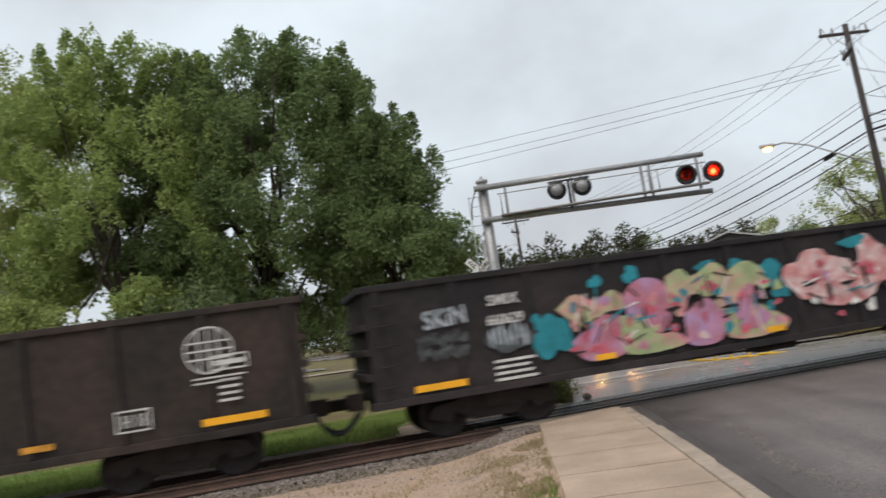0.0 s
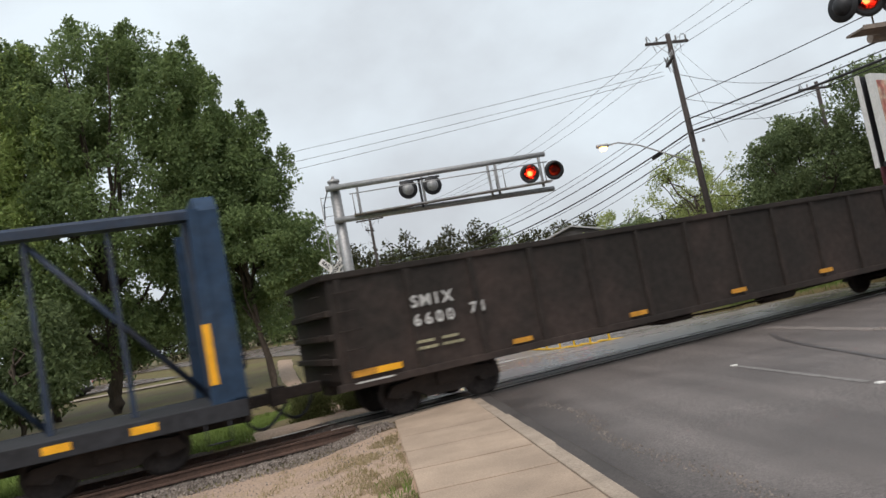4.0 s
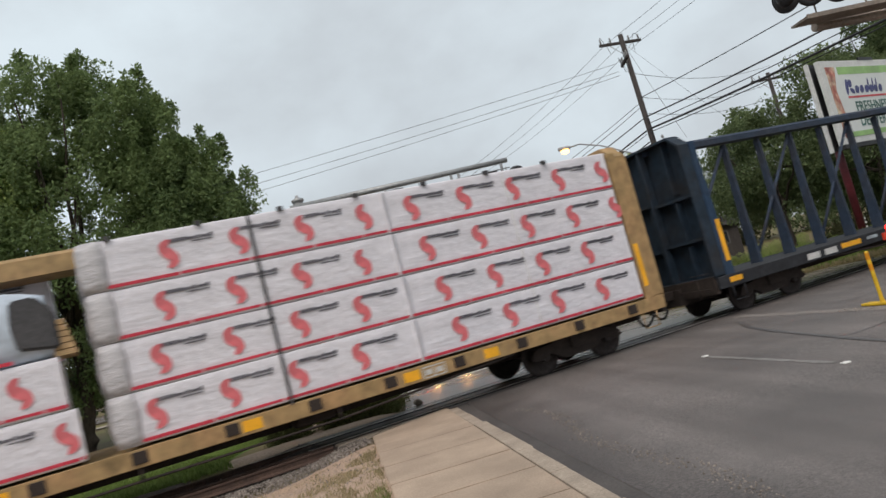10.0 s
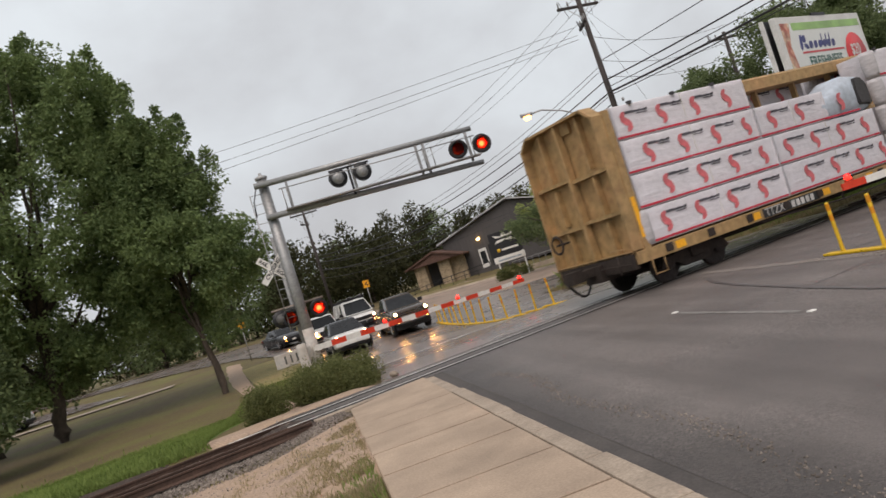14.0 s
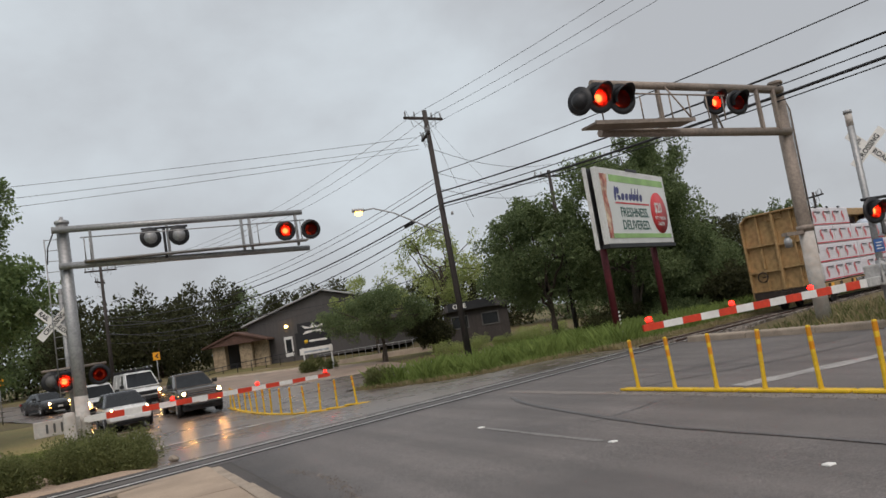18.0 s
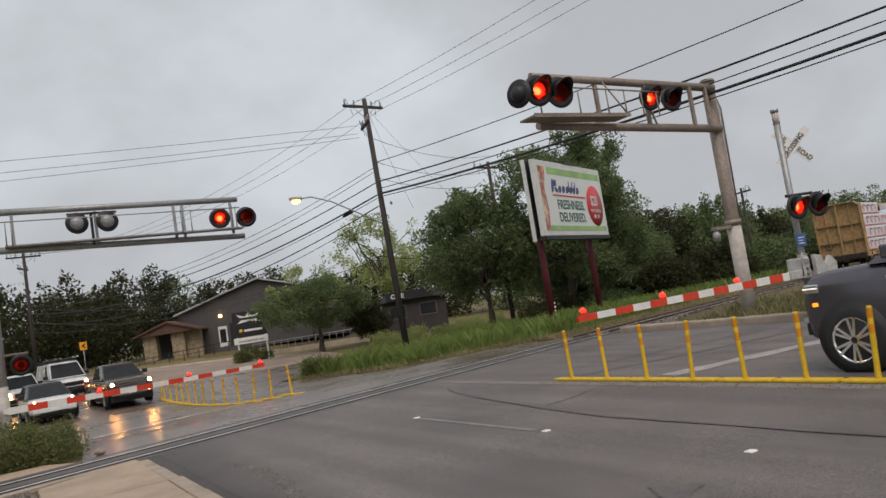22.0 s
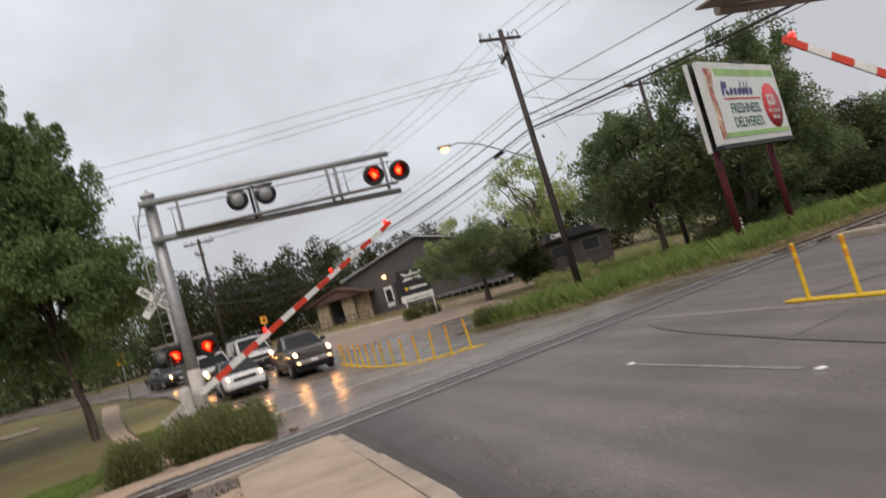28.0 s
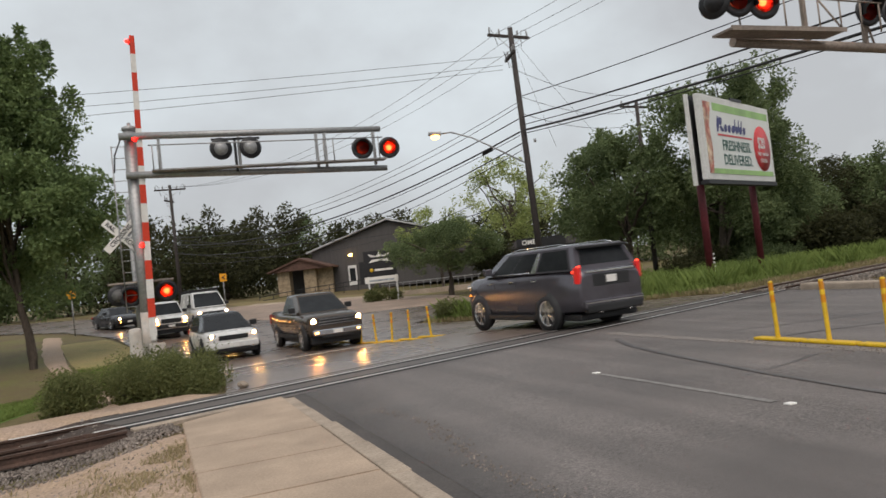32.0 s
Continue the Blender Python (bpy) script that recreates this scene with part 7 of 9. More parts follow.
def billboard():
    M_frame = node_mat("billboard_frame", (0.62, 0.62, 0.6), 0.5, grain=10, amount=0.08, stain=1, stain_amount=0.12, bump=0.03)
    M_leg = node_mat("dark_red_post", (0.10, 0.014, 0.020), 0.55, grain=6, amount=0.2, stain=1.2, stain_amount=0.25, bump=0.08)
    M_poster = node_mat("poster_white", (0.66, 0.68, 0.66), 0.5, grain=10, amount=0.03, stain=0.8, stain_amount=0.05, bump=0.0)
    M_green = node_mat("poster_green", (0.27, 0.45, 0.16), 0.5, grain=10, amount=0.05, bump=0)
    M_teal_ink = node_mat("poster_dark_green", (0.03, 0.11, 0.09), 0.5, grain=10, amount=0.05, bump=0)
    M_navy = node_mat("poster_navy", (0.045, 0.05, 0.16), 0.5, grain=10, amount=0.05, bump=0)
    M_pred = node_mat("poster_red", (0.55, 0.055, 0.06), 0.5, grain=10, amount=0.05, bump=0)
    M_food = node_mat("poster_photo", (0.42, 0.10, 0.07), 0.5, grain=3, amount=0.4, stain=1.6, stain_amount=0.4, bump=0, alt=(0.50, 0.42, 0.30))
    ax, ay, bx, by = 21.05, 26.25, 28.15, 29.85
    ang = math.degrees(math.atan2(by - ay, bx - ax))
    W = math.hypot(bx - ax, by - ay)
    b = thing("billboard", "poster billboard on two dark red steel posts", "billboard", pose(ax, ay, 0, 0, 0, ang))
    z0, z1 = 4.22, 7.68
    part("panel", box(0, 0, z0, W, 0.22, z1, 0.02), M_frame, b, "white framed panel")
    part("back_panel", box(-0.12, 0.38, z0 - 0.15, W * 0.96, 0.5, z1, 0.02), M_black, b, "dark back panel")
    part("back_edge", box(-0.24, 0.36, z0 - 0.2, -0.12, 0.52, z1 + 0.02, 0.02), M_frame, b, "pale edge of the back panel")
    part("bottom_apron", box(0.0, -0.05, z0 - 0.18, W, 0.3, z0 - 0.02), M_black, b)
    part("name_plate", box(W * 0.42, -0.02, z1 - 0.01, W * 0.58, 0.05, z1 + 0.12), M_black, b)
    p0, p1 = 0.28, W - 0.28
    part("poster", box(p0, -0.012, z0 + 0.25, p1, 0.0, z1 - 0.28), M_poster, b, "white poster sheet")
    part("poster_band", box(p0 + 0.95, -0.02, z1 - 0.60, p1, -0.012, z1 - 0.28), M_green, b)
    part("poster_band", box(p0 + 0.42, -0.02, z0 + 0.25, p1, -0.012, z0 + 0.46), M_green, b)
    part("poster_photo", prism([(p0, z0 + 0.25), (p0 + 0.4, z0 + 0.25), (p0 + 0.55, z0 + 1.3), (p0 + 0.42, z0 + 2.2), (p0 + 0.8, z1 - 0.28), (p0, z1 - 0.28)], 0.008, "Y", -0.02), M_food, b, "picture of fruit along the edge")
    # the shop's name stays plain strokes
    zn = z1 - 1.42
    def stroke(cx, cz, rx, rz, lean):
        pts = []
        for k in range(14):
            a = 2 * math.pi * k / 14
            dz = rz * math.sin(a)
            pts.append((cx + rx * math.copysign(abs(math.cos(a)) ** 0.7, math.cos(a)) + lean * dz, cz + dz))
        part("name_stroke", prism(pts, 0.006, "Y", -0.024), M_navy, b)
    stroke(1.62, zn + 0.28, 0.12, 0.34, 0.25)
    stroke(1.92, zn + 0.42, 0.16, 0.17, 0.2)
    stroke(2.0, zn + 0.10, 0.17, 0.12, -0.6)
    for k in range(6):
        stroke(2.42 + 0.42 * k, zn + 0.15, 0.165, 0.17, 0.25)
    for x in (3.5, 3.92, 4.25):
        stroke(x, zn + 0.33, 0.055, 0.28, 0.25)
    part("name_underline", box(1.5, -0.024, z1 - 1.62, 5.4, -0.018, z1 - 1.54), M_pred, b)
    part("poster_word", text_mesh("FRESHNESS.", 0.62, M_teal_ink, 0.003, squeeze=1.02, bold=0.008), M_teal_ink, b, "dark green poster words", pose(3.5, -0.026, z1 - 2.02))
    part("poster_word", text_mesh("DELIVERED.", 0.62, M_teal_ink, 0.003, squeeze=1.02, bold=0.008), M_teal_ink, b, "dark green poster words", pose(3.5, -0.026, z1 - 2.62))
    part("poster_disc", lathe([(0, -0.02), (1.04, -0.02), (1.04, -0.012)], 36, "Y"), M_pred, b, "red disc", pose(6.55, -0.012, z1 - 1.95))
    part("poster_word", text_mesh("$20", 0.72, M_poster, 0.003, squeeze=0.85, bold=0.012), M_poster, b, "", pose(6.45, -0.05, z1 - 1.72))
    part("poster_word", text_mesh("FIRST ONLINE", 0.22, M_poster, 0.003), M_poster, b, "", pose(6.55, -0.05, z1 - 2.22))
    part("poster_word", text_mesh("ORDER", 0.26, M_poster, 0.003), M_poster, b, "", pose(6.55, -0.05, z1 - 2.52))
    for x in (0.9, W - 1.15):
        part("leg", tube((x, 0.72, -0.3), (x, 0.72, z1 - 0.6), 0.155, 0.155, 16), M_leg, b, "dark red steel post")
    for k in range(6):
        part("scrawl", box(0.9 - 0.1 + 0.03 * (k % 3), 0.515, 0.35 + 0.17 * k, 0.9 + 0.09 - 0.03 * (k % 2), 0.528, 0.43 + 0.17 * k), M_sign_white, b)


billboard()


def chevron():
    M_amber = node_mat("amber_sign", (0.75, 0.33, 0.015), 0.45, grain=15, amount=0.06, bump=0.02)
    for x, y in ((5.8, 66.5), (-4.6, 57.2)):
        s = thing("chevron_sign", "yellow sign with a black chevron", "road sign", pose(x, y, ground_z(x, y)), "chevron signs")
        part("post", tube((0, 0, 0), (0, 0, 3.1), 0.04, seg=8), M_galv, s)
        part("plate", box(-0.27, -0.06, 2.45, 0.27, -0.04, 3.1, 0.003), M_amber, s)
        part("chevron", prism([(0.16, 2.99), (-0.14, 2.775), (0.16, 2.56), (0.16, 2.67), (0.02, 2.775), (0.16, 2.88)], 0.006, "Y", -0.068), M_black, s)


chevron()
# ---- vehicles ----
M_tyre = node_mat("tyre_rubber", (0.022, 0.022, 0.023), 0.85, grain=30, amount=0.2, bump=0.15)
M_rim = node_mat("alloy_rim", (0.78, 0.78, 0.79), 0.16, metal=0.9, grain=20, amount=0.08, bump=0.02)
M_glass = node_mat("tinted_glass", (0.02, 0.022, 0.024), 0.05, grain=4, amount=0.1, bump=0.0, spec=0.18)
M_chrome = node_mat("chrome", (0.62, 0.62, 0.63), 0.18, metal=1.0, grain=12, amount=0.05, bump=0.0)
M_trim = node_mat("black_trim", (0.02, 0.02, 0.021), 0.55, grain=20, amount=0.1, bump=0.03)
M_white_car = node_mat("white_car_paint", (0.66, 0.65, 0.63), 0.25, grain=8, amount=0.04, stain=1.5, stain_amount=0.06, bump=0.0, spec=0.6)
M_grey_car = node_mat("warm_grey_car_paint", (0.105, 0.098, 0.112), 0.20, metal=0.5, grain=8, amount=0.05, stain=1.5, stain_amount=0.08, bump=0.0, spec=0.6)
M_brown_car = node_mat("dark_bronze_car_paint", (0.085, 0.066, 0.052), 0.2, metal=0.35, grain=8, amount=0.06, stain=1.5, stain_amount=0.1, bump=0.0, spec=0.6)
M_dark_car = node_mat("dark_car_paint", (0.03, 0.03, 0.033), 0.26, grain=8, amount=0.06, bump=0.0, spec=0.6)
M_head = glow_mat("headlamp_lit", (1.0, 0.50, 0.15), 150.0)
M_fog = glow_mat("marker_lamp_lit", (1.0, 0.42, 0.08), 20.0)
M_tail = glow_mat("tail_lamp_lit", (1.0, 0.03, 0.02), 0.28, (0.35, 0.01, 0.01))
M_tail_core = glow_mat("tail_lamp_core", (1.0, 0.05, 0.02), 2.8)
M_drl = glow_mat("daytime_lamp", (1.0, 0.93, 0.85), 0.7)
M_indicator = glow_mat("amber_indicator", (1.0, 0.22, 0.01), 2.5)


def loft(sections, cap=True):
    bm = bmesh.new()
    rings = [[bm.verts.new(p) for p in s] for s in sections]
    n = len(rings[0])
    for a, b in zip(rings, rings[1:]):
        for k in range(n):
            bm.faces.new((a[k], a[(k + 1) % n], b[(k + 1) % n], b[k])).smooth = True
    if cap:
        bm.faces.new(rings[0][::-1])
        bm.faces.new(rings[-1])
    bmesh.ops.recalc_face_normals(bm, faces=bm.faces[:])
    return bm


def wheel_mesh_set(r, w):
    tyre = mesh_of("tyre", lathe([(r * 0.72, -w / 2), (r * 0.92, -w / 2), (r * 0.985, -w * 0.36), (r, -w * 0.2), (r, w * 0.2), (r * 0.985, w * 0.36), (r * 0.92, w / 2), (r * 0.72, w / 2), (r * 0.72, -w / 2)], 32, "X"), M_tyre)
    rim = lathe([(0, -w * 0.32), (r * 0.14, -w * 0.36), (r * 0.16, -w * 0.05), (r * 0.58, 0.0), (r * 0.66, -w * 0.42), (r * 0.73, -w * 0.47), (r * 0.73, w * 0.4)], 32, "X")
    for k in range(6):
        a = k * math.pi / 3
        m = Matrix.Rotation(a, 4, "X")
        for tilt in (-9, 9):
            add_box(rim, -w * 0.47, -0.017 * r / 0.4, r * 0.1, -w * 0.34, 0.017 * r / 0.4, r * 0.71, m @ Matrix.Rotation(radians(tilt), 4, "X"))
    return tyre, mesh_of("rim", rim, M_rim)


def vehicle(name, label, category, s, group=""):
    """s: measures of one vehicle, which looks along +y, its middle at the origin, the road at z = 0."""
    v = thing(name, label, category, None, group)
    paint = s["paint"]
    secs = []
    for y, zb, zt, hw in s["body"]:
        h = zt - zb
        half = [(0.80 * hw, zb), (0.95 * hw, zb + 0.06 * h), (0.99 * hw, zb + 0.3 * h), (hw, zb + 0.6 * h), (0.972 * hw, zb + 0.80 * h), (0.925 * hw, zb + 0.93 * h), (0.82 * hw, zt), (0.45 * hw, zt + 0.012)]
        secs.append([(x, y, z) for x, z in half] + [(-x, y, z) for x, z in half[::-1]])
    part("body", loft(secs), paint, v)
    b, r = s["belt"], s["roof"]  # y front, y rear, z, half width
    bw_f, rw_f = b[3] * 0.93, r[3] * 0.94
    belt = [(bw_f, b[0]), (b[3], b[0] - 0.5), (b[3], b[1] + 0.16), (b[3] * 0.95, b[1])]
    roof = [(rw_f, r[0]), (r[3], r[0] - 0.4), (r[3], r[1] + 0.12), (r[3] * 0.95, r[1])]
    def ring(pts, z):
        return [(x, y, z) for x, y in pts] + [(-x, y, z) for x, y in pts[::-1]]
    def shrink(d):
        mid = (r[0] + r[1]) / 2
        return [(x * (1 - d * 0.6), mid + (y - mid) * (1 - d * 0.45)) for x, y in roof]
    cab = loft([ring(belt, b[2] - 0.03), ring(roof, r[2] - 0.06), ring(shrink(0.05), r[2] - 0.028), ring(shrink(0.14), r[2] - 0.008), ring(shrink(0.35), r[2] + 0.012), ring(shrink(0.8), r[2] + 0.02)])
    for f in cab.faces:
        f.smooth = f.calc_center_median().z > r[2] - 0.05
    part("cabin", cab, s.get("cabin_paint", paint), v)
    def glass(nm, p00, p10, p11, p01, mat_=M_glass):
        bm = bmesh.new()
        q = [Vector(p) for p in (p00, p10, p11, p01)]
        nrm = (q[1] - q[0]).cross(q[3] - q[0]).normalized()
        c = sum(q, Vector()) / 4
        if nrm.dot(c - Vector((0, (b[0] + b[1]) / 2, b[2]))) < 0:
            nrm = -nrm
        lo = [bm.verts.new(p - nrm * 0.01) for p in q]
        hi = [bm.verts.new(p + nrm * 0.007) for p in q]
        bm.faces.new(hi)
        for k in range(4):
            bm.faces.new((lo[k], lo[(k + 1) % 4], hi[(k + 1) % 4], hi[k]))
        bmesh.ops.recalc_face_normals(bm, faces=bm.faces[:])
        part(nm, bm, mat_, v, "dark tinted glass" if mat_ is M_glass else "")
    zb_, zr_ = b[2] - 0.03, r[2] - 0.06
    def front(u, w):
        return (((2 * u - 1) * (bw_f + (rw_f - bw_f) * w)), b[0] + (r[0] - b[0]) * w, zb_ + (zr_ - zb_) * w)
    def rear(u, w):
        x0, x1 = b[3] * 0.95, r[3] * 0.95
        return (((2 * u - 1) * (x0 + (x1 - x0) * w)), b[1] + (r[1] - b[1]) * w, zb_ + (zr_ - zb_) * w)
    def side(sg, u, w):
        yb0, yb1, yr0, yr1 = b[0] - 0.5, b[1] + 0.16, r[0] - 0.4, r[1] + 0.12
        return (sg * (b[3] + (r[3] - b[3]) * w), yb0 + (yb1 - yb0) * u + ((yr0 + (yr1 - yr0) * u) - (yb0 + (yb1 - yb0) * u)) * w, zb_ + (zr_ - zb_) * w)
    glass("windscreen", front(0.025, 0.05), front(0.975, 0.05), front(0.965, 0.96), front(0.035, 0.96))
    if s.get("rear_glass", True):
        glass("rear_window", rear(0.08, 0.2), rear(0.92, 0.2), rear(0.9, 0.9), rear(0.1, 0.9))
    for sg in (-1, 1):
        for u0, u1 in s["windows"]:
            glass("side_window", side(sg, u0, 0.08), side(sg, u1, 0.08), side(sg, u1, 0.92), side(sg, u0, 0.92))
        q0, q1 = side(sg, s["windows"][0][0] - 0.01, 0.06), side(sg, s["windows"][-1][1] if not s.get("silver") else s["windows"][1][1], 0.06)
        part("window_trim", tube(Vector(q0) + Vector((sg * 0.012, 0, 0)), Vector(q1) + Vector((sg * 0.012, 0, 0)), 0.014, seg=6), M_chrome, v)
        if s.get("silver"):
            u0, u1 = s["silver"]
            glass("silver_pillar", side(sg, u0, 0.04), side(sg, u1, 0.04), side(sg, u1 - 0.02, 0.9), side(sg, u0, 0.9), M_rim)
        # mirror
        mx = bw_f + 0.1
        part("mirror", box(-0.1, -0.08, -0.09, 0.14, 0.06, 0.1, 0.03), s.get("mirror", M_trim), v, "", pose(sg * (mx + 0.06), b[0] - 0.42, b[2] + 0.12))
        for yy in s["doors"]:
            zt_ = b[2] - 0.08
            hw = s["body"][len(s["body"]) // 2][3]
            part("door_seam", box(sg * hw - 0.004, yy - 0.006, 0.5, sg * hw + 0.004, yy + 0.006, zt_), M_trim, v)
            part("door_handle", box(sg * hw - 0.02, yy + 0.1, zt_ - 0.16, sg * hw + 0.03, yy + 0.32, zt_ - 0.12, 0.008), s.get("handle", M_chrome), v, "door handle")
        hwb = s["body"][len(s["body"]) // 2][3]
        part("sill", box(sg * (hwb - 0.06), s["rear_axle"] + 0.5, s["body"][3][1] - 0.06, sg * (hwb + 0.02), s["front_axle"] - 0.5, s["body"][3][1] + 0.06, 0.015), s.get("sill", M_trim), v)
    if s.get("rails"):
        for sg in (-1, 1):
            rl = bmesh.new()
            add_path(rl, [(sg * r[3] * 0.86, r[0] - 0.35, r[2] - 0.0), (sg * r[3] * 0.86, r[0] - 0.6, r[2] + 0.05), (sg * r[3] * 0.86, r[1] + 0.6, r[2] + 0.05), (sg * r[3] * 0.86, r[1] + 0.35, r[2])], 0.018, 6)
            part("roof_rail", rl, M_chrome, v)
    R, W = s["wheel"]
    tyre, rim = wheel_mesh_set(R, W)
    hw = s["body"][len(s["body"]) // 2][3]
    for ax, nm in ((s["front_axle"], "front"), (s["rear_axle"], "rear")):
        for sg in (-1, 1):
            # flat black disc imitates the shaded wheel opening, which isn't cut out
            arch = lathe([(R * 0.9, -0.12), (R * 1.17, -0.12), (R * 1.17, 0.008), (0.0, 0.008)], 30, "X")
            bmesh.ops.scale(arch, vec=(sg, 1, 1), verts=arch.verts[:])
            bmesh.ops.recalc_face_normals(arch, faces=arch.faces[:])
            part("wheel_arch", arch, M_trim, v, "", pose(sg * hw * 0.995, ax, R + 0.03))
            wh = part("wheel", tyre, M_tyre, v, "black tyre on a bright rim", Matrix.Translation((sg * (hw - W / 2 + 0.035), ax, R)) @ pose(0, 0, 0, 0, 0, 0 if sg < 0 else 180))
            part("rim", rim, M_rim, wh, "bright alloy rim")
            v_wheels = s.setdefault("made_wheels", [])
            v_wheels.append((wh, sg * (hw - W / 2 + 0.035), ax, sg))
    yf, yr = s["body"][-1][0], s["body"][0][0]
    fw = s["body"][-2][3]
    g = s.get("grille")
    if g:
        part("grille", box(-g[0], yf - 0.08, g[1], g[0], yf + 0.012, g[2], 0.02), M_trim, v, "black grille")
        for k in range(3):
            zz = g[1] + (g[2] - g[1]) * (k + 0.5) / 3
            part("grille_bar", box(-g[0] * 0.95, yf + 0.008, zz - 0.012, g[0] * 0.95, yf + 0.022, zz + 0.012), s.get("grille_bar", M_trim), v)
    part("front_bumper", box(-fw * 0.93, yf - 0.12, s["bumper_z"] - 0.1, fw * 0.93, yf + 0.06, s["bumper_z"] + 0.1, 0.04), s.get("bumper", M_trim), v)
    part("underbody", box(-hw * 0.86, yr + 0.2, R * 0.55, hw * 0.86, yf - 0.22, s["body"][3][1] + 0.05, 0.04), M_trim, v, "black underbody")
    if s.get("intake"):
        part("lower_intake", box(-fw * 0.62, yf - 0.2, s["bumper_z"] - 0.2, fw * 0.62, yf + 0.03, s["bumper_z"] - 0.1, 0.03), M_trim, v, "black lower intake")
    part("number_plate", box(-0.16, yf + 0.06, s["bumper_z"] - 0.06, 0.16, yf + 0.068, s["bumper_z"] + 0.06), M_sign_white, v, "plain pale plate")
    part("rear_bumper", box(-fw * 0.95, yr - 0.07, s["bumper_z"] - 0.1, fw * 0.95, yr + 0.12, s["bumper_z"] + 0.12, 0.04), s.get("rear_bumper", M_trim), v)
    for sg in (-1, 1):
        lz = s["lamp_z"]
        lw, lh = s.get("lamp", (0.26, 0.11))
        hl = part("headlamp", box(-lw / 2, -0.12, -lh / 2, lw / 2, 0.03, lh / 2, 0.02), M_chrome, v, "lit headlamp" if s.get("lit", True) else "clear headlamp", pose(sg * (fw - lw / 2 - 0.05), yf - 0.05, lz))
        if s.get("lit", True):
            part("lamp", lathe([(0, 0.045), (lh * 0.42, 0.04), (lh * 0.62, 0.025)], 14, "Y"), M_head, hl, "bright warm lamp")
        if s.get("fog"):
            part("fog_lamp", box(-0.07, -0.04, -0.04, 0.07, 0.02, 0.04, 0.01), M_fog, v, "amber marker lamp", pose(sg * (fw - 0.2), yf + 0.04, s["fog"]))
        tz = s["tail_z"]
        part("tail_lamp", box(-0.06, -0.04, -s["tail_h"] / 2, 0.065, 0.14, s["tail_h"] / 2, 0.03), M_tail if s.get("tail_lit") else M_red_lens, v, "red tail lamp", pose(sg * (s["body"][1][3] - 0.06), yr + 0.06, tz))
    return v


def place(v, x, y, heading):
    v.matrix_basis = pose(x, y, ground_z(x, y) + 0.012, 0, 0, heading)
    return v


def scaled(spec, k):
    """The same vehicle k times as large."""
    out = dict(spec)
    for key in ("body", "windows", "doors"):
        if key == "windows":
            continue
        out[key] = [tuple(v * k for v in q) if isinstance(q, tuple) else q * k for q in spec[key]]
    for key in ("belt", "roof", "wheel", "grille", "lamp"):
        out[key] = tuple(v * k for v in spec[key])
    for key in ("front_axle", "rear_axle", "bumper_z", "lamp_z", "tail_z", "tail_h"):
        out[key] = spec[key] * k
    return out


def taller(spec, k):
    """The same vehicle with all its heights k times as great."""
    out = dict(spec)
    out["body"] = [(y, zb * k, zt * k, hw) for y, zb, zt, hw in spec["body"]]
    for key in ("belt", "roof"):
        y0, y1, z, hw = spec[key]
        out[key] = (y0, y1, z * k, hw)
    out["wheel"] = (spec["wheel"][0] * k, spec["wheel"][1])
    out["grille"] = (spec["grille"][0], spec["grille"][1] * k, spec["grille"][2] * k)
    for key in ("bumper_z", "lamp_z", "tail_z", "tail_h"):
        out[key] = spec[key] * k
    return out


SK, TALL = 1.03, 1.11
SUBURBAN = taller(scaled(dict(paint=M_grey_car, body=[(-2.865, 0.60, 1.18, 0.91), (-2.80, 0.42, 1.32, 0.97), (-1.5, 0.34, 1.35, 1.02), (0, 0.32, 1.34, 1.025), (1.2, 0.32, 1.32, 1.02), (1.7, 0.34, 1.31, 1.01), (2.2, 0.36, 1.29, 1.0), (2.44, 0.38, 1.25, 0.975), (2.54, 0.42, 1.18, 0.94), (2.58, 0.48, 1.08, 0.88)],
                belt=(1.55, -2.78, 1.34, 0.985), roof=(0.62, -2.52, 1.87, 0.82), windows=[(0.0, 0.255), (0.268, 0.52), (0.605, 0.975)], silver=(0.53, 0.59), doors=[0.95, -0.15, -1.25], wheel=(0.405, 0.29), front_axle=1.85, rear_axle=-1.50,
                rails=True, grille=(0.6, 0.72, 1.0), bumper_z=0.56, lamp_z=1.06, lamp=(0.36, 0.10), lit=False, tail_z=1.2, tail_h=0.36, tail_lit=True, rear_bumper=M_grey_car, mirror=M_grey_car, sill=M_trim), SK), TALL)
suv = vehicle("large_suv", "dark warm-grey full-size SUV with chrome trim", "car", SUBURBAN)
def suv_part(name, bm, mat_, label=""):
    """A small part whose measures are drawn for a body 1.1 times the model's."""
    ob = part(name, bm, mat_, suv, label)
    ob.data.transform(Matrix.Diagonal((SK / 1.1, SK / 1.1, TALL * SK / 1.1, 1)))


for sg in (-1, 1):
    suv_part("tail_lamp_bracket", box(sg * 0.995 - 0.045, -3.12, 1.14, sg * 0.995 + 0.045, -3.06, 1.55, 0.02), M_tail_core, "glowing red lamp bracket")
    suv_part("tail_lamp_arm", box(sg * 1.03 - 0.03, -3.06, 1.38, sg * 1.03 + 0.03, -2.86, 1.44, 0.015), M_tail_core, "glowing red lamp arm")
suv_part("tailgate_recess", box(-0.62, -3.155, 1.02, 0.62, -3.12, 1.33, 0.02), M_trim, "dark recess round the plate")
suv_part("lower_valance", box(-0.92, -3.245, 0.42, 0.92, -3.05, 0.62, 0.04), M_trim, "black lower bumper")
suv_part("rear_chrome_bar", box(-0.8, -3.15, 1.36, 0.8, -3.10, 1.41, 0.008), M_chrome, "chrome bar across the tailgate")
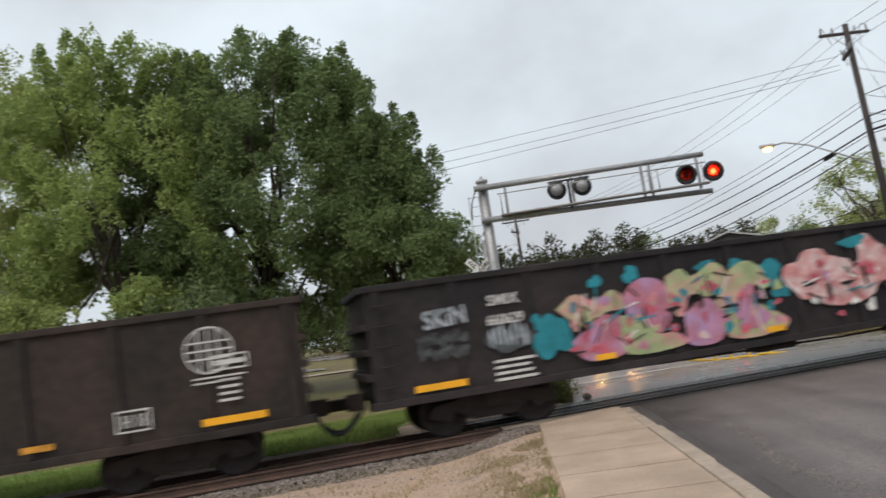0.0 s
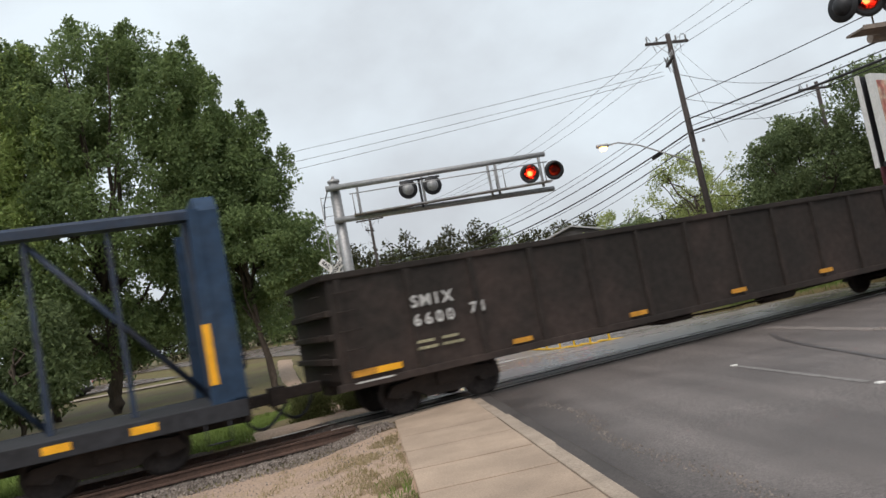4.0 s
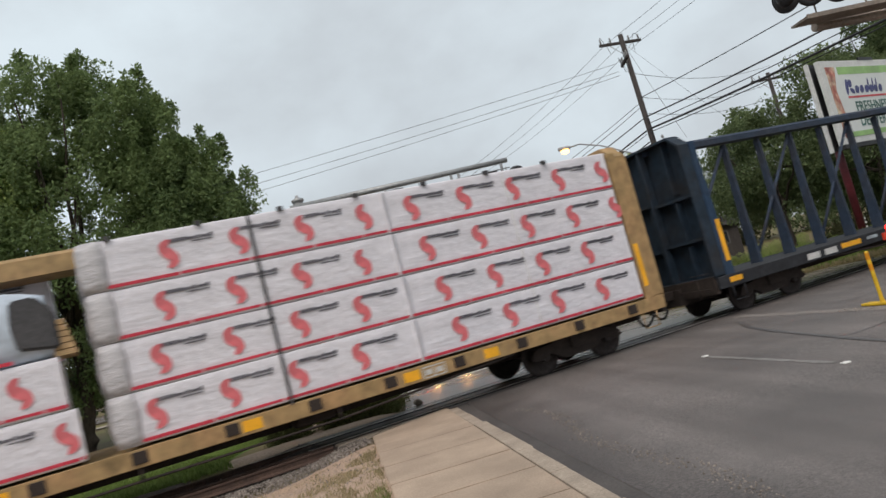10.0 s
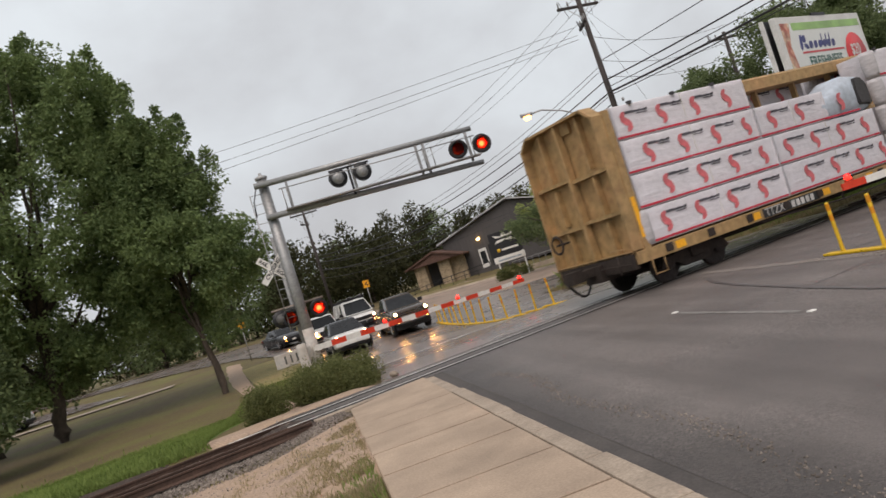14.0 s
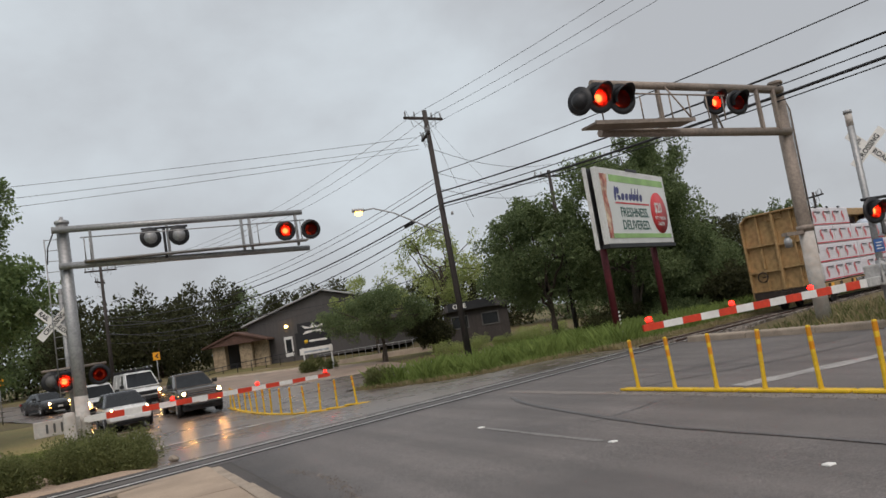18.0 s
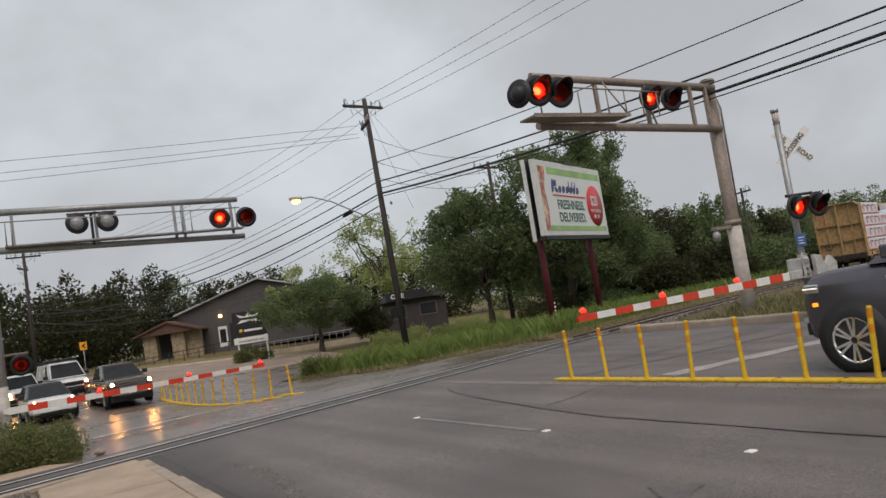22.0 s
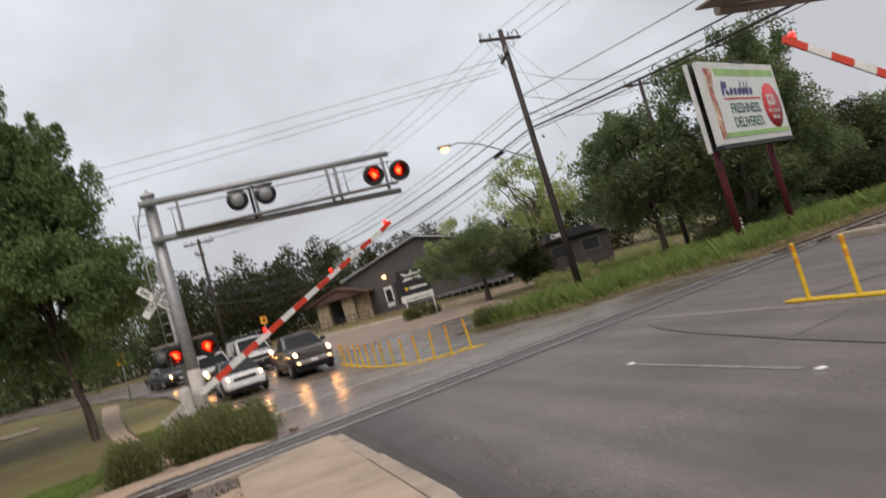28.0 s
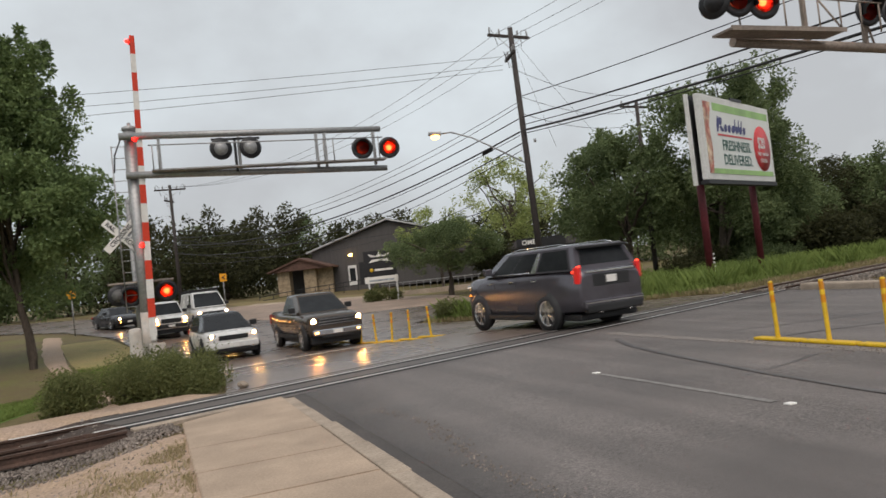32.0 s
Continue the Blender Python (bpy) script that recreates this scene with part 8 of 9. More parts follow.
suv_part("rear_plate", box(-0.17, -3.175, 1.10, 0.17, -3.15, 1.27), M_sign_white, "plain pale plate")
suv_part("spoiler", box(-0.8, -2.98, 1.95, 0.8, -2.6, 2.01, 0.02), M_trim)
suv_part("rear_trim", box(-0.95, -3.232, 0.64, 0.95, -3.215, 0.67), M_chrome)
for sg in (-1, 1):
    suv_part("side_indicator", box(sg * 1.06 - 0.03, 2.54, 0.94, sg * 1.06 + 0.03, 2.64, 0.995, 0.01), M_indicator, "lit amber side lamp")
    suv_part("corner_lamp", box(sg * 1.03 - 0.05, 2.50, 1.13, sg * 1.03 + 0.02, 2.76, 1.26, 0.02), M_chrome, "clear corner lamp")
    suv_part("lamp_strip", box(sg * 1.035 - 0.05, 2.52, 1.19, sg * 1.035 + 0.022, 2.77, 1.21, 0.006), M_drl, "white daytime lamp strip")
    suv_part("exhaust", tube((sg * 0.5, -3.24, 0.44), (sg * 0.5, -2.95, 0.44), 0.04, seg=10), M_chrome)


def drive_suv():
    # seconds, x, y, heading
    way = [(0, 11.67, -60, 0), (14, 11.67, -35, 0), (17, 11.67, -16, 0), (18, 11.67, -8, 0), (19, 11.67, -0.4, 0), (19.5, 11.67, 2.1, 0), (20, 11.67, 3.2, 0), (20.5, 11.67, 4.1, 0), (21, 11.67, 4.5, 0), (22, 11.67, 4.85, 0),
           (23, 11.67, 4.98, 0), (25, 11.67, 5.08, 0), (28.9, 11.67, 5.12, 0), (29.5, 11.67, 6.0, 0), (30, 11.66, 8.0, 1), (30.4, 11.62, 10.45, 2.5), (30.8, 11.46, 12.98, 4.5), (31, 11.4, 14.35, 5), (31.2, 11.28, 15.72, 5.5), (31.4, 11.13, 17.12, 6), (31.6, 10.96, 18.5, 6), (31.8, 10.76, 19.95, 6), (32, 10.55, 21.35, 6)]
    keys = [(t, y) for t, x, y, h in way]
    def settle(x, y):
        return (ground_z(x, y + 1.7) + ground_z(x, y - 1.5)) / 2
    walk(suv, [(t, pose(x, y, settle(x, y) * step(10, 14, y) + 0.012, 0, 0, h)) for t, x, y, h in way])
    wr = SUBURBAN["wheel"][0]
    rate = 1 / wr
    def y_of(t):
        for (t0, y0), (t1, y1) in zip(keys, keys[1:]):
            if t0 <= t <= t1:
                return y0 + (y1 - y0) * (t - t0) / (t1 - t0)
        return keys[-1][1]
    for wh, x, ax, sg in SUBURBAN["made_wheels"]:
        rows, t = [], 0.0
        while t <= 32.0001:
            turn = Matrix.Rotation(-y_of(t) * rate, 4, "X")
            rows.append((t, Matrix.Translation((x, ax, wr)) @ turn @ pose(0, 0, 0, 0, 0, 0 if sg < 0 else 180)))
            t += 0.05 if t > 29 else 0.1
        walk(wh, rows)


MOVES.append(drive_suv)

PICKUP = dict(paint=M_brown_car, body=[(-2.94, 0.62, 1.25, 0.92), (-2.86, 0.52, 1.32, 0.97), (-1.5, 0.48, 1.32, 1.0), (0, 0.46, 1.30, 1.0), (1.2, 0.46, 1.28, 1.0), (1.9, 0.48, 1.25, 0.99), (2.5, 0.48, 1.20, 0.97), (2.85, 0.52, 1.12, 0.93), (2.94, 0.6, 0.95, 0.85)],
              belt=(1.62, -0.95, 1.29, 0.96), roof=(0.60, -0.80, 1.93, 0.74), windows=[(0.01, 0.46), (0.48, 0.95)], doors=[1.0, -0.05], wheel=(0.41, 0.28), front_axle=1.95, rear_axle=-1.75, grille=(0.66, 0.84, 1.10), grille_bar=M_chrome, intake=True, bumper_z=0.62, bumper=M_chrome, lamp_z=1.02, lamp=(0.16, 0.13), fog=0.62, tail_z=1.05, tail_h=0.4)
pickup = place(vehicle("pickup_truck", "dark bronze pickup truck waiting with lit headlamps", "pickup truck", PICKUP, "waiting vehicles"), 4.85, 40.15, 184.5)
# the bed isn't hollow: a black block imitates its shaded inside
part("bed_floor", box(-0.8, -2.8, 1.0, 0.8, -1.0, 1.335), M_trim, pickup, "black block in place of the open bed's shaded inside")

EVOQUE = dict(paint=M_white_car, body=[(-2.18, 0.58, 0.98, 0.84), (-2.1, 0.4, 1.06, 0.92), (-1.2, 0.34, 1.06, 0.97), (0, 0.32, 1.03, 0.98), (0.9, 0.32, 1.0, 0.97), (1.35, 0.34, 1.0, 0.96), (1.85, 0.34, 0.97, 0.94), (2.1, 0.38, 0.92, 0.90), (2.19, 0.46, 0.78, 0.80)],
              belt=(1.22, -1.95, 1.04, 0.93), roof=(0.16, -1.75, 1.60, 0.70), windows=[(0.02, 0.4), (0.43, 0.7), (0.73, 0.95)], doors=[0.7, -0.3], wheel=(0.365, 0.24), front_axle=1.33, rear_axle=-1.33, grille=(0.5, 0.70, 0.86), bumper_z=0.52, bumper=M_white_car, cabin_paint=M_dark_car, intake=True, lamp_z=0.87, lamp=(0.26, 0.085), tail_z=0.95, tail_h=0.2, handle=M_white_car)
evoque = place(vehicle("compact_suv", "white compact SUV with a black roof and lit headlamps", "car", EVOQUE, "waiting vehicles"), 1.72, 38.7, 185)

XTERRA = dict(paint=M_white_car, body=[(-2.3, 0.6, 1.08, 0.84), (-2.2, 0.44, 1.15, 0.9), (-1.2, 0.4, 1.15, 0.93), (0, 0.38, 1.13, 0.93), (0.9, 0.38, 1.12, 0.93), (1.5, 0.4, 1.1, 0.92), (2.0, 0.4, 1.06, 0.9), (2.22, 0.44, 0.98, 0.86), (2.3, 0.52, 0.82, 0.78)],
              belt=(1.15, -2.1, 1.15, 0.89), roof=(0.55, -1.95, 1.82, 0.74), windows=[(0.02, 0.32), (0.35, 0.62), (0.66, 0.95)], doors=[0.7, -0.3], wheel=(0.38, 0.25), front_axle=1.4, rear_axle=-1.35, grille=(0.5, 0.72, 0.95), bumper_z=0.58, lamp_z=0.9, lamp=(0.2, 0.14), fog=0.72, tail_z=1.0, tail_h=0.3)
place(vehicle("boxy_suv", "white boxy SUV waiting with lit headlamps", "car", XTERRA, "waiting vehicles"), 0.75, 45.9, 188)

VAN = dict(paint=M_white_car, body=[(-2.8, 0.55, 1.2, 0.92), (-2.7, 0.42, 1.22, 0.98), (-1.2, 0.38, 1.22, 1.0), (0, 0.38, 1.2, 1.0), (1.1, 0.38, 1.18, 1.0), (1.9, 0.4, 1.12, 0.98), (2.45, 0.42, 1.05, 0.95), (2.7, 0.46, 0.95, 0.9), (2.8, 0.52, 0.8, 0.8)],
           belt=(2.0, -2.75, 1.20, 0.98), roof=(1.0, -2.65, 2.08, 0.80), windows=[(0.02, 0.17)], rear_glass=True, doors=[0.9, -0.3], wheel=(0.37, 0.25), front_axle=1.9, rear_axle=-1.6, grille=(0.6, 0.7, 0.92), bumper_z=0.55, lamp_z=0.85, lamp=(0.2, 0.14), fog=0.66, tail_z=1.2, tail_h=0.4)
van = place(vehicle("work_van", "white work van with ladders on its roof rack", "van", VAN, "waiting vehicles"), 3.1, 50.4, 187)
for x in (-0.7, -0.45, 0.2, 0.45):
    part("ladder_rail", box(x - 0.03, -2.4, 2.25, x + 0.03, 1.5, 2.33), M_rim, van)
for y in (-2.2, -0.9, 0.4):
    part("rack_bar", box(-0.85, y, 2.05, 0.85, y + 0.06, 2.25), M_trim, van)
SEDAN = dict(paint=M_dark_car, body=[(-2.35, 0.5, 0.92, 0.8), (-2.25, 0.36, 1.0, 0.88), (-1.3, 0.3, 1.0, 0.91), (0, 0.28, 0.97, 0.92), (0.9, 0.28, 0.95, 0.92), (1.4, 0.3, 0.92, 0.91), (1.95, 0.3, 0.85, 0.88), (2.25, 0.34, 0.75, 0.84), (2.35, 0.42, 0.62, 0.75)],
             belt=(1.1, -1.6, 0.98, 0.87), roof=(0.3, -1.0, 1.46, 0.66), windows=[(0.02, 0.45), (0.5, 0.93)], doors=[0.6, -0.4], wheel=(0.33, 0.22), front_axle=1.4, rear_axle=-1.4, grille=(0.45, 0.5, 0.66), bumper_z=0.45, lamp_z=0.66, lamp=(0.28, 0.12), fog=0.42, tail_z=0.85, tail_h=0.16)
place(vehicle("dark_sedan", "dark saloon car waiting with lit headlamps", "car", SEDAN, "waiting vehicles"), -2.2, 60.5, 203)
SEDAN2 = dict(SEDAN, paint=M_white_car, lit=False, tail_lit=True)
SEDAN2.pop("made_wheels", None)
place(vehicle("white_sedan", "white saloon car parked across the lawn", "car", SEDAN2), -22.5, 58.2, 80)



def drive(v, spec, keys, heading, turn_from):
    """Rolls a vehicle through (seconds, x, y) with its wheels turning."""
    R = spec["wheel"][0]
    walk(v, [(t, pose(x, y, ground_z(x, y) + 0.012, 0, 0, heading)) for t, x, y in keys])
    def gone(t):
        for (t0, _, y0), (t1, _, y1) in zip(keys, keys[1:]):
            if t0 <= t <= t1:
                return keys[0][2] - (y0 + (y1 - y0) * (t - t0) / (t1 - t0))
        return keys[0][2] - keys[-1][2]
    for wh, x, ax, sg in spec["made_wheels"]:
        rows, t = [], 0.0
        while t <= 32.0001:
            rows.append((t, Matrix.Translation((x, ax, R)) @ Matrix.Rotation(-gone(t) / R, 4, "X") @ pose(0, 0, 0, 0, 0, 0 if sg < 0 else 180)))
            t += 0.1 if t > turn_from else turn_from
        walk(wh, rows)


MOVES.append(lambda: drive(pickup, PICKUP, [(0, 4.85, 40.15), (29.0, 4.85, 40.15), (30.2, 5.05, 38.1), (30.7, 5.15, 36.0), (31.0, 5.28, 34.6), (31.5, 5.5, 32.4), (32.0, 5.8, 30.8)], 184.5, 29.0))
MOVES.append(lambda: drive(evoque, EVOQUE, [(0, 1.72, 38.7), (29.0, 1.72, 38.7), (30.2, 1.95, 37.0), (30.7, 2.1, 35.5), (31.0, 2.25, 34.5), (31.5, 2.4, 32.9), (32.0, 2.55, 31.6)], 185, 29.0))
# ---- buildings beyond the crossing ----
def building():
    M_wall = node_mat("grey_siding", (0.078, 0.072, 0.071), 0.8, grain=4, stretch=(8, 8, 0.5), amount=0.12, stain=0.5, stain_amount=0.15, bump=0.2)
    M_metal_roof = node_mat("pale_metal_roof", (0.42, 0.42, 0.42), 0.45, metal=0.4, grain=6, amount=0.1, stain=0.6, stain_amount=0.15, bump=0.05)
    M_stone = node_mat("tan_stone", (0.29, 0.22, 0.145), 0.9, grain=5, amount=0.25, stain=2.2, stain_amount=0.3, bump=0.5)
    M_brown_roof = node_mat("brown_shingle", (0.10, 0.055, 0.042), 0.9, grain=9, amount=0.25, stain=1.0, stain_amount=0.2, bump=0.3)
    ang = math.degrees(math.atan2(-8.2, 14.6))
    b = thing("gabled_hall", "grey gabled hall with a pale metal roof", "building", pose(16.2, 80.9, 1.3, 0, 0, ang))
    W, E, RZ, DP = 16.6, 3.9, 6.2, 26
    gable = [(0, -0.5), (W, -0.5), (W, E), (W / 2, RZ), (0, E)]
    part("gable_wall", prism(gable, 0.25, "Y", 0.0), M_wall, b, "grey gable wall")
    part("back_wall", prism(gable, 0.25, "Y", DP), M_wall, b)
    part("side_wall", box(0, 0.25, -0.5, 0.25, DP, E), M_wall, b)
    part("side_wall", box(W - 0.25, 0.25, -0.5, W, DP, E), M_wall, b)
    for sg in (0, 1):
        pts = [(-0.5, E - 0.12), (W / 2, RZ + 0.14), (W / 2, RZ + 0.30), (-0.5, E + 0.04)]
        if sg:
            pts = [(W - x, z) for x, z in pts]
        part("roof_slope", prism(pts, DP + 1.0, "Y", -0.5), M_metal_roof, b, "pale metal roof slope")
    part("door", box(3.7, -0.03, 0, 4.6, 0.0, 2.1), M_white_car, b, "white glazed door")
    part("door_glass", box(3.85, -0.045, 0.5, 4.45, -0.03, 1.8), M_glass, b)
    # the wall isn't cut: black colour stands for the unlit inside
    part("doorway", box(4.9, -0.03, 0, 6.2, 0.0, 2.3), M_black, b, "flat black panel in place of a dark open doorway")
    part("wall_lamp", box(3.95, -0.2, 3.05, 4.25, 0.0, 3.3, 0.03), glow_mat("wall_lamp_lit", (1.0, 0.62, 0.18), 14.0), b, "lit amber wall lamp")
    for k in range(28):
        part("siding_batten", box(0.3 + 0.58 * k, -0.02, 0, 0.34 + 0.58 * k, 0.0, E if k in (0, 27) else E - 0.02), M_wall, b)
    a = thing("stone_porch", "low tan stone porch with a brown shingle roof", "building", pose(12.2, 80.9, 1.2, 0, 0, ang))
    for x in (0.2, 3.0):
        part("stone_pier", box(x, 0, -0.5, x + 1.3, 1.0, 2.4, 0.04), M_stone, a, "tan stone pier")
    part("back_wall", box(0.2, 3.0, -0.5, 5.6, 3.3, 2.4), M_wall, a)
    part("stone_wall", box(4.3, 0.6, -0.5, 5.8, 1.2, 2.5, 0.04), M_stone, a)
    part("roof_slope", prism([(-0.6, 2.35), (2.9, 3.5), (6.2, 2.35), (6.2, 2.2), (2.9, 3.3), (-0.6, 2.2)], 4.2, "Y", -0.7), M_brown_roof, a, "brown shingle roof")
    part("gable_board", prism([(-0.5, 2.25), (2.9, 3.4), (6.1, 2.25)], 0.1, "Y", -0.5), M_brown_roof, a)
    # sign on two posts
    s = thing("pub_sign", "black signboard with white emblem on two posts", "sign", pose(15.3, 57.6, 0, 0, 0, ang))
    zb = ground_z(16.5, 57)
    for x in (0.15, 2.3):
        part("post", box(x, 0.02, zb - 0.2, x + 0.12, 0.14, 3.8, 0.01), M_white_car, s)
    part("board", box(0, -0.05, 1.95, 2.45, 0.05, 3.85, 0.02), M_black, s, "black board")
    part("lower_board", box(-0.05, -0.05, 1.42, 2.5, 0.05, 1.90, 0.02), M_sign_white, s, "white board with a worn grey line")
    part("line_bar", box(0.3, -0.06, 1.55, 2.2, -0.05, 1.68), M_grey_spray, s)
    part("emblem", prism([(0.35, 3.65), (1.0, 3.45), (1.25, 3.75), (1.5, 3.45), (2.1, 3.65), (1.75, 3.25), (2.1, 2.95), (1.25, 3.08), (0.35, 2.95), (0.7, 3.25)], 0.01, "Y", -0.062), M_sign_white, s, "white winged emblem")
    part("emblem_bar", box(0.6, -0.07, 3.2, 1.9, -0.06, 3.38), M_black, s)
    part("emblem_dot", lathe([(0, -0.062), (0.15, -0.062), (0.15, -0.05)], 18, "Y"), M_yellow, s, "", pose(0.55, 0, 2.4))
    part("word_bar", box(0.8, -0.062, 2.32, 2.2, -0.05, 2.48), M_sign_white, s)
    # rail and ramp before the hall
    r = thing("ramp_rail", "thin dark handrail along the ramp before the hall", "handrail", pose(13.5, 74.5, 0, 0, 0, ang))
    z = ground_z(18, 73)
    rl = bmesh.new()
    add_path(rl, [(-4.2, 0, z + 0.60), (0, 0, z + 0.95), (7.0, 0, z + 1.25)], 0.04, 6)
    add_path(rl, [(-4.2, 0, z + 0.22), (0, 0, z + 0.55), (7.0, 0, z + 0.85)], 0.028, 6)
    part("top_rail", rl, M_black, r)
    pm = mesh_of("rail_post", tube((0, 0, 0), (0, 0, 1.0), 0.035, seg=6), M_black)
    for k in range(-3, 6):
        part("rail_post", pm, M_black, r, "", pose(1.4 * k, 0, z - 0.02 + (0.06 if k > 0 else 0.10) * k))
    # low wall with a thin railing behind the small oak
    fz = ground_z(26, 60)
    f = thing("low_wall_railing", "low pale wall with a thin grey railing beyond the small oak", "railing", pose(18.5, 64.5, 0, 0, 0, -28))
    part("low_wall", box(0, -0.1, fz - 0.3, 15, 0.1, fz + 0.42, 0.02), M_kerb, f, "pale concrete wall")
    part("top_rail", tube((0, 0, fz + 1.15), (15, 0, fz + 1.15), 0.03, seg=6), M_galv, f)
    bd = mesh_of("rail_post", tube((0, 0, 0.4), (0, 0, 1.15), 0.022, seg=6), M_galv)
    for k in range(26):
        part("rail_post", bd, M_galv, f, "", pose(0.1 + 0.59 * k, 0, fz))
    h = thing("dark_house", "low dark house behind the trees", "building", pose(28.2, 58.6, 0.5, 0, 0, -28))
    part("wall", box(0, 0, -0.8, 5.5, 5, 2.4), M_wood_pole, h)
    part("roof", prism([(-0.4, 2.4), (5.9, 2.4), (5.0, 3.1), (0.5, 3.1)], 5.8, "Y", -0.4), M_wall, h, "grey roof")
    for x in (0.6, 3.2):
        w = part("window", box(x, -0.05, 0.9, x + 1.5, 0.0, 2.0), M_trim_dark, h)
        part("pane", box(x + 0.1, -0.06, 1.0, x + 1.4, -0.05, 1.9), M_glass, w)
    part("sign_strip", box(0.5, -0.5, 2.45, 4.5, -0.45, 3.15), M_black, h, "dark sign strip")
    part("letters", text_mesh("OME", 0.55, M_sign_white, 0.01, bold=0.01), M_sign_white, h, "white letters", pose(1.5, -0.52, 2.8))


building()
# ---- trees, shrubs, grass ----
def leaf_cloud(seed, clumps, per, leaf, droop=0.25):
    """Folded leaves round the clumps; clumps: (x, y, z, radius, stretch in z)."""
    rng = np.random.default_rng(seed)
    c = np.repeat(np.array(clumps, float), per, axis=0)
    n = len(c)
    d = rng.normal(size=(n, 3))
    d /= np.linalg.norm(d, axis=1, keepdims=True)
    rad = c[:, 3:4] * rng.uniform(0.25, 1.0, (n, 1)) ** 0.5
    pos = c[:, :3] + d * rad * np.column_stack([np.ones(n), np.ones(n), c[:, 4]])
    ax = rng.normal(size=(n, 3)) + d * 0.6
    ax[:, 2] -= droop
    ax /= np.linalg.norm(ax, axis=1, keepdims=True)
    side = np.cross(ax, rng.normal(size=(n, 3)))
    side /= np.linalg.norm(side, axis=1, keepdims=True)
    up = np.cross(ax, side)
    ln = leaf * rng.uniform(0.6, 1.35, (n, 1))
    w = ln * 0.25
    v = np.empty((n, 4, 3))
    v[:, 0] = pos
    v[:, 1] = pos + ax * ln * 0.5 + side * w + up * w * 0.35
    v[:, 2] = pos + ax * ln
    v[:, 3] = pos + ax * ln * 0.5 - side * w + up * w * 0.35
    f = np.arange(n * 4).reshape(n, 4)
    return v.reshape(-1, 3), f


def limb_path(rnd, a, b, bend, n=5):
    pts = []
    for i in range(n + 1):
        t = i / n
        p = Vector(a).lerp(Vector(b), t)
        k = math.sin(math.pi * t) * bend
        pts.append(p + Vector((rnd.uniform(-k, k), rnd.uniform(-k, k), rnd.uniform(0, k))))
    return pts


def add_limb(bm, pts, r0, r1, seg=8):
    rings = []
    for i, p in enumerate(pts):
        t = (pts[min(i + 1, len(pts) - 1)] - pts[max(i - 1, 0)]).normalized()
        q = t.to_track_quat("Z", "Y").to_matrix()
        r = r0 + (r1 - r0) * i / (len(pts) - 1)
        rings.append([bm.verts.new(p + q @ Vector((r * math.cos(k * 2 * math.pi / seg), r * math.sin(k * 2 * math.pi / seg), 0))) for k in range(seg)])
    for a, b in zip(rings, rings[1:]):
        for k in range(seg):
            bm.faces.new((a[k], a[(k + 1) % seg], b[(k + 1) % seg], b[k])).smooth = True


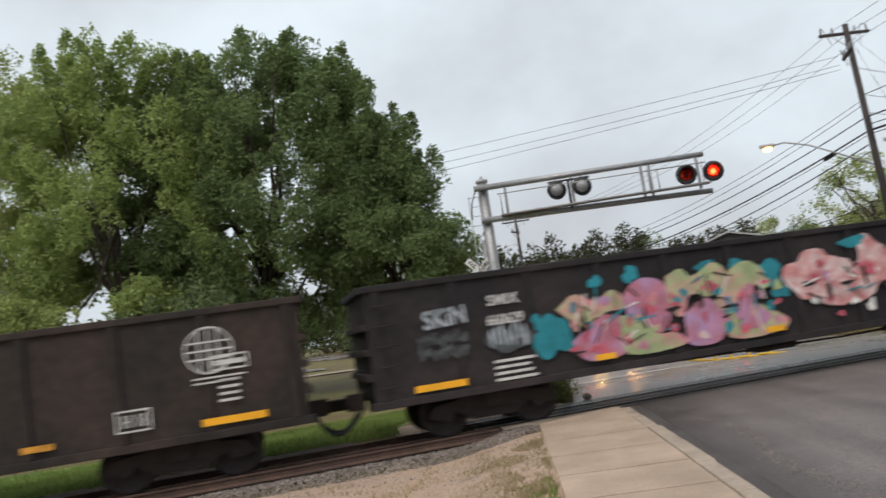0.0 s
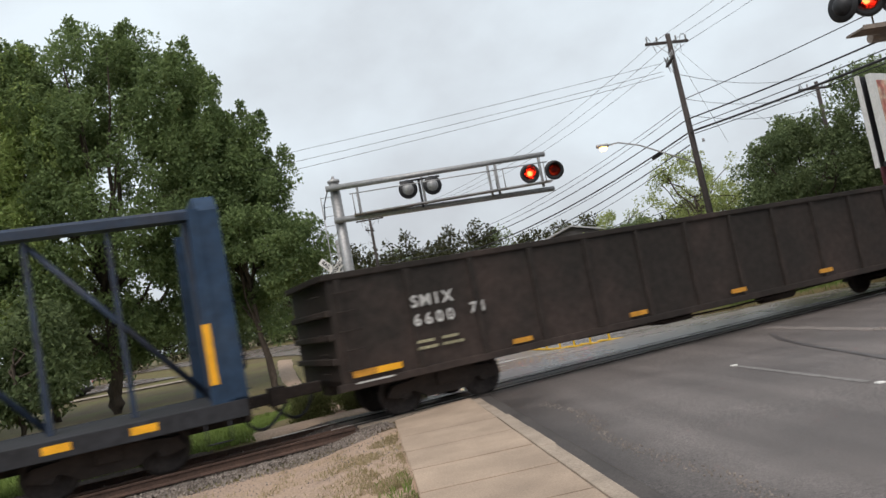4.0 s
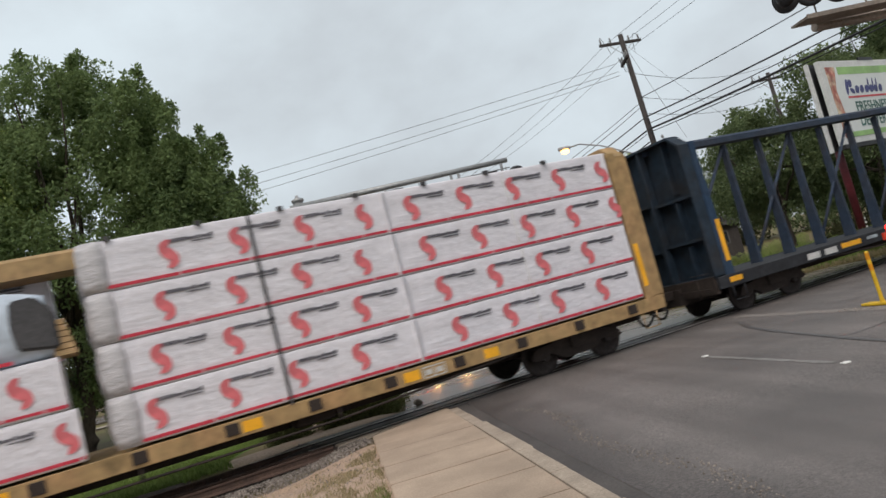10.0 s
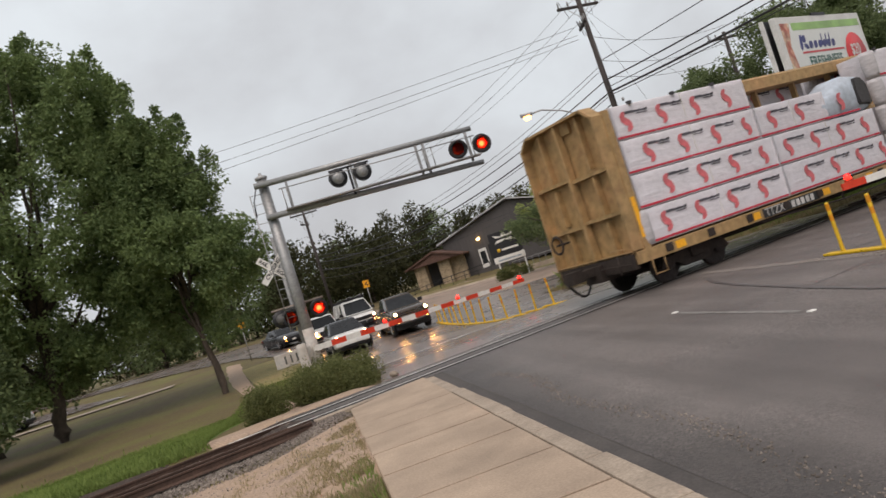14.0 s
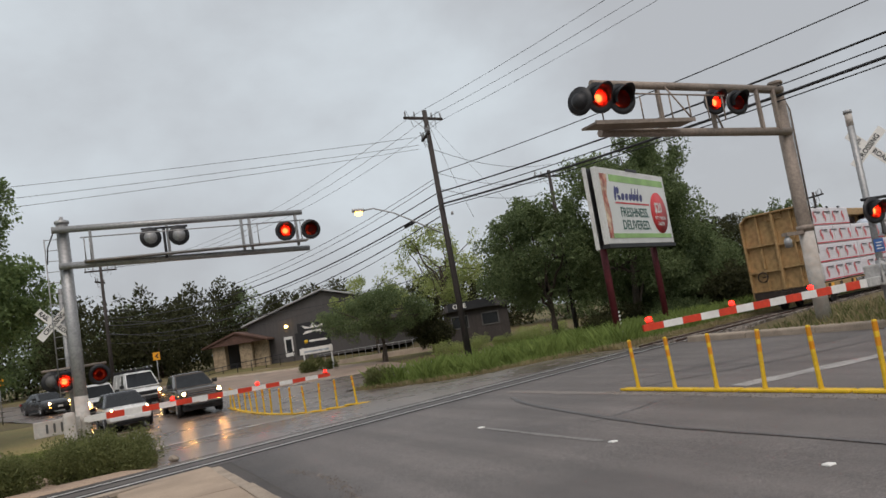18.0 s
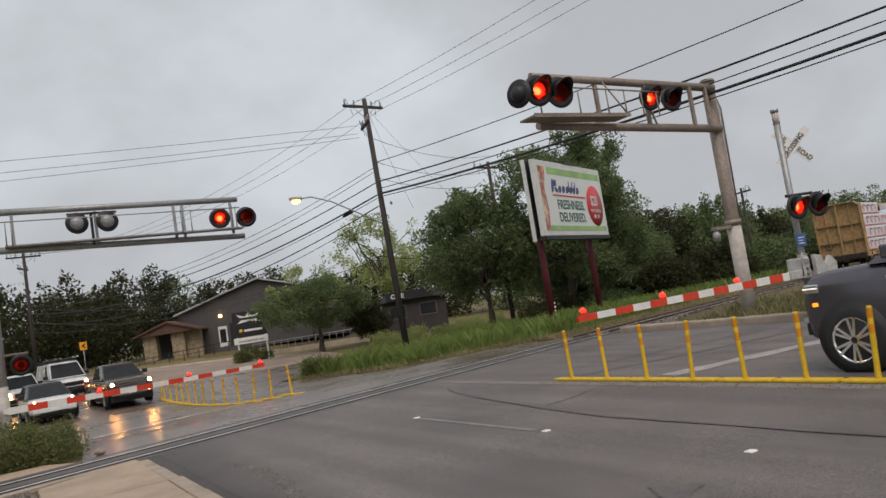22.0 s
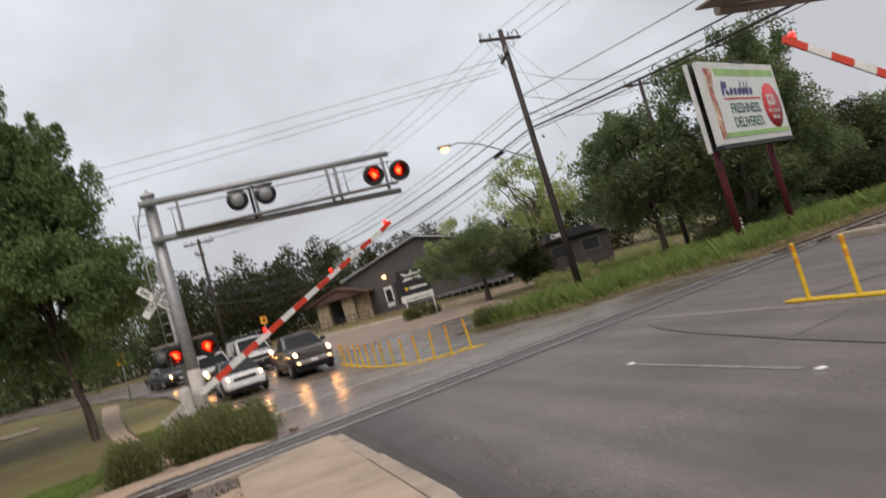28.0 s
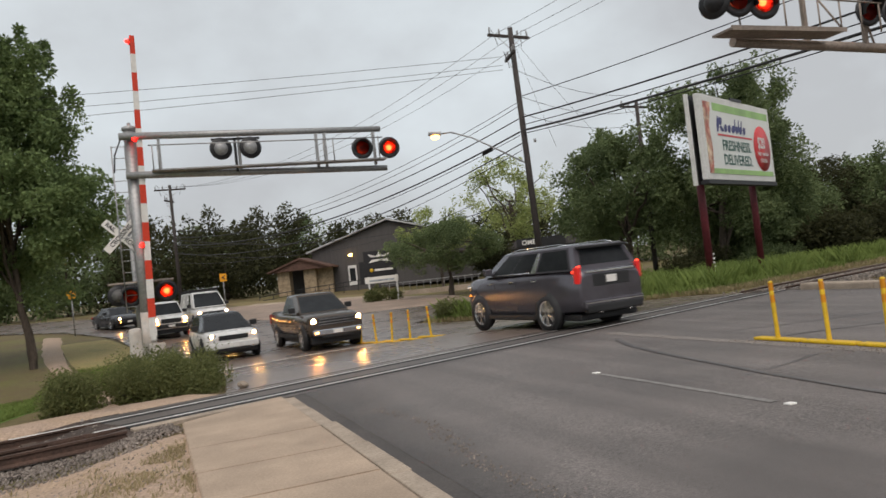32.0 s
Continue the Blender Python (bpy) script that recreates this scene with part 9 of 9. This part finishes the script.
def tree(x, y, h, rx, base, mat_, label, seed, clumps=150, per=110, leaf=0.30, trunk=0.28, spiky=0.5, ry=None, lean=(0, 0), hollow=0.35, group="", clump_r=(0.75, 1.25), gaps=-0.16, limbs=9, leaders=0.3, airy=0.33, fine=0.33, lumps=0.30, taper=0.0):
    """A tapered trunk, forked limbs and a crown of clumps; base: height at which the crown begins."""
    rnd = random.Random(seed)
    z0 = ground_z(x, y) - 0.1
    t = thing("tree", label, "tree", pose(x, y, z0), group)
    ry = ry or rx
    cz, rz = (h + base) / 2, (h - base) / 2
    cl = []
    tries = 0
    while len(cl) < clumps and tries < clumps * 40:
        tries += 1
        u = Vector((rnd.gauss(0, 1), rnd.gauss(0, 1), rnd.gauss(0, 1))).normalized()
        rad = rnd.uniform(hollow, 1.0) ** 0.6
        px, py, pz = u.x * rad, u.y * rad, u.z * rad
        n_ = 0.97 - 0.5 * lumps + lumps * noise.noise((u.x * 2.2 + seed, u.y * 2.2, u.z * 2.2))
        px, py, pz = px * n_, py * n_, pz * n_
        if pz < 0:
            pz *= 0.85
        narrow = 1 - taper * max(0.0, pz + 0.3)
        px, py = px * narrow, py * narrow
        if noise.noise((px * rx * fine + seed * 3.1, py * ry * airy, pz * rz * fine)) < gaps - 0.12 * max(0.0, pz):
            continue
        r = rnd.uniform(*clump_r)
        st = 1.0 + spiky * max(0, pz) * rnd.uniform(0.4, 1.4)
        cl.append((px * rx + lean[0] * (pz + 1), py * ry + lean[1] * (pz + 1), cz + pz * rz, r * (1 - 0.25 * max(0, pz)), st))
    for c in [c for c in cl if c[2] > cz + 0.25 * rz and rnd.random() < leaders]:
        # upright leaders that fray the outline
        for j in range(rnd.choice((1, 2, 2, 3))):
            cl.append((c[0] + rnd.uniform(-0.15, 0.15), c[1], c[2] + 0.36 * (j + 1), c[3] * (0.62 - 0.13 * j), 1.6))
    fork = base + (h - base) * 0.12
    bm = bmesh.new()
    tr_pts = [Vector((0, 0, -0.4)), Vector((0, 0, max(0.5, fork * 0.25))), Vector((rnd.uniform(-0.12, 0.12), rnd.uniform(-0.1, 0.1), max(1.0, fork * 0.6))), Vector((lean[0] * 0.5, lean[1] * 0.5, fork)), Vector((lean[0], lean[1], fork + (h - fork) * 0.45))]
    add_limb(bm, tr_pts, trunk * 1.15, trunk * 0.5, 12)
    part("trunk", bm, M_bark, t, "dark rough trunk")
    for c in rnd.sample(cl, min(limbs, len(cl))):
        k = rnd.uniform(0.0, 1.0)
        a = tr_pts[3].lerp(tr_pts[4], k)
        lb = bmesh.new()
        add_limb(lb, limb_path(rnd, a, c[:3], 0.35), trunk * 0.38, 0.03, 6)
        part("limb", lb, M_bark, t)
    v, f = leaf_cloud(seed, cl, per, leaf)
    part("crown", raw_mesh("crown", v, f, mat_), mat_, t, "dense leafy crown")
    return t


# the great trees on the lawn
tree(-12.2, 38.6, 20.2, 9.6, -0.6, M_leaf_oak, "tall dark-green broad tree on the lawn", 1, 1450, 100, 0.21, 0.42, 1.0, 5.8, (0.5, 0), 0.4, "", (0.38, 0.75), -0.08, 18, 0.30, 0.14, 0.62, 0.14)
tree(-4.5, 37.6, 15.0, 5.0, 0.8, M_leaf_oak, "smaller dark-green tapering tree on the lawn", 2, 760, 95, 0.19, 0.2, 1.0, 4.0, (-0.5, 0), 0.35, "", (0.32, 0.62), -0.12, 12, 0.5, 0.3, 0.6, 0.26, 0.26)
tree(-18.4, 36.2, 20.8, 7.8, -0.6, M_leaf_mid, "tall light-green broad tree on the lawn", 3, 900, 100, 0.20, 0.36, 1.0, 5.2, (0, 0), 0.4, "", (0.38, 0.72), 0.02, 18, 0.34, 0.12, 0.55, 0.18)
tree(-15.6, 40.0, 19.8, 4.6, 8.0, M_leaf_oak, "dark tree behind the great tree", 4, 210, 90, 0.24, 0.3, 0.6, None, (0, 0), 0.3, "", (0.5, 0.85))
tree(-25.6, 38.5, 21.8, 7.6, 1.5, M_leaf_pale, "yellowish green broad tree at the lawn's end", 5, 500, 95, 0.22, 0.34, 1.0, 5.6, (0, 0), 0.35, "", (0.4, 0.76), 0.0, 11, 0.34, 0.15, 0.5)
tree(-13.0, 30.2, 6.2, 3.0, 0.4, M_leaf_dusk, "young bushy tree near the track", 6, 150, 80, 0.24, 0.14, 0.4, None, (0, 0), 0.3, "", (0.4, 0.75), -0.2, 6)
tree(-20.5, 29.0, 7.0, 4.0, 0.4, M_leaf_pale, "bushy pale tree near the track", 7, 170, 80, 0.26, 0.14, 0.4, None, (0, 0), 0.3, "", (0.4, 0.8), -0.2, 6)
# beyond the crossing
tree(20.3, 53.0, 5.9, 4.9, 1.4, M_leaf_dusk, "low spreading oak beside the car park", 11, 240, 90, 0.17, 0.22, 0.0, 3.8, (0, 0), 0.45, "", (0.35, 0.65), -0.04, 12, 0.0)
tree(31.0, 63.5, 12.4, 5.6, 2.2, M_leaf_pale, "tall thin pale-green tree", 12, 210, 52, 0.22, 0.2, 0.0, 4.6, (0, 0), 0.3, "", (0.35, 0.75), 0.0, 20, 0.0, 0.15, 0.5, 0.2)
tree(25.5, 68.0, 8.2, 4.4, 2.6, M_leaf_pale, "thin pale-green tree behind the oak", 13, 120, 50, 0.24, 0.18, 0.0, 3.6, (0, 0), 0.4, "", (0.4, 0.75), 0.0, 12, 0.0, 0.2, 0.5, 0.2)
tree(25.2, 55.0, 3.6, 2.2, 0.2, M_leaf_wood, "low dark bushy tree before the house", 17, 90, 80, 0.2, 0.1, 0.1, None, (0, 0), 0.3, "", (0.35, 0.65), -0.3, 5)
# dark mass behind the billboard
tree(31.5, 38.6, 13.9, 6.2, -1.0, M_leaf_dusk, "tall dark tree behind the billboard", 14, 620, 95, 0.21, 0.36, 0.1, 4.8, (0.9, -0.6), 0.4, "", (0.45, 0.85), -0.08, 10, 0.05)
tree(27.6, 41.2, 10.4, 5.2, 1.3, M_leaf_dusk, "dark tree beside the billboard", 15, 470, 95, 0.2, 0.26, 0.1, None, (0, 0), 0.4, "", (0.4, 0.8), -0.1, 9, 0.05)
tree(36.5, 40.0, 8.2, 4.4, -1.2, M_leaf_dusk, "dark tree behind the billboard", 16, 320, 90, 0.22, 0.26, 0.1, None, (0, 0), 0.3, "", (0.45, 0.8), -0.16, 8, 0.05)
for k, (x, y, h, r) in enumerate(((41, 42, 7.6, 4.0), (45.5, 43.5, 8.4, 4.4), (50, 41.5, 8.0, 4.2), (54, 44, 7.2, 4.2), (58, 43, 6.6, 4.2), (64, 45, 7.2, 4.8), (72, 47, 8.0, 5.5), (44, 36.8, 3.6, 3.0), (50, 37.2, 3.4, 3.2), (57, 39, 3.6, 3.6), (38, 36.0, 3.0, 2.4), (82, 50, 9, 6), (95, 54, 9, 7))):
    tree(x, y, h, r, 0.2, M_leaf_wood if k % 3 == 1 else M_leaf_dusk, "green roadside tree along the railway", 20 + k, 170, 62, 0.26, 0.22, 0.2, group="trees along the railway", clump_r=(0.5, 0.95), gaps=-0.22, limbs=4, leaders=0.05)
# the wood that closes the view beyond the hall
far_spots = [(-62, 92), (-50, 96), (-40, 100), (-31, 100), (-22, 104), (-14, 104), (-7, 106), (0, 106), (6, 104), (11, 102), (15.5, 100), (20, 104), (25, 100), (30, 96), (36, 92), (42, 88), (48, 84), (56, 80), (64, 76), (74, 72), (84, 70), (-74, 88), (-86, 80), (-8, 92), (2, 90), (8, 88), (-16, 88), (-26, 84)]
for k, (x, y) in enumerate(far_spots):
    rnd = random.Random(k)
    tall = 10.4 + rnd.uniform(-1.2, 1.2) + (2.4 if k == 10 else 0) - (1.5 if 30 < x < 60 else 0)
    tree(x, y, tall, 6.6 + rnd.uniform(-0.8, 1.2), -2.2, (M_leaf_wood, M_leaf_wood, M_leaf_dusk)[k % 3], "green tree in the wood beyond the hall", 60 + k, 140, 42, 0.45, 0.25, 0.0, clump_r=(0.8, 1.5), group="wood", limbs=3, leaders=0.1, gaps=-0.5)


def shrub(x, y, w, d, h, mat_, label, seed, clumps=26, per=130, leaf=0.16, name="shrub", rz=0.0):
    rnd = random.Random(seed)
    s = thing(name, label, "shrub", pose(x, y, ground_z(x, y) - 0.03, 0, 0, rz))
    cl = [(rnd.uniform(-w, w), rnd.uniform(-d, d), rnd.uniform(0.1, 1) * h * 0.75, rnd.uniform(0.2, 0.36) * min(1.3, h + 0.3), 1.2) for _ in range(clumps)]
    v, f = leaf_cloud(seed, cl, per, leaf, -0.3)
    v[:, 2] = np.maximum(v[:, 2], 0.0)
    part("leaves", raw_mesh("leaves", v, f, mat_), mat_, s)
    st = bmesh.new()
    for c in cl[::2]:
        add_tube(st, (c[0] * 0.7, c[1] * 0.7, 0), c[:3], 0.012, 0.004, 5)
    part("stems", st, M_bark, s)


shrub(0.42, 19.0, 1.0, 0.75, 0.74, M_leaf_shrub, "weedy green shrub before the signal mast", 301, 110, 260, 0.06, rz=-8)
shrub(0.05, 20.4, 0.6, 0.5, 0.85, M_leaf_shrub, "weedy green shrub before the signal mast", 302, 50, 220, 0.06)
shrub(-1.32, 18.3, 0.36, 0.36, 0.70, M_leaf_shrub, "small round shrub beside the path", 303, 64, 240, 0.055)
shrub(0.45, 18.9, 1.0, 0.6, 1.0, M_leaf_shrub, "thin tall weeds standing before the signal mast", 308, 40, 70, 0.05, "weeds")
shrub(16.4, 57.2, 1.3, 0.5, 1.0, M_leaf_shrub, "shrub under the signboard", 304, 22, 100, 0.2)
shrub(12.6, 34.0, 0.5, 0.5, 0.9, M_leaf_shrub, "shrub at the verge corner", 305, 26, 160, 0.09)
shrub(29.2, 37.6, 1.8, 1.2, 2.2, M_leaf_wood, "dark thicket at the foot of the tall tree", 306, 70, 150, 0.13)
shrub(33.6, 36.4, 2.2, 1.2, 1.9, M_leaf_dusk, "dark green thicket behind the billboard", 307, 70, 150, 0.13)
for k, (x, y, w) in enumerate(((16.0, 31.4, 0.8), (18.6, 31.2, 0.8), (21.0, 32.0, 1.0), (24.0, 34.0, 1.2), (27.5, 33.5, 1.2), (22.5, 29.5, 0.7), (31, 33.5, 1.4), (25.5, 50.5, 2.2), (30, 50, 2.0), (33.5, 52, 2.0), (17.4, 30.0, 0.7), (19.6, 28.6, 0.6), (21.8, 27.6, 0.8), (23.6, 28.8, 1.0), (26.2, 30.6, 1.0), (29.2, 31.6, 1.2), (34, 32.8, 1.6))):
    shrub(x, y, w, 0.7, 1.0 if k % 2 else 0.75, M_leaf_pale if 7 <= k < 10 else M_grass, "tall weeds on the grass strip", 310 + k, 44, 170, 0.085, "weeds")


def grass(name, n, where, height, mat_, label, seed, width=0.012):
    """Bent blades as one sheet of stuff."""
    rng = np.random.default_rng(seed)
    pts = np.array([where(rng) for _ in range(n)])
    z = np.array([ground_z(p[0], p[1]) for p in pts]) - 0.02
    a = rng.uniform(0, 6.283, n)
    h = height * rng.uniform(0.45, 1.3, n)
    dx, dy = np.cos(a), np.sin(a)
    bend = rng.uniform(0.1, 0.7, n) * h
    v = np.empty((n, 4, 3))
    w = width * rng.uniform(0.7, 1.6, n)
    v[:, 0] = np.column_stack([pts[:, 0] - dy * w, pts[:, 1] + dx * w, z])
    v[:, 1] = np.column_stack([pts[:, 0] + dy * w, pts[:, 1] - dx * w, z])
    v[:, 2] = np.column_stack([pts[:, 0] + dx * bend * 0.4 + dy * w * 0.6, pts[:, 1] + dy * bend * 0.4 - dx * w * 0.6, z + h * 0.62])
    v[:, 3] = np.column_stack([pts[:, 0] + dx * bend, pts[:, 1] + dy * bend, z + h])
    f = np.arange(n * 4).reshape(n, 4)
    tagged(new(name, raw_mesh(name, v.reshape(-1, 3), f, mat_)), label, "grass", "", "stuff")


def off_path(spot):
    """Draws spots until one lies beside the trodden path."""
    def draw(rng):
        while True:
            x, y = spot(rng)
            mid = -0.95 - 0.13 * max(0, y - 20) - 0.07 * max(0, y - 30)
            if not (17 < y < 60 and abs(x - mid) < 0.45):
                return x, y
    return draw
@off_path
def in_lawn(rng):
    s, u = -1.8 - abs(rng.normal(0, 13)), 2.4 + abs(rng.normal(0, 3.2))
    p = tk(s, u)
    return p.x, p.y
def in_shoulder(rng):
    while True:
        x, y = rng.uniform(-6, 0.48), rng.uniform(3.5, 13)
        s, u = along(x, y)
        edge = -2.6 + 0.5 * math.sin(x * 3 + y * 2)
        patchy = noise.noise((x * 1.7, y * 1.7, 5)) + 0.5 * noise.noise((x * 5, y * 5, 2))
        if (u < edge and patchy > 0.12) or rng.uniform() < 0.01:
            return x, y
def edge_x(y):
    """The road's edge beyond the crossing, where the grass strip begins."""
    pts = ((22, 18.7), (24.6, 18.6), (27.1, 16.6), (31, 14.1), (34, 11.9), (37, 11.0))
    for (y0, x0), (y1, x1) in zip(pts, pts[1:]):
        if y <= y1:
            return x0 + (x1 - x0) * max(0.0, (y - y0) / (y1 - y0))
    return pts[-1][1]
def in_strip(rng):
    while True:
        x, y = rng.uniform(11.5, 48), rng.uniform(22.5, 46)
        if x > edge_x(y) + 0.1 and along(x, y)[1] > 3.4 and y < 33.2 + (x - 8.6) * 0.46 + 0.2 * math.sin(x):
            return x, y
def in_right(rng):
    p = (18.7 + abs(rng.normal(0, 3)), rng.uniform(-2, 17))
    return p
def in_strip_edge(rng):
    if rng.uniform() < 0.5:
        y = rng.uniform(24.0, 35)
        return edge_x(y) + abs(rng.normal(0, 0.35)), y
    p = tk(rng.uniform(20.5, 42), 2.9 + abs(rng.normal(0, 0.6)))
    return p.x, p.y
@off_path
def in_median_verge(rng):
    x = rng.uniform(-3, 1)
    return x, rng.uniform(21, 34)
@off_path
def in_near_lawn(rng):
    s, u = -2.2 - 24 * rng.uniform() ** 1.3, 2.5 + 9.0 * rng.uniform()
    p = tk(s + 0.42 * (u - 2.5), u)
    return p.x, p.y
grass("lawn_grass", 36000, in_lawn, 0.14, M_grass, "green lawn grass beyond the track", 401, 0.016)
grass("near_lawn_grass", 90000, lambda r: in_near_lawn(r), 0.085, M_grass, "bright green mown grass along the track", 409, 0.010)
grass("dry_shoulder_grass", 9000, in_shoulder, 0.08, M_grass_dry, "dry yellow grass beside the pavement", 402, 0.006)
def in_straw(rng):
    while True:
        x, y = 0.47 - abs(rng.normal(0, 0.55)), rng.uniform(5.0, 12.4)
        if noise.noise((x * 2.3 + 4, y * 1.6, 1)) > -0.05:
            return x, y
grass("dry_straw", 8000, in_straw, 0.07, M_grass_dry, "matted dry straw along the pavement edge", 412, 0.005)
grass("green_tufts", 800, lambda r: (0.48 - abs(r.normal(0, 0.2)), r.uniform(3.5, 9.3)), 0.085, M_grass, "green tufts along the pavement edge", 403, 0.006)
grass("strip_grass", 46000, in_strip, 0.36, M_grass, "tall grass on the strip beyond the rails", 404, 0.022)
def in_clumps(rng):
    while True:
        x, y = in_strip(rng)
        if noise.noise((x * 0.7, y * 0.7, 9)) > 0.12:
            return x, y
grass("strip_tall_grass", 16000, in_clumps, 0.85, M_grass, "clumps of tall grass on the strip beyond the rails", 415, 0.014)
grass("strip_edge_grass", 7000, in_strip_edge, 0.2, M_grass_dry, "dry grass along the road edge", 405, 0.016)
grass("right_verge_grass", 6500, in_right, 0.27, M_leaf_shrub, "tall grass round the signal mast", 406, 0.012)
grass("right_verge_weeds", 5500, in_right, 0.30, M_grass_dry, "dry weeds round the signal mast", 411, 0.008)
grass("mast_verge_grass", 14000, in_median_verge, 0.14, M_grass, "olive grass round the far mast", 407, 0.008)


# ---- everything that moves ----
def motions():
    for fn in MOVES:
        fn()


motions()
